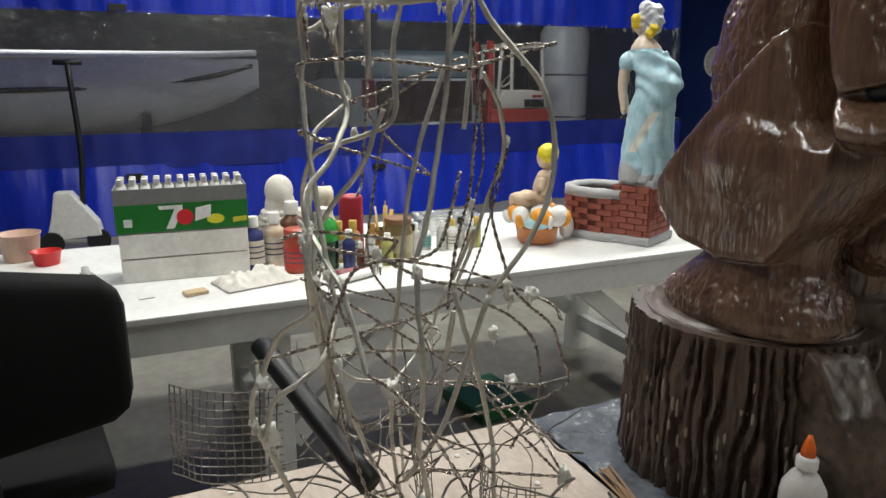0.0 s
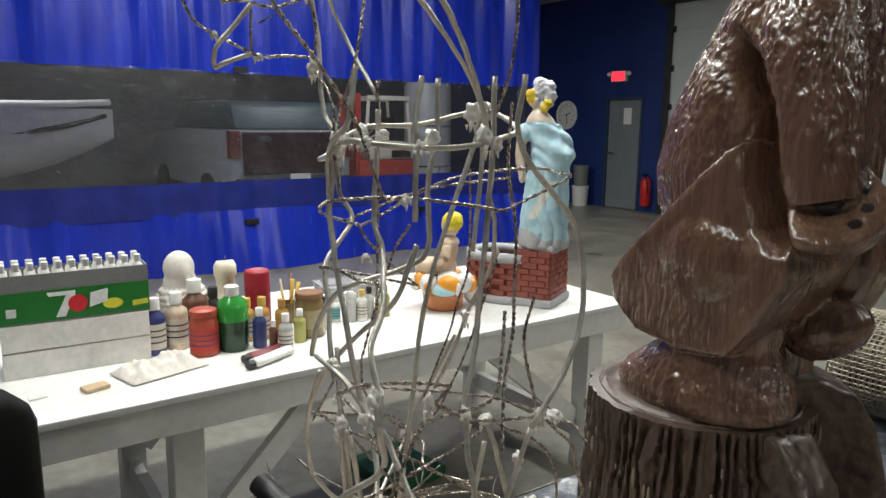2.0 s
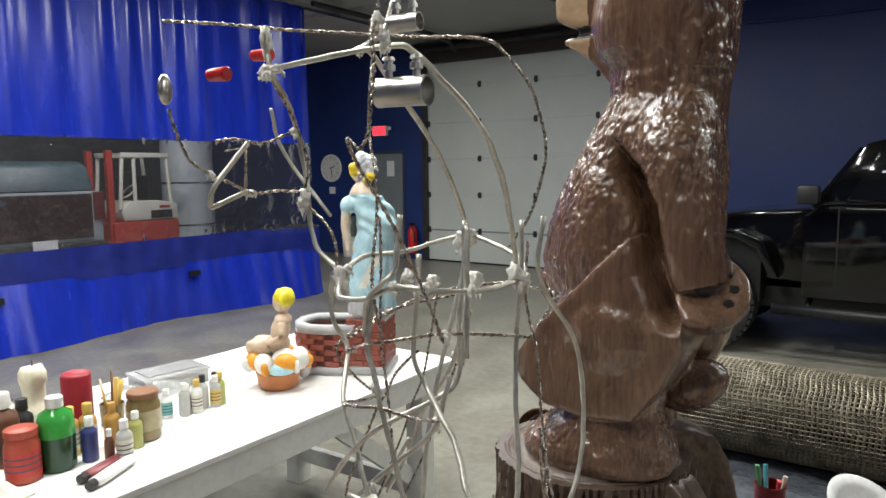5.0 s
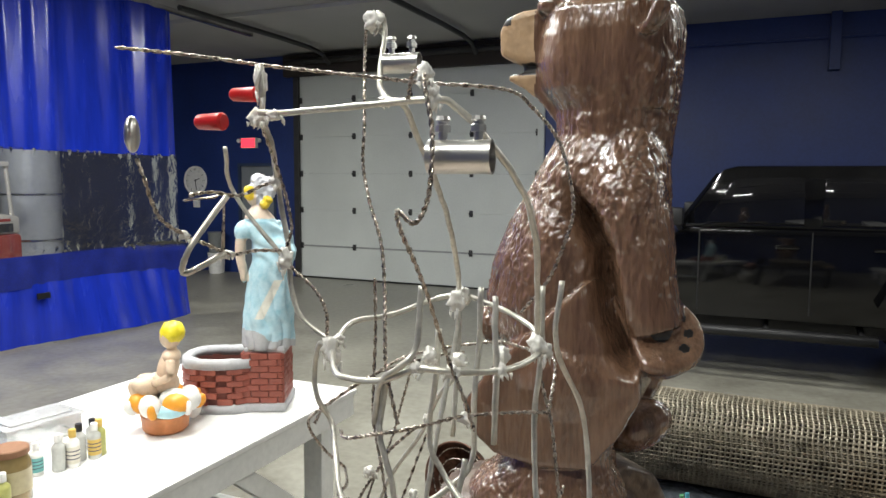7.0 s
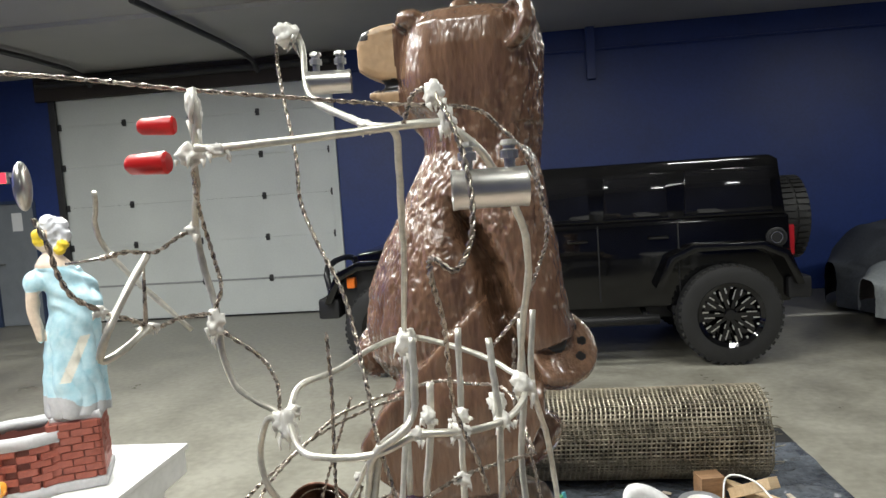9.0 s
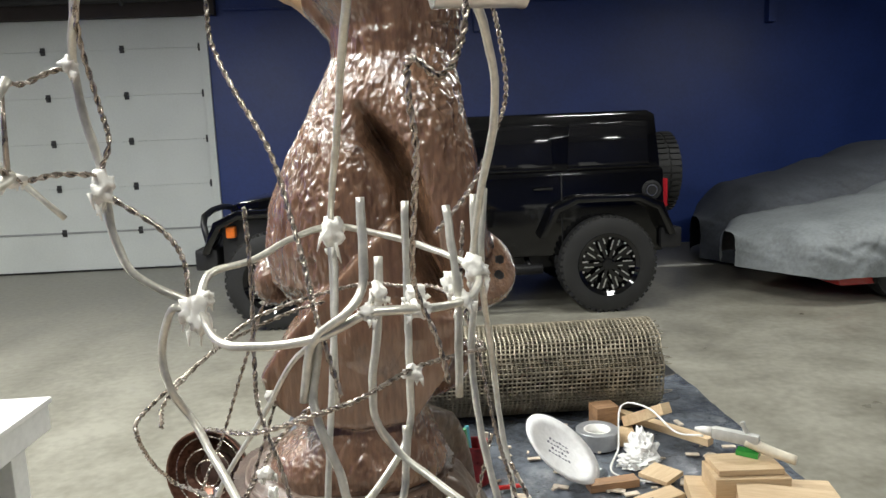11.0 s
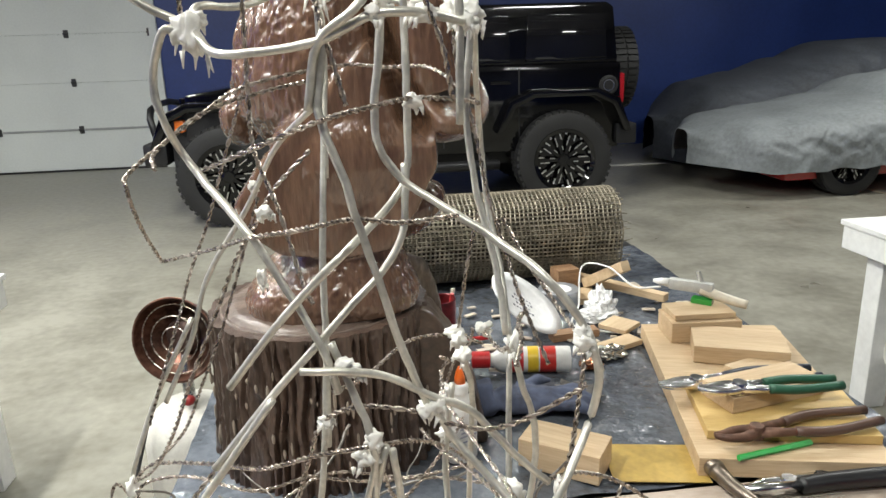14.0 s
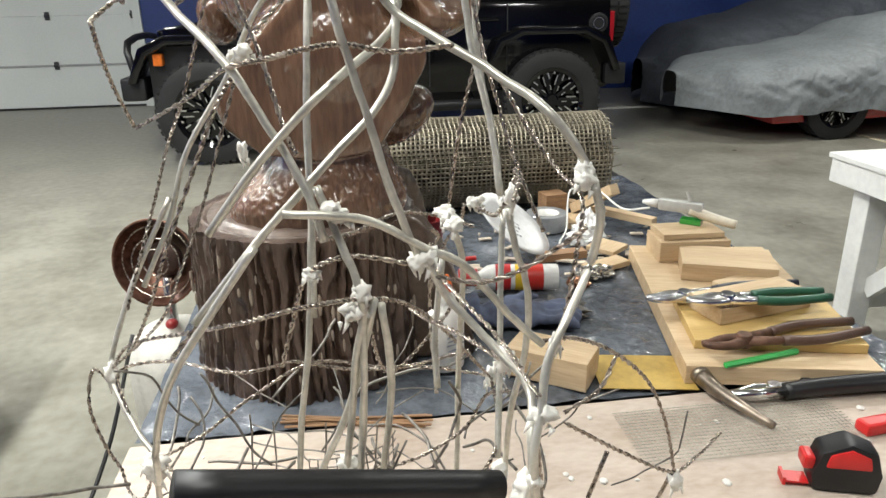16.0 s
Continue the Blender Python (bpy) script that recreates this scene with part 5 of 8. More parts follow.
def scraps():
    bm = bmesh.new()
    bmesh.ops.create_grid(bm, x_segments=30, y_segments=30, size=0.5, matrix=Matrix.LocRotScale((0, 0, 0), None, (0.15, 0.24, 1)))
    for v in bm.verts:
        e = max(abs(v.co.x) / 0.075, abs(v.co.y) / 0.12)
        v.co.z = 0.003 + max(0, 0.06 * (0.6 + 0.7 * noise.noise(v.co * 16) + 0.4 * noise.noise(v.co * 45)) * max(0, 1 - e ** 2))
    bmesh.ops.solidify(bm, geom=bm.faces[:], thickness=0.002)
    tagged(part("paper_towel", bm, plain("paper_towel", (0.74, 0.7, 0.64), 0.9), smooth=True, m=pose(-3.14, -1.6, BENCH + 0.003, 0, 0, 15)), "crumpled white paper towel on the bench", "paper towel")
    for x, y, a in ((-3.06, -1.35, -72), (-3.0, -1.36, -66)):
        t = thing("paint_tube", pose(x, y, BENCH, 0, 0, a), "squeezed white and dark red metal paint tube", "paint tube", "paint tubes")
        bm = bmesh.new()
        lathe(bm, [(0.02, 0), (0.022, 0.02), (0.021, 0.09), (0.02, 0.14), (0.022, 0.16)], 14, pose(0, 0, 0.016, 0, 90, 180) @ Matrix.Diagonal((0.68, 1.0, 1, 1)))
        lump(bm, 0.003, 60)
        part("tube_body", bm, P_WHITE if y < -1.355 else plain("maroon_tube", (0.25, 0.06, 0.07)), t, smooth=True)
        bm = bmesh.new()
        lathe(bm, [(0.012, 0.024), (0.0135, 0.022), (0.0135, 0), (0.008, -0.001)], 12, pose(0.001, 0, 0.0155, 0, 90, 0))
        part("tube_cap", bm, P_BLACKCAP, t)
    bm = bmesh.new()
    box(bm, -0.022, -0.034, 0, 0.022, 0.034, 0.012, bevel=0.003)
    tagged(part("wood_chip", bm, M_WOOD, m=pose(-3.08, -1.79, BENCH + 0.001, 0, 0, 15)), "small flat tan wood chip on the bench", "wood scrap")
    bm = bmesh.new()
    box(bm, -0.015, -0.022, 0, 0.015, 0.022, 0.004, bevel=0.001)
    tagged(part("paper_scrap", bm, P_WHITE, m=pose(-3.1, -1.93, BENCH + 0.001, 0, 0, 5)), "small white paper scrap on the bench", "scrap")
    # clear packaging
    bm = bmesh.new()
    bmesh.ops.create_grid(bm, x_segments=24, y_segments=24, size=0.5, matrix=Matrix.LocRotScale((0, 0, 0), None, (0.22, 0.3, 1)))
    for v in bm.verts:
        e = max(abs(v.co.x) / 0.11, abs(v.co.y) / 0.15)
        v.co.z = 0.004 + 0.055 * (1 - e ** 4) * (0.7 + 0.6 * noise.noise(v.co * 18))
    tagged(part("plastic_packaging", bm, clear_mat("clear_pack", (0.93, 0.94, 0.95), 0.5, 0.08, 0.2, 0.5, 30), smooth=True, m=pose(-3.62, -0.78, BENCH + 0.002, 0, 0, 10)), "crumpled clear plastic packaging on the bench", "packaging")
    for x, y, c, r, h in ((-3.67, -2.24, M_RED, 0.05, 0.05), (-3.78, -2.33, plain("tan_cup", (0.5, 0.33, 0.25)), 0.07, 0.1)):
        bm = bmesh.new()
        lathe(bm, [(r * 0.78, 0), (r * 0.8, 0.002), (r, h), (r * 1.04, h), (r * 1.04, h - 0.004), (r * 0.95, h - 0.004), (r * 0.76, 0.005)], 24)
        tagged(part("plastic_cup", bm, c, smooth=True, m=pose(x, y, BENCH + 0.001)), "shallow plastic cup with paint in it", "cup")
    t = thing("spray_bottle", pose(-3.16, -2.09, BENCH), "small clear white plastic squeeze bottle", "bottle")
    bm = bmesh.new()
    lathe(bm, [(0.03, 0), (0.03, 0.07), (0.012, 0.085), (0.01, 0.1)], 16)
    part("body", bm, P_CLEARISH, t, smooth=True)


scraps()


# ---- planter with the lady, and the boy ----
M_GREYP = plain("grey_cement_paint", (0.42, 0.42, 0.43), 0.6)
M_BRICKP = mat("brick_red_paint", (0.32, 0.085, 0.055), 0.5, var=0.3, scale=25, fine=90, bump=0.3, second=(0.2, 0.05, 0.035))


def oval(a, ax, by):
    c, s = math.cos(a), math.sin(a)
    return ax * math.copysign(abs(c) ** 0.75, c), by * math.copysign(abs(s) ** 0.75, s)


def planter():
    t = thing("wishing_well_planter", pose(-3.217, -0.098, BENCH + 0.001, 0, 0, 26), "painted red brick wishing well planter with grey rims", "planter")
    cx, ax, by, n = -0.062, 0.145, 0.13, 40

    def band(z0, z1, g0, g1, wall=0.02):
        bm = bmesh.new()
        rings = []
        for z, g in ((z0, g0), (z1, g1), (z1, -wall), (z0, -wall)):
            ring = []
            for k in range(n):
                x, y = oval(2 * math.pi * k / n, ax + g, by + g)
                ring.append(bm.verts.new((cx + x, y, z)))
            rings.append(ring)
        for a, b in zip(rings, rings[1:] + rings[:1]):
            for k in range(n):
                bm.faces.new((a[k], a[(k + 1) % n], b[(k + 1) % n], b[k]))
        return bm

    part("base_rim", lump(band(0.0, 0.034, 0.01, 0.006), 0.004, 34), M_GREYP, t, "grey cement foot rim", smooth=True)
    part("core", band(0.032, 0.18, -0.006, 0.002), plain("mortar", (0.16, 0.05, 0.04), 0.7), t)
    part("top_rim", lump(band(0.176, 0.212, 0.014, 0.012), 0.005, 30), M_GREYP, t, "grey cement top rim", smooth=True)
    bm = bmesh.new()
    bm.faces.new([bm.verts.new((cx + oval(2 * math.pi * k / n, ax - 0.018, 0)[0], oval(2 * math.pi * k / n, 0, by - 0.018)[1], 0.1)) for k in range(n)])
    bmesh.ops.solidify(bm, geom=bm.faces[:], thickness=0.01)
    part("inside_floor", bm, plain("green_inside", (0.12, 0.2, 0.16)), t)
    for row in range(6):
        z = 0.035 + 0.0238 * row
        for k in range(13):
            a = 2 * math.pi * (k + 0.5 * (row % 2)) / 13
            x, y = oval(a, ax - 0.002 + row * 0.001, by - 0.002 + row * 0.001)
            x2, y2 = oval(a + 0.02, ax - 0.002 + row * 0.001, by - 0.002 + row * 0.001)
            if cx + x > 0.035:
                continue
            bm = bmesh.new()
            box(bm, -0.03, -0.009, 0.0, 0.03, 0.009, 0.0225, bevel=0.0035)
            lump(bm, 0.003, 60, k + row * 3)
            part("brick", bm, M_BRICKP, t, m=pose(cx + x, y, z, 0, random.uniform(-2, 2), math.degrees(math.atan2(y2 - y, x2 - x)) + random.uniform(-3, 3)))
    # square brick pier that carries the lady
    x0, x1, w = 0.03, 0.185, 0.105
    bm = bmesh.new()
    box(bm, x0, -w, 0.034, x1, w, 0.236, bevel=0.008)
    part("pier_core", bm, plain("mortar_pier", (0.16, 0.05, 0.04), 0.7), t)
    bm = bmesh.new()
    box(bm, x0 - 0.01, -w - 0.012, 0.0, x1 + 0.012, w + 0.012, 0.034, bevel=0.008)
    part("pier_foot", lump(bm, 0.004, 34), M_GREYP, t, "grey cement foot")
    for row in range(8):
        z = 0.036 + 0.0248 * row
        off = 0.035 * (row % 2)
        for side in range(4):
            run = (x1 - x0) if side % 2 == 0 else 2 * w
            s = -off
            while s < run - 0.004:
                a, b = max(0.0, s), min(run, s + 0.066)
                s += 0.07
                if b - a < 0.012:
                    continue
                mid = (a + b) / 2
                spots = ((x0 + mid, -w, 0), (x1, -w + mid, 90), (x1 - mid, w, 180), (x0, w - mid, 270))
                bm = bmesh.new()
                box(bm, -(b - a) / 2, -0.007, 0.0, (b - a) / 2, 0.007, 0.0228, bevel=0.0035)
                lump(bm, 0.003, 60, row + mid * 9)
                px, py, ang = spots[side]
                part("brick", bm, M_BRICKP, t, m=pose(px, py, z, 0, random.uniform(-1.5, 1.5), ang + random.uniform(-2, 2)))
    bm = bmesh.new()
    box(bm, 0.07, -0.1, 0.225, 0.193, 0.1, 0.262, bevel=0.012)
    box(bm, x0 + 0.005, -0.09, 0.225, 0.12, 0.09, 0.252, bevel=0.012)
    part("cement_cap", lump(bm, 0.008, 28), M_GREYP, t, "lumpy grey cement cap", smooth=True, auto=40)


def lady():
    """Stands with her weight on one side; local x runs along the shoulders."""
    bm = bmesh.new()
    rows = ((0.0, -0.1, 0.105, 0.1), (0.06, -0.1, 0.1, 0.098), (0.18, -0.09, 0.098, 0.09), (0.26, -0.08, 0.094, 0.086), (0.335, -0.062, 0.1, 0.085), (0.385, -0.058, 0.094, 0.08), (0.435, -0.068, 0.068, 0.068), (0.48, -0.085, 0.045, 0.06), (0.515, -0.085, 0.028, 0.05), (0.54, -0.07, 0.005, 0.036), (0.556, -0.055, -0.012, 0.024), (0.58, -0.05, -0.012, 0.022))
    stack(bm, rows, 0.0, 28)
    ball(bm, (-0.045, 0.0, 0.602), (0.037, 0.036, 0.046), 18)
    for x, y, z, r in ((-0.02, 0.0, 0.635, 0.042), (0.002, -0.004, 0.61, 0.034), (-0.03, -0.012, 0.655, 0.03), (0.005, -0.006, 0.646, 0.026), (-0.002, 0.016, 0.585, 0.026)):
        ball(bm, (x, y, z), (r, r, r * 0.95), 14)
    for x, y, z in ((-0.068, -0.026, 0.618), (-0.066, -0.022, 0.598), (0.002, -0.032, 0.578), (-0.008, -0.034, 0.564)):
        ball(bm, (x, y, z), (0.02, 0.014, 0.02), 12)
    # bare arm hanging from a puffed sleeve, the other folded in front
    tube(bm, [(-0.088, -0.012, 0.48), (-0.1, -0.016, 0.41), (-0.104, -0.018, 0.36), (-0.092, -0.024, 0.29)], (0.026, 0.016), 12)
    ball(bm, (-0.09, -0.008, 0.46), (0.036, 0.042, 0.042), 14, (0, 15, 0))
    ball(bm, (-0.092, -0.026, 0.28), (0.015, 0.016, 0.022), 10)
    tube(bm, [(0.025, 0.01, 0.48), (0.075, 0.02, 0.42), (0.085, 0.05, 0.36), (0.02, 0.09, 0.34)], (0.032, 0.02), 12)
    ball(bm, (0.075, 0.0, 0.37), (0.035, 0.05, 0.05), 14)
    bm = remeshed(bm, 0.0042, 3)
    bm.normal_update()
    for v in bm.verts:
        c = v.co.copy()
        if c.z < 0.5 and c.x > -0.085 or c.z < 0.26:
            # skirt folds swing from the hip down to the hem
            a = math.atan2(c.y, c.x) + 0.9 * c.z + 0.35 * noise.noise(c * 8)
            fold = abs(math.sin(a * 5.5)) ** 0.6 - 0.6
            cross = math.sin((c.z + 0.55 * c.x) * 95 + 5 * noise.noise(c * 9))
            low = min(1, max(0, (0.36 - c.z) / 0.12))
            v.co += v.normal * (0.009 * fold * low + 0.003 * cross * (1 - 0.8 * low) + 0.004 * noise.noise(c * 20))
        elif c.z > 0.56:
            curl = noise.noise(c * 75)
            v.co += v.normal * 0.006 * curl if c.x > -0.05 or c.z > 0.64 else Vector()
    for f in bm.faces:
        c = f.calc_center_median()
        k = 0
        if c.z > 0.508:
            k = 1
        if c.x < -0.074 and c.z < 0.43 and c.z > 0.262 and c.y < 0.012:
            k = 1
        if c.z > 0.56 and (c.x > -0.04 or c.z > 0.632):
            k = 2
        if min((c - Vector(p)).length for p in ((-0.068, -0.03, 0.618), (-0.066, -0.026, 0.598), (0.002, -0.04, 0.578), (-0.008, -0.042, 0.564))) < 0.02:
            k = 3
        if c.y < 0 and abs(c.x - 0.02 - 0.5 * (c.z - 0.24)) < 0.017 and 0.12 < c.z < 0.27:
            k = 4
        if c.z < 0.045 + 0.03 * noise.noise(c * 14) - 0.35 * min(0, c.x - 0.03):
            k = 5 if c.z < 0.075 else k
        f.material_index = k
    ob = part("lady_statue", bm, [mat("pale_blue_paint", (0.5, 0.67, 0.73), 0.4, var=0.2, scale=24, fine=70, bump=0.4, second=(0.3, 0.53, 0.62)), plain("skin_paint", (0.62, 0.5, 0.39)), plain("white_hair_paint", (0.62, 0.63, 0.67)), plain("yellow_flower_paint", (0.75, 0.55, 0.04)), plain("cream_sash_paint", (0.7, 0.68, 0.6)), M_GREYP], smooth=True, m=pose(-3.107, -0.058, BENCH + 0.248, 0, 0, 40))
    tagged(ob, "painted plaster lady in a pale blue draped dress, on the planter", "statue")


def boy():
    t = bmesh.new()
    # basket, tub, fish-like cushions, seated child
    lathe(t, [(0.066, 0), (0.078, 0.012), (0.084, 0.06), (0.088, 0.066), (0.08, 0.072), (0.03, 0.07)], 40)
    for v in t.verts:
        if 0.008 < v.co.z < 0.062:
            v.co += Vector((v.co.x, v.co.y, 0)) * 0.02 * math.sin(math.atan2(v.co.y, v.co.x) * 22)
    me_faces = len(t.faces)
    ball(t, (0, 0, 0.085), (0.066, 0.066, 0.026), 20, mi=1)
    for a, c in ((20, 3), (75, 2), (130, 3), (185, 2), (240, 3), (300, 2), (345, 3)):
        ball(t, (0.086 * math.cos(radians(a)), 0.086 * math.sin(radians(a)), 0.112), (0.048, 0.036, 0.04), 14, (0, 12, a + 60), mi=c)
        ball(t, (0.118 * math.cos(radians(a + 14)), 0.118 * math.sin(radians(a + 14)), 0.1), (0.022, 0.012, 0.03), 10, (0, 30, a), mi=5 - c)
    ball(t, (0.03, -0.03, 0.12), (0.05, 0.05, 0.04), 14, mi=3)
    ball(t, (0.02, -0.082, 0.092), (0.06, 0.03, 0.026), 16, mi=1)
    # seated child, knees drawn up to one side, leaning back on one arm
    ball(t, (-0.06, -0.005, 0.165), (0.055, 0.032, 0.032), 16, (0, 18, 15), mi=4)
    ball(t, (-0.05, 0.05, 0.165), (0.055, 0.032, 0.032), 16, (0, 18, -10), mi=4)
    ball(t, (-0.095, 0.0, 0.15), (0.024, 0.024, 0.042), 12, (0, -25, 0), mi=4)
    ball(t, (0.0, 0.02, 0.17), (0.05, 0.052, 0.042), 16, mi=4)
    ball(t, (0.012, 0.02, 0.225), (0.038, 0.048, 0.066), 18, (0, 12, 0), mi=4)
    ball(t, (0.024, 0.02, 0.268), (0.034, 0.054, 0.026), 16, mi=4)
    ball(t, (0.026, 0.02, 0.297), (0.018, 0.018, 0.022), 12, mi=4)
    ball(t, (0.022, 0.02, 0.338), (0.038, 0.038, 0.044), 18, mi=4)
    curls = bmesh.new()
    ball(curls, (0.031, 0.02, 0.354), (0.043, 0.046, 0.042), 24)
    lump(curls, 0.007, 60)
    absorb(t, curls, None, 5)
    tube(t, [(0.024, 0.07, 0.262), (0.01, 0.085, 0.21), (-0.04, 0.066, 0.18)], (0.017, 0.012), 10, mi=4)
    tube(t, [(0.024, -0.03, 0.262), (0.02, -0.052, 0.21), (-0.035, -0.03, 0.18)], (0.017, 0.012), 10, mi=4)
    ball(t, (0.09, 0.11, 0.05), (0.03, 0.05, 0.05), 14, mi=3)
    ob = part("boy_figurine", t, [plain("terracotta_paint", (0.55, 0.2, 0.07)), plain("water_blue_paint", (0.4, 0.66, 0.72)), plain("orange_paint", (0.8, 0.33, 0.03)), P_WHITE, plain("flesh_paint", (0.66, 0.5, 0.36)), plain("bright_yellow_paint", (0.82, 0.68, 0.03))], smooth=True, m=pose(-3.265, -0.455, BENCH + 0.001, 0, 0, 40))
    tagged(ob, "painted figurine, yellow-haired child seated on a terracotta basket", "figurine")


def clear_tub():
    t = thing("plastic_tub", pose(-3.66, -0.68, BENCH + 0.001, 0, 0, 82), "clear plastic tub with a snap lid, on the bench", "tub")
    haze = clear_mat("hazy_plastic", (0.86, 0.88, 0.9), gloss=0.4, rough=0.12, haze=0.45, bump=0.5, scale=30)
    bm = bmesh.new()
    for x0, y0, x1, y1 in ((-0.13, -0.08, -0.127, 0.08), (0.127, -0.08, 0.13, 0.08), (-0.127, -0.08, 0.127, -0.077), (-0.127, 0.077, 0.127, 0.08)):
        box(bm, x0, y0, 0.0, x1, y1, 0.052)
    box(bm, -0.127, -0.077, 0.0, 0.127, 0.077, 0.003)
    part("tub", bm, haze, t)
    bm = bmesh.new()
    box(bm, -0.138, -0.088, 0.052, 0.138, 0.088, 0.062, bevel=0.003)
    box(bm, -0.11, -0.06, 0.062, 0.11, 0.06, 0.068, bevel=0.003)
    part("lid", bm, haze, t, "pale see-through snap lid")
    bm = bmesh.new()
    for k in range(14):
        x, y = random.uniform(-0.1, 0.1), random.uniform(-0.05, 0.05)
        ball(bm, (x, y, 0.018), (0.014, 0.01, 0.01), 8, (0, 0, 40 * k))
    tagged(part("contents", bm, P_WHITE, t, "small pale pieces"), kind="stuff")


planter(), lady(), boy(), clear_tub()


# ---- vehicles ----
def wheel(parent, x, y, z, r, w, side, rim_mat, spokes=10):
    tyre, lugs = bmesh.new(), bmesh.new()
    lathe(tyre, [(r * 0.62, -w / 2), (r * 0.8, -w / 2 - 0.01), (r * 0.95, -w / 2 + 0.005), (r * 0.99, -w / 2 + 0.035), (r * 0.99, w / 2 - 0.035), (r * 0.95, w / 2 - 0.005), (r * 0.8, w / 2 + 0.01), (r * 0.62, w / 2), (r * 0.6, 0), (r * 0.62, -w / 2)], 44, cap=False)
    for k in range(44):
        a = 2 * math.pi * k / 44
        for s in (-1, 1):
            box(lugs, r * 0.955, -0.018, s * w * 0.27 - w * 0.2, r * 1.0, 0.02, s * w * 0.27 + w * 0.2, m=Matrix.Rotation(a + 0.07 * s, 4, "Z"))
    root = part("wheel", bmesh.new(), M_RUBBER, parent, m=pose(x, y, z, 90, 0, 0))
    part("tyre", tyre, M_RUBBER, root, "black knobbly off-road tyre", smooth=True, auto=35)
    tagged(part("tread_lugs", lugs, M_RUBBER, root), kind="stuff")
    bm = bmesh.new()
    f = side * w / 2
    lathe(bm, [(r * 0.66, f * 0.9), (r * 0.64, f * 1.06), (r * 0.56, f * 0.9), (r * 0.52, f * 0.35), (r * 0.13, f * 0.3), (0.004, f * 0.3)], 40, cap=False)
    rim = part("rim", bm, M_CAR, root, "black alloy rim", smooth=True, auto=40)
    for k in range(spokes):
        a = 2 * math.pi * k / spokes
        bm = bmesh.new()
        box(bm, r * 0.1, -r * 0.035, f * 0.55, r * 0.55, r * 0.035, f * 0.78, m=Matrix.Rotation(a, 4, "Z"))
        part("spoke", bm, M_CAR, root)
        bm = bmesh.new()
        box(bm, r * 0.3, r * 0.036, f * 0.7, r * 0.5, r * 0.06, f * 0.8, m=Matrix.Rotation(a, 4, "Z"))
        box(bm, r * 0.42, -r * 0.08, f * 0.72, r * 0.54, -r * 0.05, f * 0.86, m=Matrix.Rotation(a, 4, "Z"))
        box(bm, r * 0.5, r * 0.12, f * 0.72, r * 0.58, r * 0.16, f * 0.9, m=Matrix.Rotation(a, 4, "Z"))
        box(bm, r * 0.2, -r * 0.05, f * 0.76, r * 0.3, -r * 0.03, f * 0.83, m=Matrix.Rotation(a, 4, "Z"))
        part("milled_edge", bm, M_CHROME, root, "bright milled spoke edge")
    bm = bmesh.new()
    lathe(bm, [(r * 0.13, f * 0.5), (r * 0.13, f * 0.82), (r * 0.1, f * 0.86)], 16)
    part("hub_cap", bm, M_CAR, root)


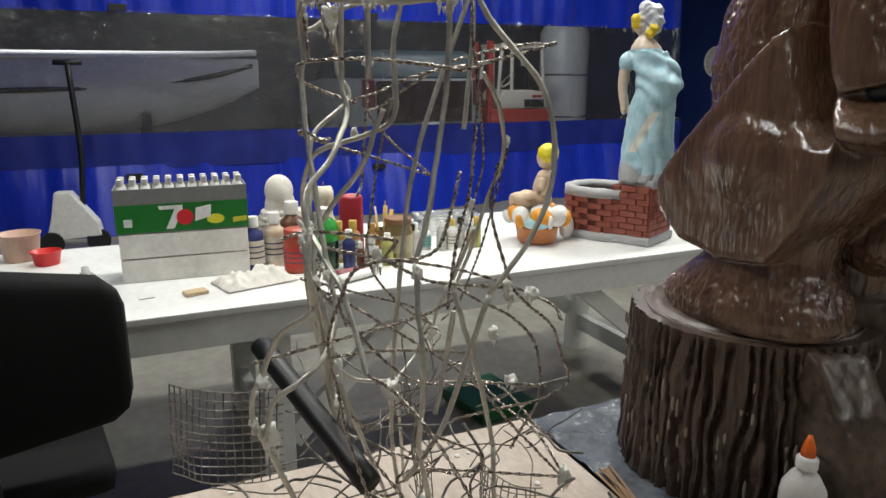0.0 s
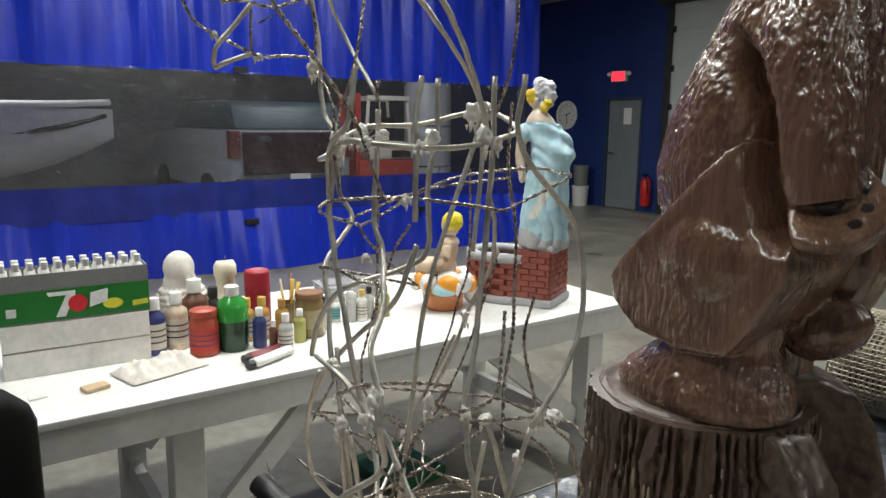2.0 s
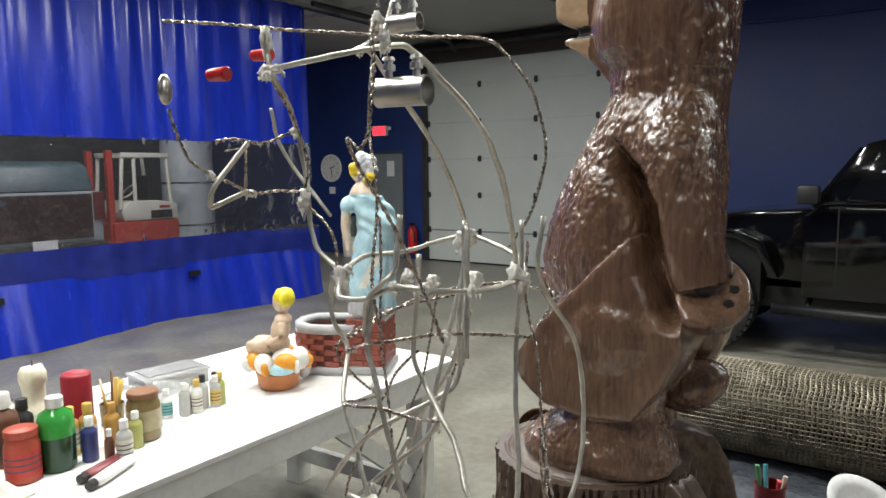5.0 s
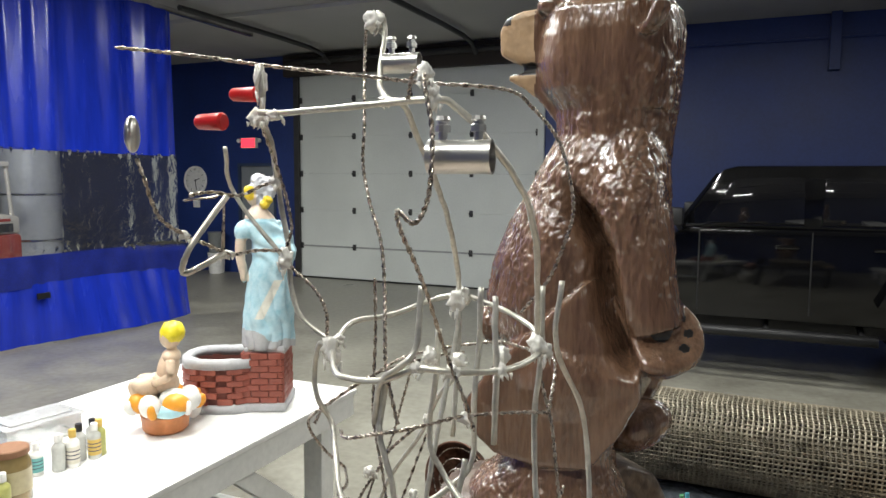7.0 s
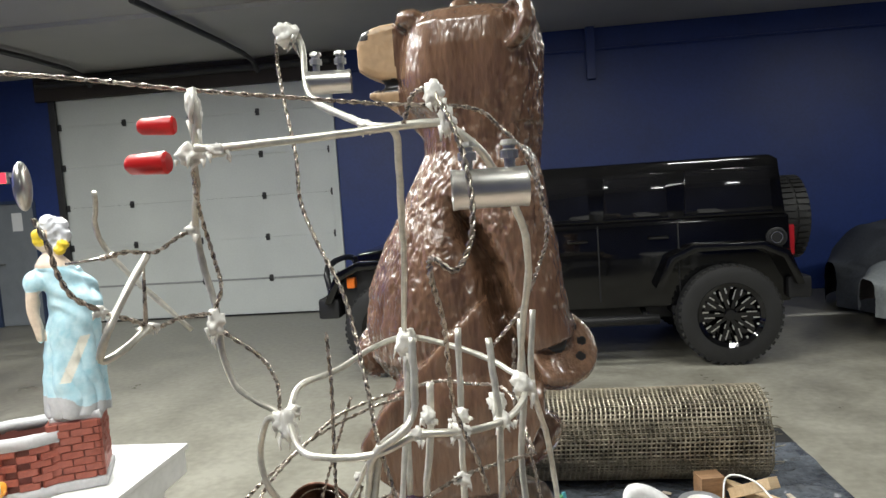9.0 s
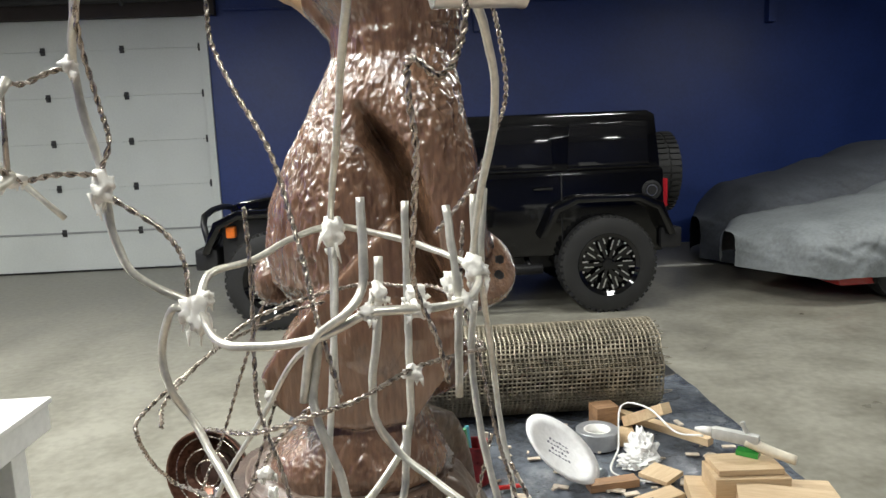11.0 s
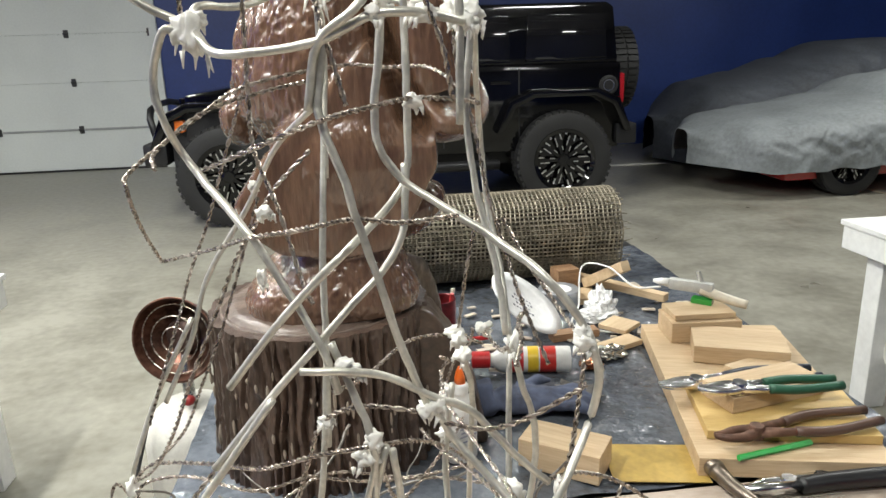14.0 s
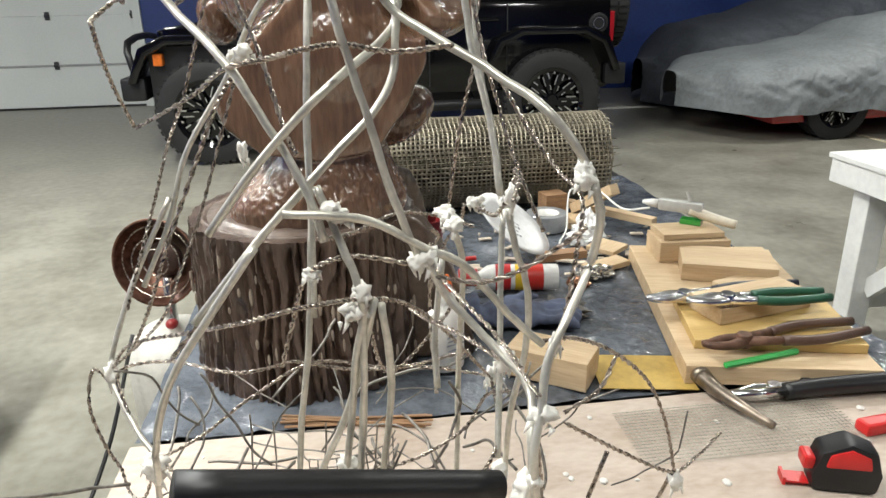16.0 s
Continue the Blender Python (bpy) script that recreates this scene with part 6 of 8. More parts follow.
def jeep():
    """Boxy black four-door off-roader, nose to -x."""
    t = thing("off_road_car", pose(-1.25, 4.85, 0), "shiny black boxy four-door off-road car, parked", "car")
    hw = 0.8

    def lean(bm):
        """Leans the sides of the cabin inwards."""
        for v in bm.verts:
            v.co.y -= math.copysign(0.08 * max(0.0, v.co.z - 1.28), v.co.y)
    bm = bmesh.new()
    prism(bm, [(-0.75, 0.52), (1.98, 0.52), (2.0, 0.62), (1.98, 1.28), (-0.62, 1.28), (-0.75, 1.2)], hw * 2, Matrix.Translation((0, -hw, 0)), bevel=0.025)
    part("body_tub", bm, M_CAR, t, smooth=True, auto=35)
    bm = bmesh.new()
    prism(bm, [(-0.3, 1.27), (1.97, 1.27), (1.93, 1.76), (1.86, 1.8), (-0.22, 1.8), (-0.34, 1.77), (-0.68, 1.27)], hw * 1.9, Matrix.Translation((0, -hw * 0.95, 0)), bevel=0.03)
    lean(bm)
    part("hard_top", bm, M_CAR, t, smooth=True, auto=35)
    bm = bmesh.new()
    prism(bm, [(-1.9, 0.72), (-0.7, 0.6), (-0.7, 1.24), (-1.3, 1.2), (-1.88, 1.12)], 1.2, Matrix.Translation((0, -0.6, 0)), bevel=0.03)
    part("bonnet", bm, M_CAR, t, smooth=True, auto=35)
    bm = bmesh.new()
    box(bm, -1.93, -0.58, 0.72, -1.88, 0.58, 1.1, bevel=0.015)
    g = part("grille", bm, M_CAR, t, smooth=True, auto=35)
    for k in range(7):
        bm = bmesh.new()
        box(bm, -1.94, -0.27 + 0.09 * k - 0.025, 0.78, -1.929, -0.27 + 0.09 * k + 0.025, 1.02, bevel=0.005)
        part("grille_slot", bm, M_BLACK, g)
    for y in (-0.42, 0.42):
        bm = bmesh.new()
        lathe(bm, [(0.095, 0), (0.1, 0.02), (0.08, 0.035), (0.02, 0.045)], 20, pose(-1.93, y, 0.94, 0, -90, 0))
        part("headlight", bm, M_CHROME, t, "round clear headlight", smooth=True)
    # fenders and flares
    for sx, cx in ((-1, -1.52), (1, 1.44)):
        for y in (-1, 1):
            bm = bmesh.new()
            prof = [(cx - 0.62, 0.7), (cx - 0.5, 0.98), (cx - 0.3, 1.07), (cx + 0.3, 1.07), (cx + 0.5, 0.98), (cx + 0.62, 0.68), (cx + 0.55, 0.68), (cx + 0.44, 0.92), (cx + 0.27, 1.0), (cx - 0.27, 1.0), (cx - 0.44, 0.92), (cx - 0.55, 0.7)]
            prism(bm, prof, 0.3, Matrix.Translation((0, y * 0.93 - (0.0 if y < 0 else 0.3), 0)), bevel=0.015)
            part("wheel_flare", bm, M_CAR, t, "rounded black wheel arch flare", smooth=True, auto=35)
            bm = bmesh.new()
            box(bm, cx - 0.46, y * 0.63 - 0.16, 0.45, cx + 0.46, y * 0.63 + 0.16, 0.98)
            part("wheel_well", bm, M_BLACK, t)
            wheel(t, cx, y * 0.8, 0.44, 0.44, 0.27, 1 if y < 0 else -1, M_CAR)
    # side glass, door gaps, handles
    for y in (-1, 1):
        for x0, x1, s in ((-0.46, 0.3, 0.22), (0.42, 0.98, 0.02), (1.12, 1.86, 0.02)):
            bm = bmesh.new()
            prism(bm, [(x0, 1.32), (x1, 1.32), (x1 - 0.01, 1.7), (x0 + s, 1.7)], 0.016, Matrix.Translation((0, y * hw * 0.952 - 0.008, 0)), bevel=0.006)
            lean(bm)
            part("side_window", bm, M_GLASSDK, t, "dark tinted side window", smooth=True, auto=30)
            bm = bmesh.new()
            box(bm, x0, y * hw * 0.953 - 0.012, 1.3, x1, y * hw * 0.953 + 0.012, 1.318, bevel=0.004)
            part("window_trim", bm, M_CAR, t)
        for x in (-0.5, 0.36, 1.05):
            bm = bmesh.new()
            box(bm, x - 0.006, y * hw - 0.003, 0.58, x + 0.006, y * hw + 0.004, 1.26)
            part("door_gap", bm, M_BLACK, t)
        for x in (0.18, 0.88):
            bm = bmesh.new()
            box(bm, x - 0.09, y * hw - 0.03, 1.12, x + 0.09, y * hw + 0.03, 1.15, bevel=0.012)
            part("door_handle", bm, M_CAR, t)
        bm = bmesh.new()
        tube(bm, [(-0.95, y * 0.86, 0.42), (0.85, y * 0.86, 0.42)], 0.045, 12, 1)
        for x in (-0.7, 0.05, 0.75):
            tube(bm, [(x, y * 0.86, 0.42), (x, y * 0.5, 0.5)], 0.025, 8, 1)
        part("side_step", bm, M_BLACK, t, "black tubular side step", smooth=True)
        bm = bmesh.new()
        box(bm, -0.78, y * 0.98 - 0.07, 1.3, -0.62, y * 0.98 + 0.07, 1.45, bevel=0.03)
        tube(bm, [(-0.66, y * 0.78, 1.26), (-0.68, y * 0.95, 1.33)], 0.02, 8, 1)
        part("wing_mirror", bm, M_BLACK, t, smooth=True, auto=40)
        bm = bmesh.new()
        box(bm, 1.94, y * 0.72 - 0.06, 0.92, 2.03, y * 0.72 + 0.06, 1.18, bevel=0.012)
        part("tail_light", bm, mat("red_lens", (0.3, 0.01, 0.015), 0.15), t, "red tail light")
        bm = bmesh.new()
        box(bm, -1.93, y * 0.78 - 0.09, 0.83, -1.85, y * 0.78 + 0.05, 0.93, bevel=0.015)
        part("indicator", bm, mat("amber_lens", (0.7, 0.16, 0.02), 0.2), t, "amber indicator lamp")
    bm = bmesh.new()
    lathe(bm, [(0.085, 0), (0.088, 0.012), (0.07, 0.016), (0.066, 0.006), (0.02, 0.008)], 28, pose(1.87, -hw - 0.002, 1.08, 90, 0, 0))
    part("fuel_cap", bm, M_BLACK, t, "round black fuel cap with bright ring", smooth=True, auto=30)
    bm = bmesh.new()
    lathe(bm, [(0.05, 0), (0.05, 0.003), (0.044, 0.003), (0.044, 0)], 28, pose(1.87, -hw - 0.016, 1.08, 90, 0, 0), cap=False)
    part("fuel_ring", bm, M_CHROME, t)
    bm = bmesh.new()
    box(bm, -0.68, -hw * 0.9, 1.3, -0.34, hw * 0.9, 1.32)
    prism(bm, [(-0.7, 1.3), (-0.66, 1.3), (-0.35, 1.74), (-0.39, 1.74)], 1.4, Matrix.Translation((0, -0.7, 0)))
    part("windscreen", bm, M_GLASSDK, t, "raked dark windscreen")
    for x, w in ((-2.12, 0.85), (2.04, 0.85)):
        bm = bmesh.new()
        box(bm, x - 0.1, -w, 0.55, x + 0.1, w, 0.74, bevel=0.03)
        part("bumper", bm, M_BLACK, t, "black steel bumper", smooth=True, auto=40)
    bm = bmesh.new()
    tube(bm, [(-2.15, -0.6, 0.72), (-2.2, -0.5, 1.0), (-2.2, 0.5, 1.0), (-2.15, 0.6, 0.72)], 0.03, 10, 3)
    part("bull_bar", bm, M_BLACK, t, "black tubular bull bar", smooth=True)
    bm = bmesh.new()
    box(bm, -1.9, -0.55, 0.38, 1.9, 0.55, 0.56)
    part("underbody", bm, M_BLACK, t)
    # spare on the tailgate
    tyre, lugs = bmesh.new(), bmesh.new()
    lathe(tyre, [(0.25, -0.12), (0.34, -0.14), (0.385, -0.1), (0.385, 0.1), (0.34, 0.14), (0.25, 0.12)], 44)
    for k in range(40):
        for s in (-1, 1):
            box(lugs, 0.375, -0.02, s * 0.062 - 0.05, 0.4, 0.02, s * 0.062 + 0.05, m=Matrix.Rotation(2 * math.pi * k / 40 + 0.08 * s, 4, "Z"))
    spare = part("spare_tyre", tyre, M_RUBBER, t, "black knobbly spare tyre", smooth=True, auto=35, m=pose(2.2, 0.0, 1.2, 0, 90, 0))
    tagged(part("tread_lugs", lugs, M_RUBBER, spare), kind="stuff")


jeep()


def covered_car(m, length, width, heights, hem, material, label, seed):
    """A soft cover over a low car: heights along its length, then hem line and folds."""
    t = thing("covered_car", m, label, "car", "covered cars")
    bm = bmesh.new()
    nx, na = 200, 84
    rows = []
    for i in range(nx + 1):
        u = i / nx
        k = u * (len(heights) - 1)
        a, f = int(min(k, len(heights) - 2)), k - int(min(k, len(heights) - 2))
        f = f * f * (3 - 2 * f)
        h = heights[a] * (1 - f) + heights[a + 1] * f
        e = min(1, min(u, 1 - u) / 0.16)
        w = width / 2 * (1 - (1 - e) ** 2.4 * 0.85)
        row = []
        for j in range(na + 1):
            q = math.pi * j / na
            c, s = math.cos(q), math.sin(q)
            y = -w * math.copysign(abs(c) ** 0.6, c)
            z = hem + (h - hem) * s ** (0.55 if abs(c) > 0.3 else 0.5)
            p = Vector((u * length, y, z))
            side = abs(c) ** 1.5
            fold = noise.noise(Vector((p.x * 4.5 + z * 2, p.y * 1.5, p.z * 2.5 + seed))) * 0.05 + (0.5 - abs(noise.noise(Vector((p.x * 5 + z * 9, p.y * 3, p.z * 5 + seed))))) * 0.05 + (0.5 - abs(noise.noise(Vector((p.x * 13 - z * 12, p.y * 6, p.z * 9 + seed))))) * 0.022
            p += Vector((0, math.copysign(1, y), 0.3)) * fold * (0.35 + 0.65 * side)
            p.z = max(p.z, 0.03)
            if j in (0, na):
                p.z = hem + 0.05 * noise.noise(Vector((p.x * 3, seed, 0)))
            row.append(bm.verts.new(p))
        rows.append(row)
    for a, b in zip(rows, rows[1:]):
        for j in range(na):
            bm.faces.new((a[j], a[j + 1], b[j + 1], b[j]))
    part("car_cover", bm, material, t, "draped wrinkled fabric cover", smooth=True)
    return t


c1 = covered_car(pose(1.6, 4.6, 0), 4.3, 1.85, (0.58, 0.72, 0.78, 0.87, 1.05, 1.1, 1.06, 0.88, 0.74), 0.26, M_COVER, "low red sports car under a grey wrinkled cover", 3.0)
M_REDCAR = mat("red_car_paint", (0.42, 0.012, 0.012), 0.15, var=0.05, bump=0, coat=1)
bm = bmesh.new()
prism(bm, [(0.65, 0.15), (0.62, 0.4), (3.8, 0.4), (3.8, 0.2)], 1.62, Matrix.Translation((0, -0.81, 0)), bevel=0.04)
part("red_body", bm, M_REDCAR, c1, "red car body showing under the cover", smooth=True, auto=35)
for x in (1.25, 3.5):
    for y in (-0.78, 0.78):
        wheel(c1, x, y, 0.31, 0.31, 0.2, 1 if y < 0 else -1, M_CAR, 6)
c2 = covered_car(pose(1.95, 6.25, 0), 4.6, 1.9, (0.55, 0.95, 1.05, 1.2, 1.38, 1.4, 1.3, 1.1, 0.8), 0.06, M_COVER_DK, "car under a dark blue-grey cover", 9.0)
for x in (0.9, 3.7):
    for y in (-0.75, 0.75):
        wheel(c2, x, y, 0.32, 0.32, 0.2, 1 if y < 0 else -1, M_CAR, 6)
bm = bmesh.new()
box(bm, 0.9, 5.95, 0.0, 2.2, 6.05, 0.004)
tagged(part("floor_line", bm, mat("worn_white_line", (0.55, 0.54, 0.5), 0.6, var=0.15)), "worn white painted line on the concrete", "line", kind="structure")
bm = bmesh.new()
box(bm, 3.2, 2.0, 0.0, 3.26, 4.6, 0.003)
tagged(part("floor_line", bm, mat("worn_yellow_line", (0.4, 0.36, 0.26), 0.6, var=0.15)), "worn pale painted line on the concrete", "line", kind="structure")


# ---- behind the curtain ----
def forklift():
    t = thing("forklift", pose(-10.65, 3.8, 0) @ Matrix.Diagonal((0.8, 0.8, 0.97, 1)), "white and red forklift truck with a safety cage", "forklift")
    white, red = plain("forklift_cream", (0.72, 0.68, 0.58)), plain("forklift_red", (0.42, 0.045, 0.03))
    bm = bmesh.new()
    prism(bm, [(-0.5, 0.92), (0.6, 0.92), (0.6, 1.17), (0.2, 1.22), (-0.38, 1.22), (-0.55, 1.06)], 0.9, None, bevel=0.05)
    b = part("body", bm, white, t, smooth=True, auto=40, m=pose(0, 0, 0, 0, 0, 90))
    bm = bmesh.new()
    box(bm, 0.02, -0.012, 0.95, 0.46, 0.002, 1.07, bevel=0.004)
    part("vent_panel", bm, M_BLACK, b, "black vent panel")
    bm = bmesh.new()
    box(bm, 0.2, -0.008, 1.1, 0.42, 0.03, 1.14)
    part("name_stripe", bm, red, b, "short red stripe")
    bm = bmesh.new()
    box(bm, -0.92, -0.72, 0.15, 0.03, 0.6, 0.92, bevel=0.06)
    part("counterweight", bm, red, t, "red lower chassis", smooth=True, auto=40)
    for x in (-0.06, -0.84):
        for y0, y1 in ((-0.54, -0.46), (-0.24, -0.24), (0.5, 0.42)):
            bm = bmesh.new()
            tube(bm, [(x, y0, 1.1), (x, y1, 1.9)], 0.035, 8, 1)
            part("cage_post", bm, white, t)
    bm = bmesh.new()
    for y in (-0.48, -0.25, 0.0, 0.2, 0.42):
        box(bm, -0.88, y - 0.025, 1.88, -0.02, y + 0.025, 1.93)
    for x in (-0.88, -0.06):
        box(bm, x, -0.5, 1.87, x + 0.05, 0.45, 1.94, bevel=0.01)
    part("cage_roof", bm, white, t)
    for x in (-0.1, -0.75):
        bm = bmesh.new()
        box(bm, x - 0.05, -0.75, 0.1, x + 0.05, -0.64, 1.97, bevel=0.01)
        part("mast", bm, red, t)
    for x in (-0.12, -0.8):
        for y in (-0.45, 0.4):
            bm = bmesh.new()
            lathe(bm, [(0.15, -0.1), (0.26, -0.1), (0.28, 0), (0.26, 0.1), (0.15, 0.1)], 20, pose(x + 0.1, y, 0.28, 0, 90, 0))
            part("tyre", bm, M_RUBBER, t)
    bm = bmesh.new()
    box(bm, -0.65, -0.15, 1.14, -0.25, 0.25, 1.24, bevel=0.03)
    box(bm, -0.65, 0.15, 1.2, -0.25, 0.25, 1.6, bevel=0.03)
    part("seat", bm, M_BLACK, t)
    bm = bmesh.new()
    ring = [(0.15 * math.cos(k * 0.5236), 0.15 * math.sin(k * 0.5236), 0) for k in range(13)]
    tube(bm, ring, 0.018, 8, 1)
    part("steering_wheel", bm, white, t, m=pose(-0.45, -0.12, 1.36, 40, 0, 0))


def pickup():
    t = thing("pickup_truck", pose(-10.2, 1.95, 0), "pale pickup truck with a dark canopy and maroon tailgate", "truck")
    paint, pale = mat("dark_teal_paint", (0.035, 0.06, 0.075), 0.5), mat("silver_truck_paint", (0.3, 0.32, 0.33), 0.4, 0.0, var=0.08, coat=0.3)
    bm = bmesh.new()
    prism(bm, [(0, 0.5), (0, 1.36), (-2.4, 1.36), (-3.2, 1.3), (-4.1, 1.2), (-4.25, 0.95), (-4.25, 0.5)], 1.76, Matrix.Translation((0, -0.88, 0)), bevel=0.05)
    part("body", bm, pale, t, smooth=True, auto=40)
    bm = bmesh.new()
    prism(bm, [(-0.03, 1.365), (-0.2, 1.7), (-0.35, 1.75), (-2.4, 1.76), (-3.1, 1.365)], 1.6, Matrix.Translation((0, -0.8, 0)), bevel=0.06)
    part("canopy", bm, paint, t, "dark glazed canopy and cab", smooth=True, auto=40)
    bm = bmesh.new()
    tube(bm, [(-0.3, -0.78, 1.77), (-1.4, -0.79, 1.78), (-2.3, -0.78, 1.77)], 0.014, 6, 2)
    part("roof_trim", bm, M_CHROME, t, "bright roof trim")
    bm = bmesh.new()
    box(bm, -0.01, -0.72, 0.76, 0.03, 0.72, 1.33, bevel=0.015)
    g = part("tailgate", bm, plain("maroon_paint", (0.035, 0.014, 0.016), 0.25), t, "dark maroon tailgate")
    bm = bmesh.new()
    lathe(bm, [(0.1, 0.03), (0.1, 0.036), (0.02, 0.038)], 20, pose(0, -0.42, 1.24, 0, 90, 0) @ Matrix.Diagonal((0.45, 1, 1, 1)))
    part("badge", bm, M_CHROME, g, "oval bright badge")
    bm = bmesh.new()
    box(bm, 0.105, -0.1, 0.62, 0.112, 0.2, 0.77, bevel=0.003)
    part("plate", bm, P_WHITE, t, "white plate")
    bm = bmesh.new()
    box(bm, -0.02, -0.84, 0.5, 0.1, 0.84, 0.72, bevel=0.03)
    part("rear_bumper", bm, M_STEEL_DK, t, smooth=True, auto=40)
    for y in (-0.82, 0.82):
        bm = bmesh.new()
        box(bm, -0.12, y - 0.075, 0.98, 0.02, y + 0.075, 1.35, bevel=0.015)
        part("tail_light", bm, plain("dim_red_lens", (0.12, 0.012, 0.012)), t, "red tail light")
    for x in (-1.0, -3.4):
        for y in (-0.8, 0.8):
            bm = bmesh.new()
            lathe(bm, [(0.2, -0.11), (0.36, -0.11), (0.38, 0), (0.36, 0.11), (0.2, 0.11)], 24, pose(x, y, 0.38, 90, 0, 0))
            part("tyre", bm, M_RUBBER, t)


def tank():
    t = thing("storage_tank", pose(-11.6, 5.15, 0), "tall pale grey cylindrical tank beyond the curtain", "tank")
    bm = bmesh.new()
    lathe(bm, [(0.4, 0), (0.42, 0.02), (0.42, 2.1), (0.36, 2.22), (0.1, 2.28)], 36)
    part("shell", bm, plain("pale_tank", (0.6, 0.62, 0.63)), t, smooth=True, auto=40)
    for z in (0.7, 1.4):
        bm = bmesh.new()
        lathe(bm, [(0.42, z), (0.432, z + 0.005), (0.432, z + 0.03), (0.42, z + 0.035)], 36, cap=False)
        part("hoop", bm, M_CHROME, t)


def boat():
    t = thing("covered_boat", pose(-10.4, -2.3, 0), "pale boat hull with white rub rail, on stands", "boat")
    hull = plain("grey_hull", (0.55, 0.55, 0.56), 0.35)
    bm = bmesh.new()
    rings = []
    for i in range(15):
        u = i / 14
        y = -2.6 + 4.6 * u
        w = 0.95 * (1 - max(0, (u - 0.5) / 0.5) ** 2.2 * 0.97)
        keel = 0.75 + 0.5 * max(0, (u - 0.6) / 0.4) ** 2
        rings.append([bm.verts.new((w * math.cos(math.pi * (1 + j / 12)) , y, 1.6 + (1.6 - keel) * math.sin(math.pi * (1 + j / 12)))) for j in range(13)])
    for a, b in zip(rings, rings[1:]):
        for j in range(12):
            bm.faces.new((a[j], a[j + 1], b[j + 1], b[j]))
    for r in (rings[0], rings[-1]):
        bm.faces.new(r)
    part("hull", bm, hull, t, smooth=True)
    bm = bmesh.new()
    tube(bm, [(0.96, -2.6, 1.62), (0.96, -0.3, 1.62), (0.6, 1.2, 1.64), (0.1, 1.95, 1.68)], 0.04, 8, 6)
    part("rub_rail", bm, P_WHITE, t, "white rub rail", smooth=True)
    bm = bmesh.new()
    tube(bm, [(0.86, -2.6, 1.24), (0.86, -0.3, 1.26), (0.56, 1.15, 1.36), (0.1, 1.9, 1.52)], 0.03, 8, 6)
    part("hull_stripe", bm, M_BLACK, t, "dark stripe along the hull", smooth=True)
    for y in (-1.8, 0.6):
        bm = bmesh.new()
        box(bm, -0.6, y - 0.05, 0.0, 0.6, y + 0.05, 0.95)
        part("stand", bm, M_STEEL_DK, t)


def floor_jack():
    t = thing("pallet_jack", pose(-7.2, -2.4, 0), "white steel hand pallet jack with a black handle", "pallet jack")
    bm = bmesh.new()
    prism(bm, [(-0.2, 0.1), (0.22, 0.14), (0.2, 0.25), (0.02, 0.5), (-0.1, 0.5), (-0.14, 0.3)], 0.12, Matrix.Translation((0, -0.06, 0)), bevel=0.012)
    part("body", bm, P_WHITE, t, m=pose(0, 0, 0, 0, 0, 80))
    bm = bmesh.new()
    tube(bm, [(0, 0.08, 0.3), (0, 0.12, 0.8), (0, 0.1, 1.5)], 0.022, 8)
    tube(bm, [(0, 0.0, 1.5), (0, 0.2, 1.5)], 0.022, 8)
    part("handle", bm, M_BLACK, t, "black steel handle", smooth=True)
    for y in (-0.16, 0.18):
        bm = bmesh.new()
        lathe(bm, [(0.03, -0.03), (0.09, -0.03), (0.09, 0.03), (0.03, 0.03)], 18, pose(0.05, y, 0.095, 0, 90, 0))
        part("wheel", bm, M_BLACK, t)


forklift(), pickup(), tank(), boat(), floor_jack()


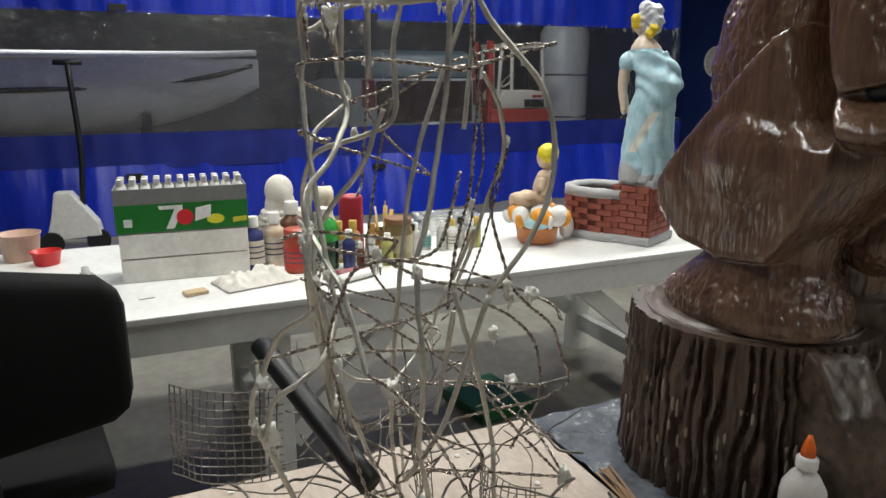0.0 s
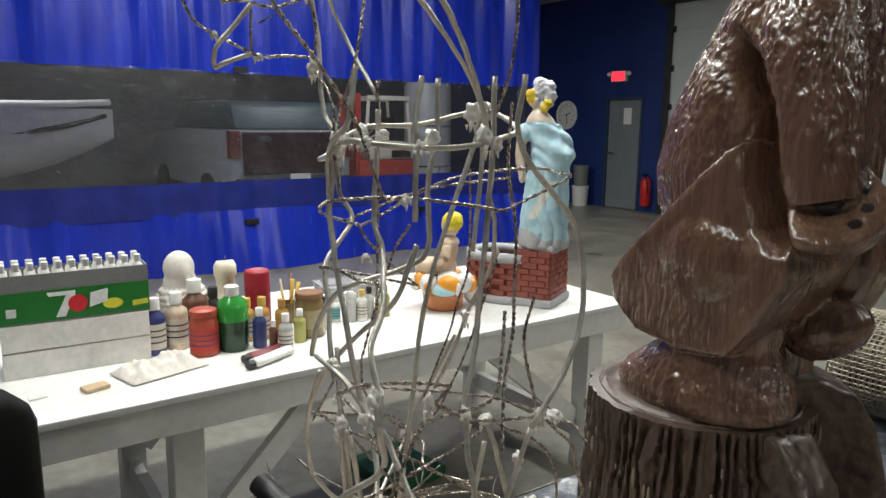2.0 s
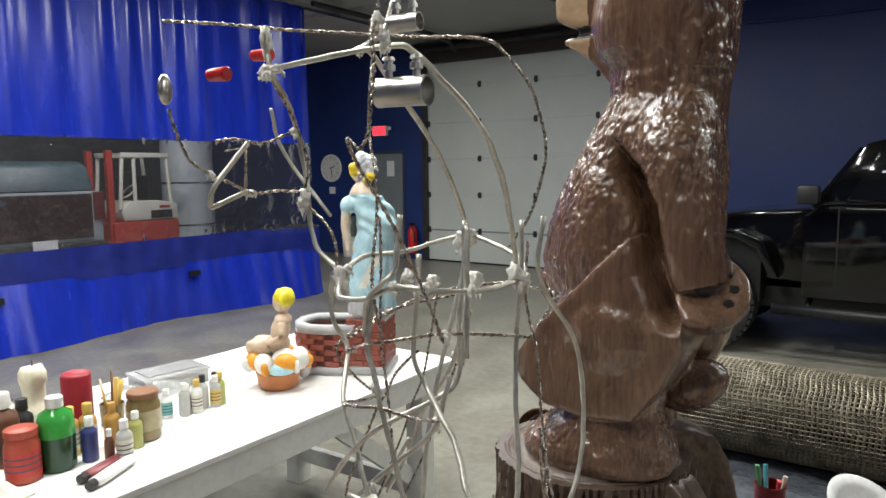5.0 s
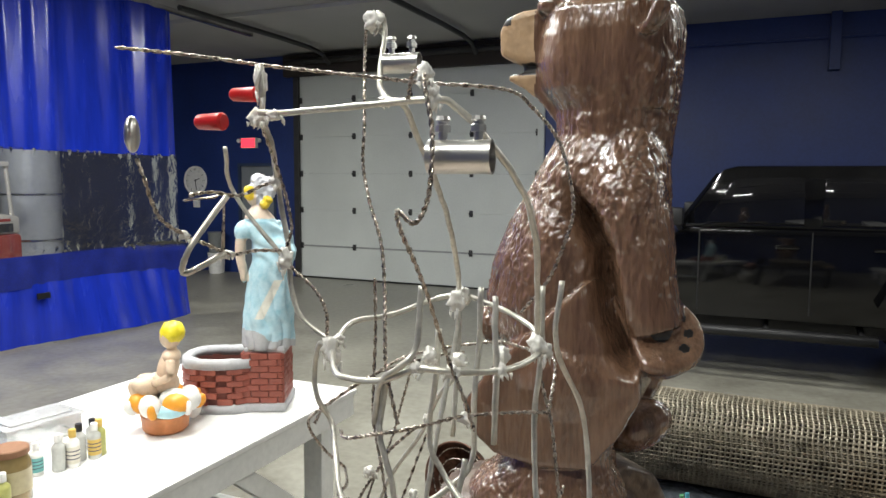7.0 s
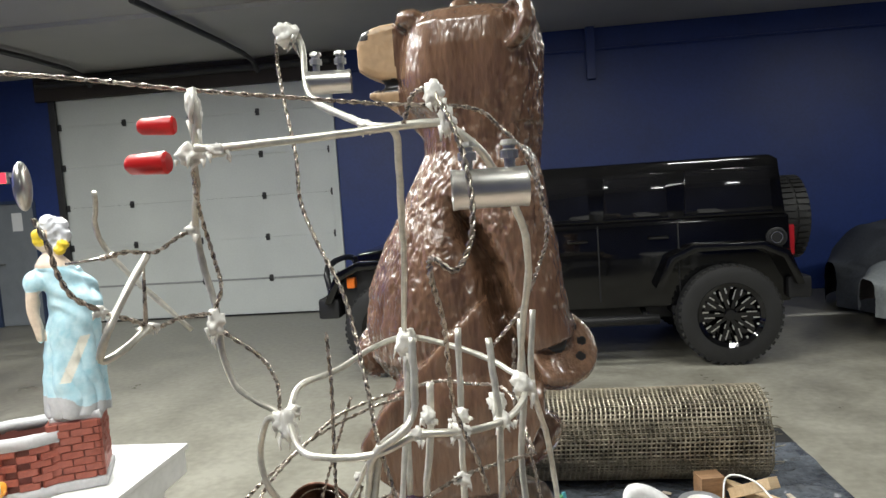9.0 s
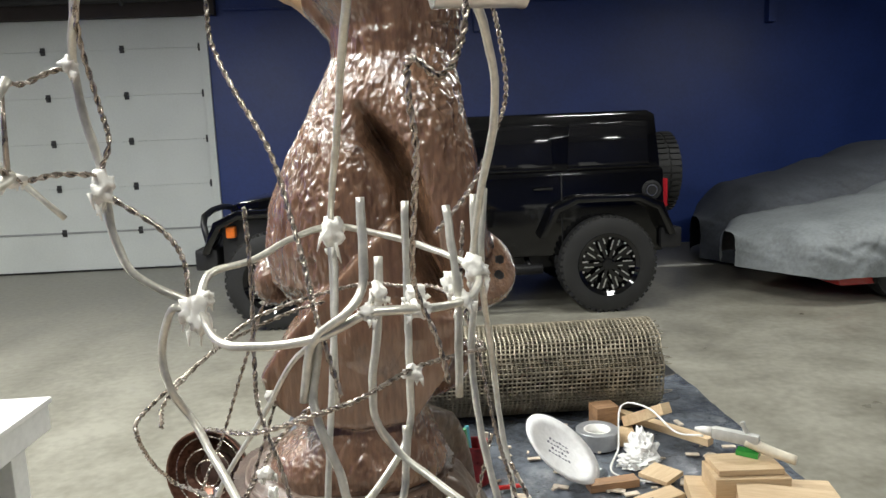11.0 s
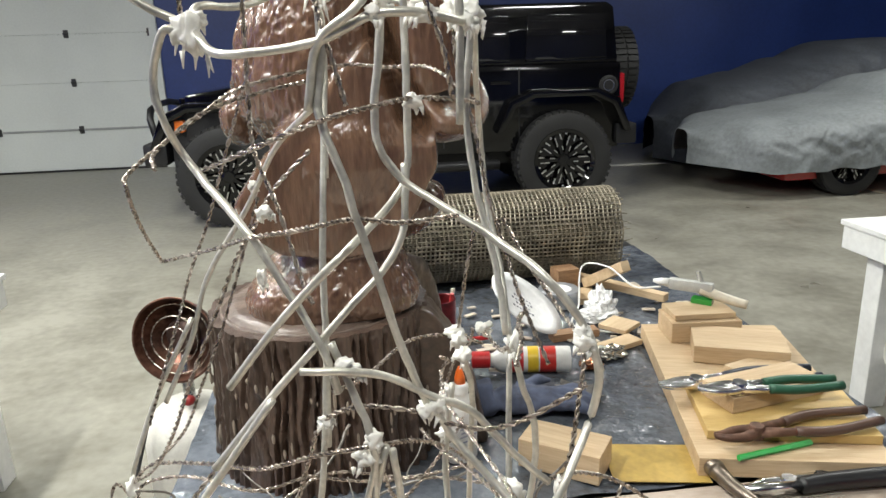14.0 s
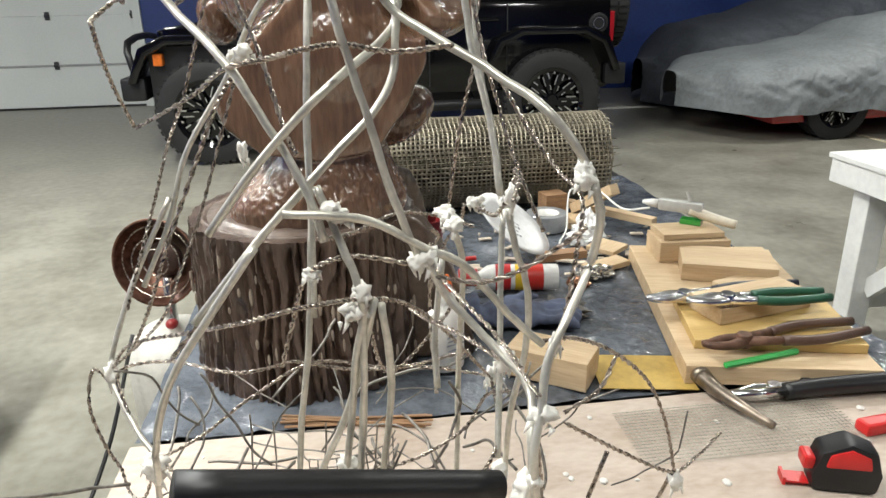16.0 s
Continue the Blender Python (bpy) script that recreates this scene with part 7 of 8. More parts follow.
def wall_items():
    t = thing("wall_clock", pose(-10.7, WALL_Y - 0.03, 1.64), "round white wall clock with a pale rim", "clock")
    bm = bmesh.new()
    lathe(bm, [(0.25, 0), (0.265, 0.01), (0.265, 0.035), (0.24, 0.045), (0.235, 0.03)], 40, pose(0, 0.03, 0, 90, 0, 0))
    part("rim", bm, P_WHITE, t, smooth=True, auto=40)
    bm = bmesh.new()
    lathe(bm, [(0.235, 0.012), (0.235, 0.016)], 40, pose(0, 0.02, 0, 90, 0, 0))
    f = part("dial", bm, plain("dial_white", (0.62, 0.63, 0.63)), t)
    for k in range(12):
        bm = bmesh.new()
        box(bm, -0.012, -0.002, 0.17, 0.012, 0.0, 0.215)
        part("hour_mark", bm, P_BLACKCAP, f, m=pose(0, 0.002, 0, 0, 30 * k, 0))
    for a, l in ((70, 0.11), (170, 0.17)):
        bm = bmesh.new()
        box(bm, -0.008, -0.004, -0.02, 0.008, -0.001, l)
        part("clock_hand", bm, P_BLACKCAP, f, m=pose(0, -0.001, 0, 0, a, 0))
    t = thing("exit_sign", pose(-9.45, WALL_Y, 2.3), "red illuminated exit sign", "exit sign")
    bm = bmesh.new()
    box(bm, -0.16, -0.07, -0.09, 0.16, -0.002, 0.09, bevel=0.008)
    part("housing", bm, P_WHITE, t)
    bm = bmesh.new()
    box(bm, -0.145, -0.075, -0.078, 0.145, -0.071, 0.078)
    part("lit_face", bm, glow_mat("exit_red", (1.0, 0.04, 0.07), 1.6), t, "glowing red sign face")
    for x in (-0.22, 0.22):
        bm = bmesh.new()
        ball(bm, (x, -0.05, 0.04), (0.04, 0.04, 0.04), 12)
        tube(bm, [(x * 0.7, -0.04, 0.02), (x, -0.04, 0.04)], 0.012, 6, 1)
        part("emergency_lamp", bm, P_WHITE, t, smooth=True)
    t = thing("fire_extinguisher", pose(-8.7, WALL_Y - 0.1, 0.12), "red fire extinguisher hung beside the door", "fire extinguisher")
    bm = bmesh.new()
    lathe(bm, [(0.07, 0), (0.085, 0.02), (0.085, 0.4), (0.06, 0.46), (0.025, 0.49)], 18)
    part("cylinder", bm, M_RED, t, smooth=True, auto=50)
    bm = bmesh.new()
    lathe(bm, [(0.022, 0.485), (0.022, 0.52)], 10)
    box(bm, -0.02, -0.12, 0.52, 0.02, 0.03, 0.54)
    tube(bm, [(0, -0.05, 0.51), (0.08, -0.08, 0.4), (0.1, -0.06, 0.2)], 0.012, 8)
    part("valve", bm, M_BLACK, t)
    t = thing("stacked_buckets", pose(-10.05, WALL_Y - 0.25, 0), "white plastic bucket with a grey bucket on top", "bucket")
    for z, r, c in ((0.0, 0.15, P_WHITE), (0.37, 0.14, plain("grey_bucket", (0.2, 0.21, 0.2)))):
        bm = bmesh.new()
        lathe(bm, [(r * 0.85, z), (r * 0.87, z + 0.01), (r, z + 0.34), (r * 1.05, z + 0.345), (r * 1.05, z + 0.365)], 24)
        part("bucket", bm, c, t, smooth=True, auto=40)
    bm = bmesh.new()
    box(bm, -10.75, WALL_Y - 0.04, 1.15, -10.62, WALL_Y - 0.001, 1.28, bevel=0.006)
    tagged(part("thermostat", bm, P_WHITE), "small white wall control box", "control box")
    bm = bmesh.new()
    tube(bm, [(-3.9, WALL_Y - 0.04, 3.45), (8.0, WALL_Y - 0.04, 3.45)], 0.018, 8, 1)
    tagged(part("conduit", bm, M_WALL), "thin blue painted conduit along the wall", "conduit", kind="structure")
    for x in (-0.5, 3.6):
        bm = bmesh.new()
        box(bm, x - 0.06, WALL_Y - 0.12, 3.05, x + 0.06, WALL_Y - 0.001, CEIL, bevel=0.004)
        tagged(part("roof_bracket", bm, M_WALL), "blue painted roof bracket on the wall", "bracket", kind="structure")
    for y in (-4, -1, 2, 5):
        bm = bmesh.new()
        box(bm, FAR_X + 0.1, y - 0.025, CEIL - 0.05, EAST_X - 0.1, y + 0.025, CEIL - 0.002)
        tagged(part("ceiling_seam", bm, M_CEIL), "narrow ceiling batten", "batten", kind="structure")
    bm = bmesh.new()
    for x in (-7.6, -5.1):
        tube(bm, [(x, 7.4, 3.5), (x, 6.9, 3.66), (x, 4.2, 3.66)], 0.035, 8, 3)
    tagged(part("door_track", bm, M_STEEL_DK), "dark steel overhead door tracks under the ceiling", "track", kind="structure")


wall_items()


# ---- round the platform: chair, heater, mesh roll ----
def office_chair():
    t = thing("office_chair", pose(-2.5, -2.28, 0, 0, 0, 8), "black upholstered office chair with rounded back", "chair")
    bm = bmesh.new()
    box(bm, -0.05, -0.24, 0.61, 0.055, 0.3, 1.02, bevel=0.05)
    bmesh.ops.subdivide_edges(bm, edges=bm.edges[:], cuts=1, use_grid_fill=True)
    for v in bm.verts:
        k = abs((v.co.y - 0.01) / 0.25)
        if k > 0.6:
            v.co.z = 0.8 + (v.co.z - 0.8) * (1 - 0.9 * (k - 0.6) ** 1.6)
    for v in bm.verts:
        v.co.x += 0.25 * (v.co.y - 0.01) ** 2
    part("backrest", bm, M_FOAM, t, smooth=True)
    bm = bmesh.new()
    box(bm, -0.46, -0.25, 0.44, 0.0, 0.25, 0.52, bevel=0.035)
    part("seat", bm, M_FOAM, t, smooth=True)
    bm = bmesh.new()
    tube(bm, [(0.0, 0, 0.8), (0.05, 0, 0.6), (-0.05, 0, 0.42), (-0.22, 0, 0.41)], 0.022, 10)
    part("back_support", bm, M_BLACK, t, smooth=True)
    bm = bmesh.new()
    tube(bm, [(-0.22, 0, 0.09), (-0.22, 0, 0.44)], 0.03, 12, 1)
    part("gas_lift", bm, M_BLACK, t)
    for k in range(5):
        a = k * 2 * math.pi / 5
        e = Vector((-0.22 + 0.27 * math.cos(a), 0.27 * math.sin(a), 0.075))
        bm = bmesh.new()
        tube(bm, [(-0.22, 0, 0.11), e], (0.026, 0.017), 8, 1)
        leg = part("leg", bm, M_BLACK, t)
        bm = bmesh.new()
        lathe(bm, [(0.008, -0.02), (0.028, -0.02), (0.028, 0.02), (0.008, 0.02)], 14, pose(e.x, e.y, 0.03, 90, 0, math.degrees(a)))
        part("castor", bm, M_BLACK, leg)


def heater():
    t = thing("propane_heater", pose(-2.225, -0.14, 0), "white propane cylinder with a round copper heater dish", "heater")
    bm = bmesh.new()
    lathe(bm, [(0.1, 0.0), (0.11, 0.03), (0.14, 0.05), (0.15, 0.09), (0.15, 0.3), (0.135, 0.36), (0.09, 0.4), (0.03, 0.415)], 32)
    part("cylinder", bm, plain("tank_white", (0.68, 0.66, 0.6), 0.5), t, "scuffed white gas cylinder", smooth=True, auto=50)
    bm = bmesh.new()
    ball(bm, (0.012, -0.06, 0.437), (0.019, 0.019, 0.016), 14)
    part("valve_knob", bm, plain("dark_red_knob", (0.3, 0.02, 0.02)), t, "dark red valve knob", smooth=True)
    bm = bmesh.new()
    tube(bm, [(0, 0, 0.41), (0, 0, 0.5), (0, 0.02, 0.56)], 0.018, 10)
    tube(bm, [(0, 0, 0.43), (0.012, -0.05, 0.437)], 0.011, 8, 1)
    part("burner_stem", bm, M_CHROME, t, smooth=True)
    m = pose(0.0, 0.02, 0.62, 82, 0, -14)
    bm = bmesh.new()
    lathe(bm, [(0.128, 0.06), (0.134, 0.062), (0.134, 0.056), (0.115, 0.01), (0.07, -0.03), (0.03, -0.045), (0.028, -0.04), (0.068, -0.024), (0.11, 0.014), (0.128, 0.06)], 40, m, cap=False)
    part("reflector_dish", bm, mat("burnt_copper", (0.2, 0.1, 0.07), 0.35, 0.8, var=0.35, scale=14), t, "scorched copper reflector", smooth=True)
    bm = bmesh.new()
    lathe(bm, [(0.02, -0.04), (0.05, -0.02), (0.055, 0.0), (0.045, 0.015), (0.01, 0.02)], 24, m)
    part("burner_head", bm, mat("burnt_steel", (0.1, 0.06, 0.05), 0.5, 0.6, var=0.3), t, smooth=True)
    for r in (0.04, 0.075, 0.11):
        bm = bmesh.new()
        tube(bm, [m @ Vector((r * math.cos(a), r * math.sin(a), 0.045 + 0.01 * (r < 0.1))) for a in [2 * math.pi * k / 24 for k in range(25)]], 0.0022, 6, 1)
        part("guard_ring", bm, M_WIRE, t)
    bm = bmesh.new()
    tube(bm, [(-0.1, -0.08, 0.42), (-0.16, -0.3, 0.15), (-0.25, -0.5, 0.012), (-0.5, -0.55, 0.01), (-0.8, -0.45, 0.01)], 0.006, 6, 8)
    part("gas_hose", bm, M_BLACK, t, smooth=True)


def mesh_roll():
    t = thing("wire_mesh_roll", pose(-1.35, -0.04, PLAT + 0.147), "large roll of tan expanded wire mesh lying on the platform", "mesh roll")
    m_out = mat("tan_mesh_metal", (0.29, 0.255, 0.19), 0.42, 0.35, var=0.3, scale=20, fine=200, bump=0.2)
    # same mesh in a darker colour: shade inside the roll, painted in
    m_shade = mat("shaded_mesh_metal", (0.075, 0.062, 0.046), 0.6, 0.2, var=0.3)
    length, n = 1.02, 46
    for r, mt, ph in ((0.142, m_out, 0.0), (0.128, m_out, 0.5), (0.112, m_shade, 0.2)):
        bm = bmesh.new()
        na, nx = 62, 72
        wob = lambda x, a: r * (1 + 0.012 * math.sin(a * 3 + x * 4) + 0.01 * noise.noise(Vector((x * 3, math.cos(a) * 2, math.sin(a) * 2 + r * 40))))
        for i in range(nx + 1):
            x = -length / 2 + length * (i + ph * 0.5) / nx
            tube(bm, [(x + 0.002 * math.sin(a * 9), wob(x, a) * math.cos(a), wob(x, a) * math.sin(a)) for a in [2 * math.pi * k / 40 for k in range(41)]], 0.0024, 5, 1)
        for k in range(na):
            a = 2 * math.pi * (k + ph) / na
            tube(bm, [(x, wob(x, a) * math.cos(a), wob(x, a) * math.sin(a)) for x in [-length / 2 + length * q / 16 for q in range(17)]], 0.0024, 5, 1)
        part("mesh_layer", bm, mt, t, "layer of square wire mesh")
    # plain sleeve added in that dark colour, for the shade between inner turns
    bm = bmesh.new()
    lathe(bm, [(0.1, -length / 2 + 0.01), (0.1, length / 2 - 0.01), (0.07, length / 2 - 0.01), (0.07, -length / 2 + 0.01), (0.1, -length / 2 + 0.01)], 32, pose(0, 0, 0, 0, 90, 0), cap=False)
    part("shade_core", bm, m_shade, t, "solid core coloured dark as the shade inside the roll", smooth=True)
    bm = bmesh.new()
    for k in range(40):
        a = random.uniform(0, 6.28)
        p = Vector((length / 2, 0.13 * math.cos(a), 0.13 * math.sin(a)))
        tube(bm, [p, p + Vector((random.uniform(0.01, 0.04), random.uniform(-0.01, 0.01), random.uniform(-0.01, 0.01)))], 0.0014, 4, 1)
    tagged(part("frayed_edge", bm, m_out, t), kind="stuff")


office_chair(), heater(), mesh_roll()


# ---- clutter on the platform ----
def board(x, y, z, sx, sy, sz, a, material=None, label="sawn pale pine offcut on the pile", tilt=0):
    bm = bmesh.new()
    box(bm, -sx / 2, -sy / 2, 0, sx / 2, sy / 2, sz, bevel=0.0015)
    return tagged(part("wood_block", bm, material or M_WOOD, m=pose(x, y, z, tilt, 0, a)), label, "wood block", "wood offcuts on the platform")


P = PLAT + 0.004
board(-0.86, -0.95, P, 0.33, 0.62, 0.036, -13, label="wide pine board under the pile of offcuts")
board(-0.88, -1.1, P + 0.037, 0.3, 0.2, 0.018, -14, mat("yellow_pine", (0.6, 0.42, 0.16), 0.5, second=(0.5, 0.33, 0.12), stretch=(1, 6, 6)), "thin yellowish pine board on the pile")
board(-0.88, -1.05, P + 0.056, 0.22, 0.09, 0.032, 12)
board(-0.81, -0.83, P + 0.037, 0.2, 0.13, 0.04, -22, label="short pine block with rough sawn end")
board(-0.82, -0.93, P + 0.037, 0.12, 0.07, 0.02, 18)
board(-0.84, -0.7, P + 0.037, 0.17, 0.1, 0.05, -5, label="short squared pine block topping the pile")
board(-0.84, -0.69, P + 0.088, 0.15, 0.09, 0.014, -3, label="pale thin pine strip on the block")
board(-1.31, -1.14, P, 0.15, 0.08, 0.055, -35, label="square pine block beside the wire figure")
board(-1.04, -0.22, P, 0.07, 0.06, 0.075, 10, M_WOOD_DK, "brown bark-faced wood block")
board(-0.98, -0.25, P + 0.03, 0.03, 0.03, 0.2, 20, label="narrow pine stick leaning on the pile", tilt=60)
board(-0.9, -0.3, P + 0.02, 0.32, 0.03, 0.022, -52, label="long narrow pine stick lying across scraps")
board(-1.0, -0.31, P, 0.05, 0.1, 0.02, -10)
board(-1.12, -0.58, P, 0.13, 0.035, 0.02, 8, M_WOOD_DK, "brown split wood sliver")
board(-1.03, -0.66, P, 0.12, 0.05, 0.014, 24)
board(-0.99, -0.56, P + 0.01, 0.08, 0.08, 0.012, 40)
for k in range(7):
    board(-1.66 + random.uniform(-0.02, 0.02), -1.235 + random.uniform(-0.012, 0.012), PLAT + 0.002 + 0.001 * k, 0.24, 0.005, 0.003, random.uniform(-16, -2), M_WOOD_DK, "thin brown wood splinter on the plywood")
bm = bmesh.new()
box(bm, -0.085, -0.06, 0, 0.085, 0.06, 0.0015)
tagged(part("sandpaper_sheet", bm, mat("amber_sheet", (0.5, 0.34, 0.09), 0.35, var=0.15, scale=10), m=pose(-1.15, -1.165, P + 0.001, 0, 2, -8)), "flat amber yellow sandpaper sheet", "sandpaper")


def glue_bottle():
    t = thing("glue_bottle", pose(-1.492, -1.085, P, 0, 0, 25), "white school glue bottle with an orange tip", "glue bottle")
    bm = bmesh.new()
    lathe(bm, [(0.028, 0), (0.032, 0.004), (0.033, 0.09), (0.031, 0.105), (0.02, 0.125), (0.0135, 0.132), (0.0135, 0.14)], 24, Matrix.Diagonal((1, 0.72, 1, 1)))
    b = part("body", bm, P_WHITE, t, smooth=True, auto=50)
    bm = bmesh.new()
    for z, w in ((0.045, 0.03), (0.056, 0.036), (0.064, 0.03), (0.072, 0.034)):
        box(bm, -w / 2, -0.0248, z, w / 2, -0.024, z + 0.003)
    part("print_bars", bm, plain("pale_print", (0.35, 0.37, 0.42)), b)
    bm = bmesh.new()
    lathe(bm, [(0.0155, 0.136), (0.0155, 0.15), (0.013, 0.153), (0.01, 0.155)], 18)
    part("collar", bm, P_WHITE, t, smooth=True, auto=40)
    bm = bmesh.new()
    lathe(bm, [(0.0105, 0.154), (0.0095, 0.166), (0.006, 0.178), (0.003, 0.186)], 16)
    part("twist_tip", bm, M_ORANGE, t, "orange twist tip", smooth=True)


def lying_bottle():
    t = thing("adhesive_bottle", pose(-1.385, -0.735, P + 0.03, 0, 90, -9), "white adhesive bottle with red and yellow label, lying down", "glue bottle")
    bm = bmesh.new()
    lathe(bm, [(0.012, 0.0), (0.016, 0.02), (0.027, 0.035), (0.03, 0.05), (0.03, 0.195), (0.028, 0.2)], 24)
    part("body", bm, P_WHITE, t, smooth=True, auto=50)
    for z0, z1, c in ((0.055, 0.09, (0.5, 0.02, 0.02)), (0.1, 0.125, (0.75, 0.5, 0.03)), (0.128, 0.165, (0.55, 0.03, 0.02))):
        bm = bmesh.new()
        lathe(bm, [(0.0306, z0), (0.0306, z1)], 24, cap=False)
        part("label_band", bm, plain("label_colour", c), t, smooth=True)
    bm = bmesh.new()
    lathe(bm, [(0.018, -0.03), (0.02, -0.028), (0.02, 0.012), (0.016, 0.014)], 18)
    part("red_cap", bm, M_RED, t, "red screw cap", smooth=True, auto=40)


def paint_tin():
    t = thing("pencil_tin", pose(-1.455, -0.5, P), "red printed tin can holding pencils and markers", "tin can")
    bm = bmesh.new()
    lathe(bm, [(0.036, 0), (0.037, 0.003), (0.036, 0.006), (0.036, 0.1), (0.0375, 0.103), (0.036, 0.106), (0.034, 0.104), (0.034, 0.01), (0.002, 0.01)], 28)
    part("can", bm, mat("red_tin", (0.22, 0.02, 0.025), 0.3, 0.2, var=0.3, scale=40), t, smooth=True, auto=40)
    for k, c in enumerate(((0.7, 0.66, 0.55), (0.1, 0.4, 0.5), (0.1, 0.35, 0.15), (0.65, 0.05, 0.05))):
        a = k * 1.7 + 0.4
        bm = bmesh.new()
        tube(bm, [(0.012 * math.cos(a), 0.012 * math.sin(a), 0.012), (0.035 * math.cos(a), 0.035 * math.sin(a), 0.125 + 0.014 * (k % 3))], 0.0055, 8, 1)
        part("pencil", bm, plain("pencil_paint", c), t)


def paper_plate():
    t = thing("paper_plate", pose(-1.235, -0.52, P + 0.08, 16, 34, 0), "white foam plate with handwriting, leaning on scraps", "plate")
    bm = bmesh.new()
    lathe(bm, [(0.001, -0.012), (0.075, -0.012), (0.085, -0.004), (0.112, 0.004), (0.114, 0.007), (0.084, 0.0), (0.074, -0.008), (0.001, -0.008)], 40, cap=False)
    part("plate", bm, plain("foam_white", (0.78, 0.78, 0.78), 0.5), t, smooth=True)
    bm = bmesh.new()
    for y, w in ((0.03, 0.06), (0.012, 0.075), (-0.006, 0.05), (-0.024, 0.07)):
        for k in range(int(w / 0.01)):
            box(bm, -w / 2 + k * 0.01, y, -0.0078, -w / 2 + k * 0.01 + 0.006, y + 0.0035 + 0.004 * (k % 3 == 0), -0.0072)
    part("writing_bars", bm, M_PRINT, t, "dark handwriting strokes")


def tape_roll():
    t = thing("tape_roll", pose(-1.09, -0.33, P), "thick roll of silver grey duct tape", "tape")
    bm = bmesh.new()
    lathe(bm, [(0.058, 0), (0.06, 0.002), (0.06, 0.046), (0.058, 0.048), (0.04, 0.048), (0.038, 0.046), (0.038, 0.002), (0.04, 0), (0.058, 0)], 40, cap=False)
    part("tape", bm, mat("silver_tape", (0.3, 0.31, 0.32), 0.35, 0.3), t, smooth=True, auto=40)
    bm = bmesh.new()
    lathe(bm, [(0.0375, 0.001), (0.0375, 0.047), (0.034, 0.047), (0.034, 0.001), (0.0375, 0.001)], 32, cap=False)
    part("card_core", bm, P_WHITE, t, smooth=True)
    bm = bmesh.new()
    lathe(bm, [(0.001, 0.02), (0.034, 0.02), (0.034, 0.024), (0.001, 0.024)], 32, cap=False)
    part("core_disc", bm, P_CLEARISH, t)


def glove():
    t = bmesh.new()
    ball(t, (0, 0, 0.022), (0.085, 0.055, 0.024), 24)
    for k in range(4):
        tube(t, [(0.06, -0.035 + 0.024 * k, 0.022), (0.1, -0.04 + 0.027 * k, 0.03), (0.14, -0.045 + 0.028 * k, 0.014)], (0.014, 0.011), 10)
    tube(t, [(-0.01, 0.05, 0.02), (0.03, 0.085, 0.025), (0.06, 0.1, 0.014)], (0.016, 0.011), 10)
    tube(t, [(-0.07, 0, 0.022), (-0.12, -0.01, 0.02)], (0.045, 0.05), 16, 1)
    t = remeshed(t, 0.005, 3)
    for v in t.verts:
        v.co.z *= 0.9 if v.co.z > 0 else 0.2
    lump(t, 0.01, 28, 3)
    for v in t.verts:
        v.co.z = max(v.co.z, 0.0)
    tagged(part("work_glove", t, mat("blue_grey_fabric", (0.1, 0.12, 0.19), 0.85, var=0.3, scale=25, second=(0.05, 0.055, 0.08)), smooth=True, m=pose(-1.33, -0.92, P, 0, 0, -12)), "crumpled blue-grey fabric work glove", "glove")


def pliers(x, y, z, a, grip, label, length=0.25, metal=None, spread=0.035):
    t = thing("pliers", pose(x, y, z, 0, 0, a), label, "pliers", "pliers on the wood pile")
    mt = metal or M_CHROME
    for s in (-1, 1):
        bm = bmesh.new()
        tube(bm, [(0.0, s * 0.004, 0.012), (-0.03, s * 0.012, 0.012), (-0.06, s * 0.007, 0.012), (-0.075, s * 0.002 + 0.008, 0.011)], (0.011, 0.005), 8)
        tube(bm, [(0, -s * 0.005, 0.012), (length * 0.25, -s * spread * 0.6, 0.012)], (0.01, 0.007), 8, 1)
        part("jaw", bm, mt, t, smooth=True)
        bm = bmesh.new()
        tube(bm, [(length * 0.2, -s * spread * 0.5, 0.012), (length * 0.4, -s * spread * 0.85, 0.012), (length * 0.72, -s * spread * 0.55, 0.012)], (0.0095, 0.0085), 10)
        part("grip", bm, grip, t, smooth=True)
    bm = bmesh.new()
    lathe(bm, [(0.012, 0), (0.014, 0.002), (0.014, 0.022), (0.012, 0.025)], 16)
    part("pivot", bm, mt, t, smooth=True, auto=40)


def hammer():
    t = thing("claw_hammer", pose(-1.06, -1.3, PLAT + 0.002, 0, 0, 4), "claw hammer with a black rubber grip", "hammer")
    bm = bmesh.new()
    tube(bm, [(0.0, 0.07, 0.02), (0.0, 0.03, 0.02), (0.01, -0.02, 0.02), (0.035, -0.075, 0.012)], (0.016, 0.006), 10)
    lathe(bm, [(0.014, 0), (0.017, 0.003), (0.017, 0.02), (0.012, 0.024)], 16, pose(0, 0.07, 0.02, -90, 0, 0))
    part("head", bm, mat("worn_steel", (0.3, 0.25, 0.2), 0.4, 0.9, var=0.25), t, "worn steel claw head", smooth=True)
    bm = bmesh.new()
    tube(bm, [(0.0, 0.01, 0.02), (0.12, 0.0, 0.018)], 0.009, 10, 1)
    h = part("shaft", bm, M_CHROME, t, smooth=True)
    bm = bmesh.new()
    tube(bm, [(0.11, 0.0, 0.018), (0.16, 0, 0.019), (0.26, -0.01, 0.02), (0.32, -0.015, 0.019)], (0.014, 0.017), 12)
    part("grip", bm, M_BLACK, h, "black rubber grip", smooth=True)


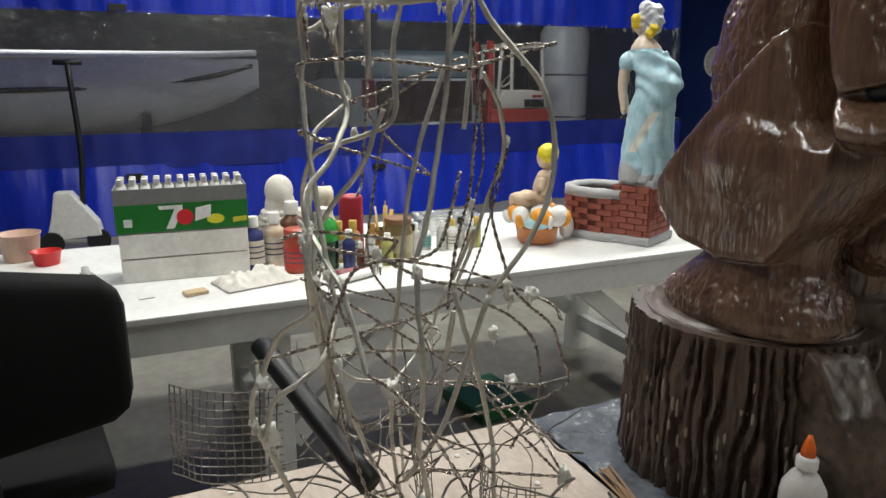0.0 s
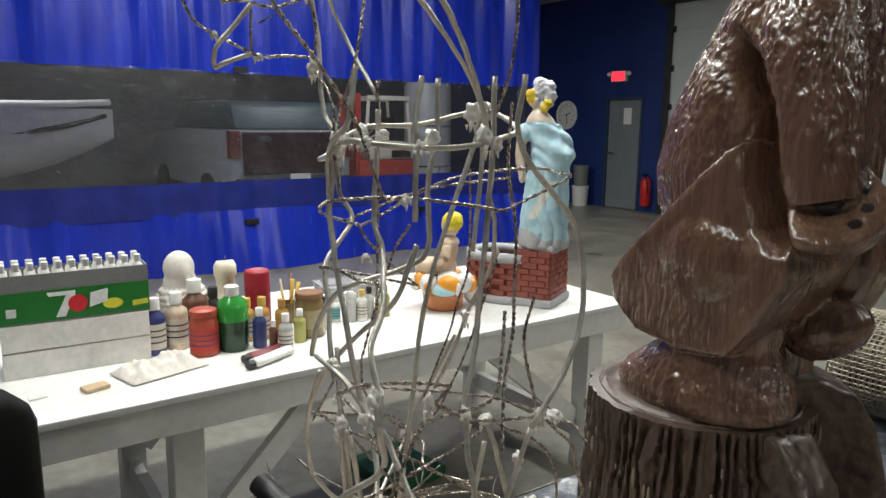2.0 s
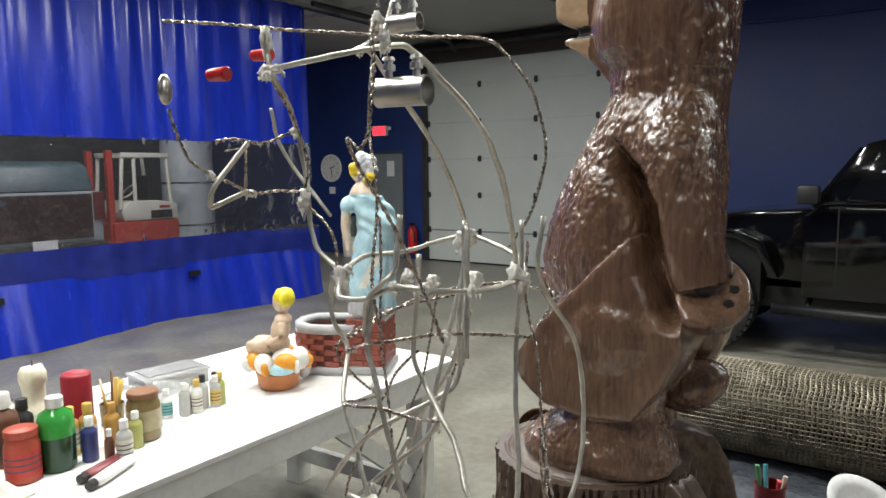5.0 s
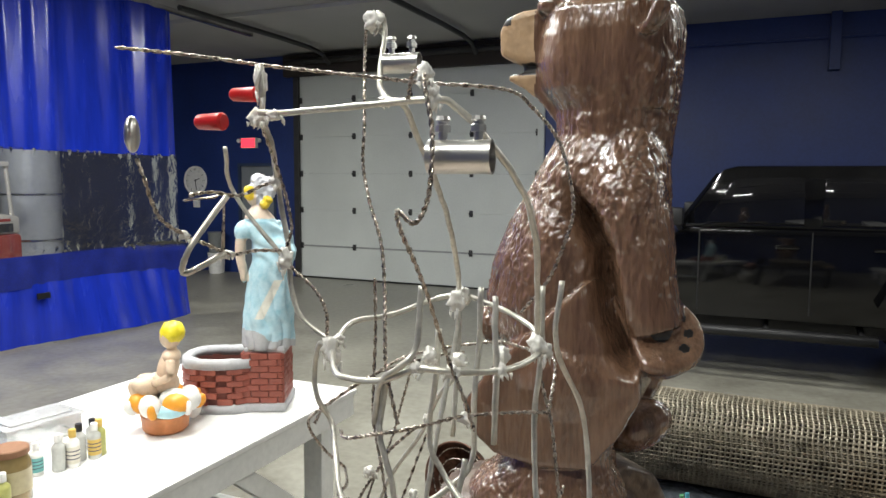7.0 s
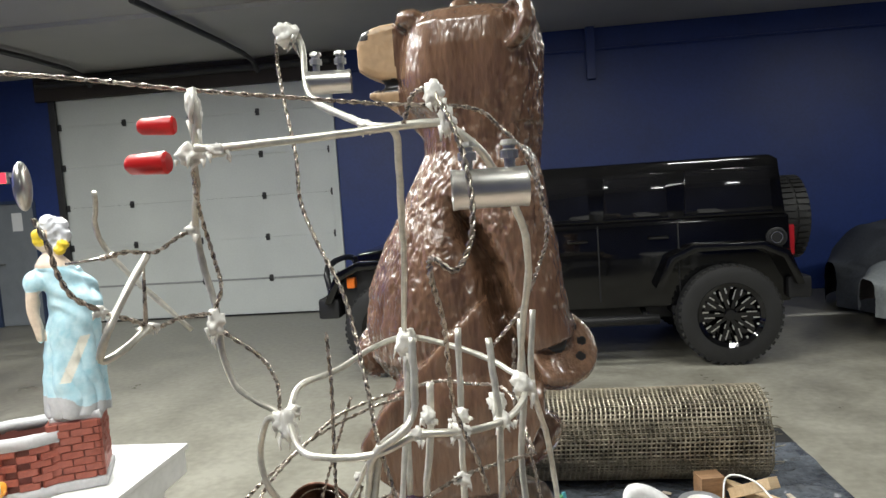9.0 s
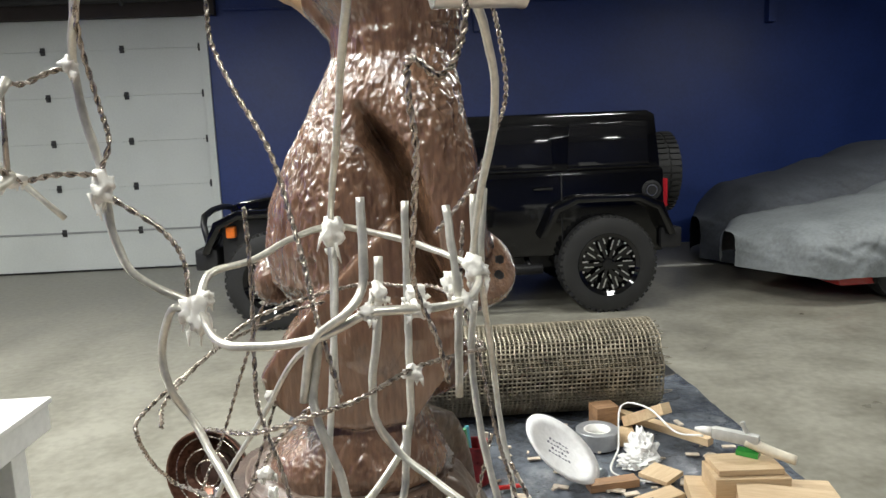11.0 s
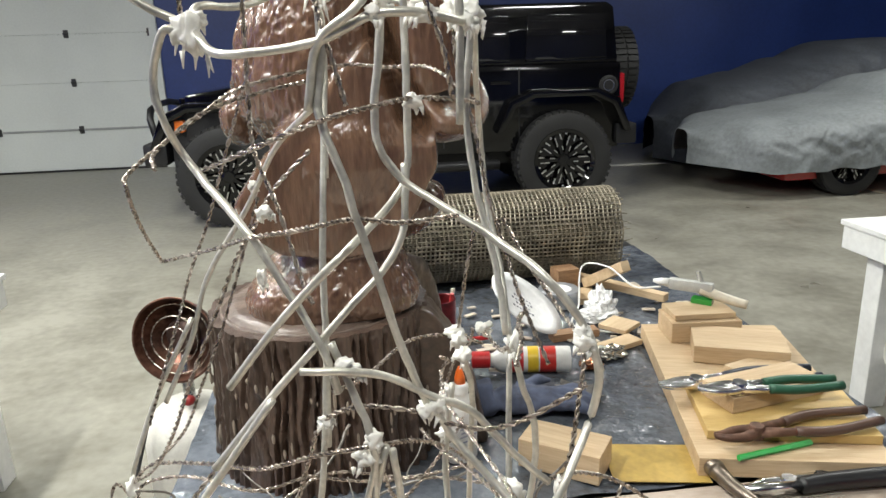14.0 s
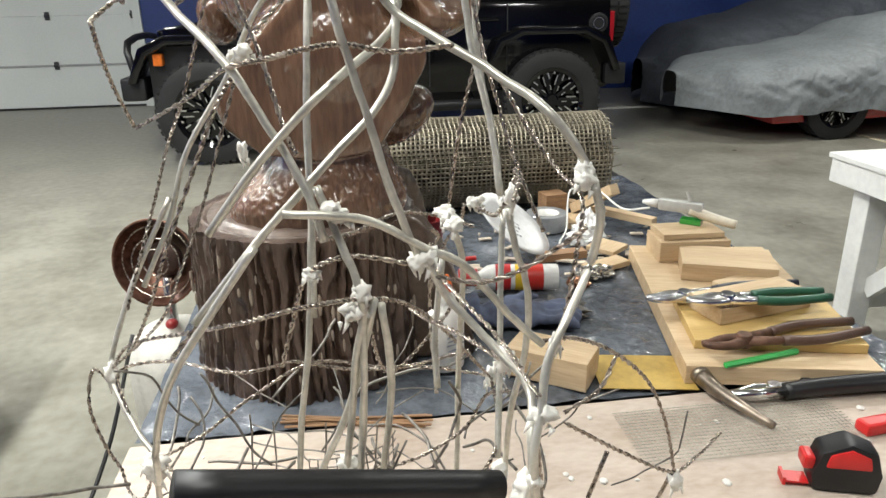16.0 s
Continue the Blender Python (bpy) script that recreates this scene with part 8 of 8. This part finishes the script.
def tape_measure():
    t = thing("tape_measure", pose(-1.0, -1.5, PLAT + 0.002, 0, 0, -18), "red and black tape measure", "tape measure")
    bm = bmesh.new()
    prism(bm, [(-0.042, 0), (0.042, 0), (0.046, 0.03), (0.036, 0.065), (0.0, 0.078), (-0.036, 0.062), (-0.046, 0.025)], 0.042, Matrix.Translation((0, -0.021, 0)), bevel=0.008)
    b = part("case", bm, M_BLACK, t, smooth=True, auto=40)
    bm = bmesh.new()
    prism(bm, [(-0.03, 0.04), (0.03, 0.04), (0.026, 0.06), (0.0, 0.071), (-0.026, 0.06)], 0.047, Matrix.Translation((0, -0.0235, 0)), bevel=0.004)
    part("red_panel", bm, M_RED, b, "red case panel", smooth=True, auto=40)
    bm = bmesh.new()
    box(bm, -0.075, -0.012, 0.004, -0.044, 0.012, 0.007)
    box(bm, -0.078, -0.013, 0.0, -0.074, 0.013, 0.012)
    part("tape_end", bm, M_RED, t)
    bm = bmesh.new()
    box(bm, -0.056, -0.015, 0.03, -0.04, 0.015, 0.05, bevel=0.005)
    part("lock_button", bm, M_RED, t)


def glue_gun():
    t = thing("hot_glue_gun", pose(-0.82, -0.66, P + 0.103, 0, 0, -40), "white hot glue gun with translucent nozzle and cord", "glue gun")
    bm = bmesh.new()
    box(bm, -0.08, -0.012, 0.025, 0.03, 0.012, 0.055, bevel=0.008)
    part("barrel", bm, P_CLEARISH, t, smooth=True, auto=50)
    bm = bmesh.new()
    tube(bm, [(0.0, 0, 0.035), (0.05, 0.0, 0.022), (0.11, 0, 0.012)], (0.014, 0.011), 10)
    part("handle", bm, plain("cream_plastic", (0.66, 0.6, 0.48)), t, smooth=True)
    bm = bmesh.new()
    lathe(bm, [(0.012, 0), (0.01, 0.02), (0.004, 0.04)], 12, pose(-0.08, 0, 0.04, 0, -90, 0))
    part("nozzle", bm, P_WHITE, t, smooth=True)
    bm = bmesh.new()
    tube(bm, [(0.0, 0, 0.055), (-0.01, 0.0, 0.08)], 0.006, 8, 1)
    part("glue_stick", bm, P_CLEARISH, t)
    bm = bmesh.new()
    box(bm, -0.02, -0.014, 0.0, 0.03, 0.014, 0.012)
    part("green_button", bm, P_GREEN, t)
    bm = bmesh.new()
    tube(bm, [(-0.9, -0.6, P + 0.13), (-0.93, -0.5, P + 0.1), (-0.96, -0.38, P + 0.12), (-1.02, -0.33, P + 0.11), (-1.05, -0.4, P + 0.02), (-1.1, -0.52, P + 0.006), (-0.98, -0.6, P + 0.006)], 0.0028, 6, 8)
    tagged(part("power_cord", bm, P_WHITE, smooth=True), "thin white power cord looped over the scraps", "cord")


glue_bottle(), lying_bottle(), paint_tin(), paper_plate(), tape_roll(), glove(), hammer(), tape_measure(), glue_gun()
pliers(-1.0, -1.01, P + 0.06, 0, plain("navy_grip", (0.02, 0.025, 0.04)), "slip-joint pliers with dark blue grips", 0.36)
pliers(-0.96, -1.1, P + 0.09, -4, plain("green_grip", (0.02, 0.09, 0.05)), "long-nosed pliers with green grips", 0.27, spread=0.025)
pliers(-0.98, -1.2, P + 0.056, 4, plain("rusty_grip", (0.09, 0.05, 0.035)), "rusty brown locking pliers", 0.33, mat("rust", (0.17, 0.09, 0.06), 0.6, 0.5, var=0.35))
pliers(-0.96, -1.275, PLAT + 0.002, 3, M_BLACK, "wire snips with black grips", 0.3, spread=0.02)
bm = bmesh.new()
tube(bm, [(-1.03, -1.235, P + 0.042), (-0.88, -1.21, P + 0.042)], 0.0055, 6, 1)
tagged(part("green_pencil", bm, plain("pencil_green", (0.03, 0.42, 0.08))), "bright green carpenter's pencil", "pencil")
bm = bmesh.new()
box(bm, -0.06, -0.014, 0, 0.06, 0.014, 0.02, bevel=0.006)
tagged(part("red_knife", bm, M_RED, m=pose(-0.83, -1.39, PLAT + 0.002, 0, 0, 6)), "red plastic utility knife handle", "knife")
bm = bmesh.new()
tube(bm, [(-1.42, -0.56, P + 0.006), (-1.34, -0.55, P + 0.006)], 0.006, 8, 1)
tagged(part("red_marker", bm, M_RED), "short red marker pen", "marker")

# flat wire cloth on the plywood
bm = bmesh.new()
for i in range(45):
    x = -1.24 + 0.008 * i
    tube(bm, [(x, -1.42, PLAT + 0.004), (x, -1.28, PLAT + 0.004)], 0.0007, 4, 1)
for j in range(18):
    y = -1.42 + 0.008 * j
    tube(bm, [(-1.25, y, PLAT + 0.0045), (-0.88, y, PLAT + 0.0045)], 0.0007, 4, 1)
tagged(part("hardware_cloth", bm, M_ROD), "flat piece of fine galvanised wire cloth", "wire cloth")


def crumple(name, x, y, z, sx, sy, sz, material, label, cat, seed):
    t = bmesh.new()
    bmesh.ops.create_icosphere(t, subdivisions=4, radius=1.0)
    for v in t.verts:
        q = v.co.copy()
        v.co *= 0.75 + 0.5 * abs(noise.noise(q * 2.2 + Vector((seed, 0, 0)))) + 0.35 * noise.noise(q * 5 + Vector((0, seed, 0)))
        v.co.z = max(v.co.z, -0.2)
    t.transform(Matrix.LocRotScale((x, y, z + sz * 0.2), None, (sx, sy, sz)))
    return tagged(part(name, t, material, smooth=False), label, cat)


M_FOIL = mat("crumpled_foil", (0.7, 0.68, 0.64), 0.18, 1.0, var=0.08, scale=40)
crumple("tissue", -0.99, -0.42, P, 0.045, 0.06, 0.06, plain("tissue_white", (0.78, 0.78, 0.77), 0.9), "crumpled white tissue on the scraps", "tissue", 2)
crumple("tissue", -1.02, -0.47, P, 0.06, 0.035, 0.03, plain("tissue_white", (0.78, 0.78, 0.77), 0.9), "crumpled white tissue on the scraps", "tissue", 5)
crumple("foil_scrap", -1.07, -0.7, P, 0.05, 0.035, 0.02, M_FOIL, "crumpled shiny foil scrap", "foil", 8)
crumple("foil_scrap", -1.13, -0.75, P, 0.03, 0.03, 0.015, mat("copper_foil", (0.5, 0.25, 0.15), 0.25, 1.0), "crumpled copper-coloured foil scrap", "foil", 11)
crumple("plastic_scrap", -0.74, -0.86, P, 0.04, 0.1, 0.02, clear_mat("scrap_clear", (0.9, 0.92, 0.94), 0.6, 0.06, 0.15), "crumpled clear plastic wrap", "plastic wrap", 14)
crumple("rag", -1.22, -0.9, P, 0.06, 0.05, 0.025, mat("grey_rag", (0.13, 0.12, 0.11), 0.9, var=0.3), "small crumpled dark grey rag", "rag", 21)
bm = bmesh.new()
for k in range(60):
    x, y = random.uniform(-1.45, -0.72), random.uniform(-0.75, -0.15)
    a, s = random.uniform(0, 3.1), random.uniform(0.006, 0.02)
    box(bm, -s, -s * 0.4, 0, s, s * 0.4, 0.004, m=pose(x, y, P + random.uniform(0, 0.004), 0, 0, math.degrees(a)))
tagged(part("wood_crumbs", bm, mat("crumb_mix", (0.6, 0.52, 0.42), 0.7, var=0.3, scale=3)), "scattered pale wood and plaster crumbs", "crumbs", kind="stuff")
# floor crumbs and plaster smears on the plywood
bm = bmesh.new()
for k in range(120):
    x, y = random.uniform(-2.05, -0.7), random.uniform(-1.9, -1.26)
    s = random.uniform(0.002, 0.007)
    ball(bm, (x, y, PLAT + s * 0.3), (s, s * random.uniform(0.6, 1.4), s * 0.4), 6)
tagged(part("plaster_crumbs", bm, plain("plaster_white", (0.7, 0.68, 0.64), 0.8)), "white plaster crumbs scattered over the plywood", "crumbs", kind="stuff")

bm = bmesh.new()
box(bm, -0.17, -0.14, 0, 0.17, 0.14, 0.05, bevel=0.012)
tagged(part("plastic_tray", bm, mat("green_tray", (0.01, 0.11, 0.035), 0.4), m=pose(-3.4, -0.6, 0.0, 0, 0, 8)), "shallow green plastic tray on the floor under the bench", "tray")
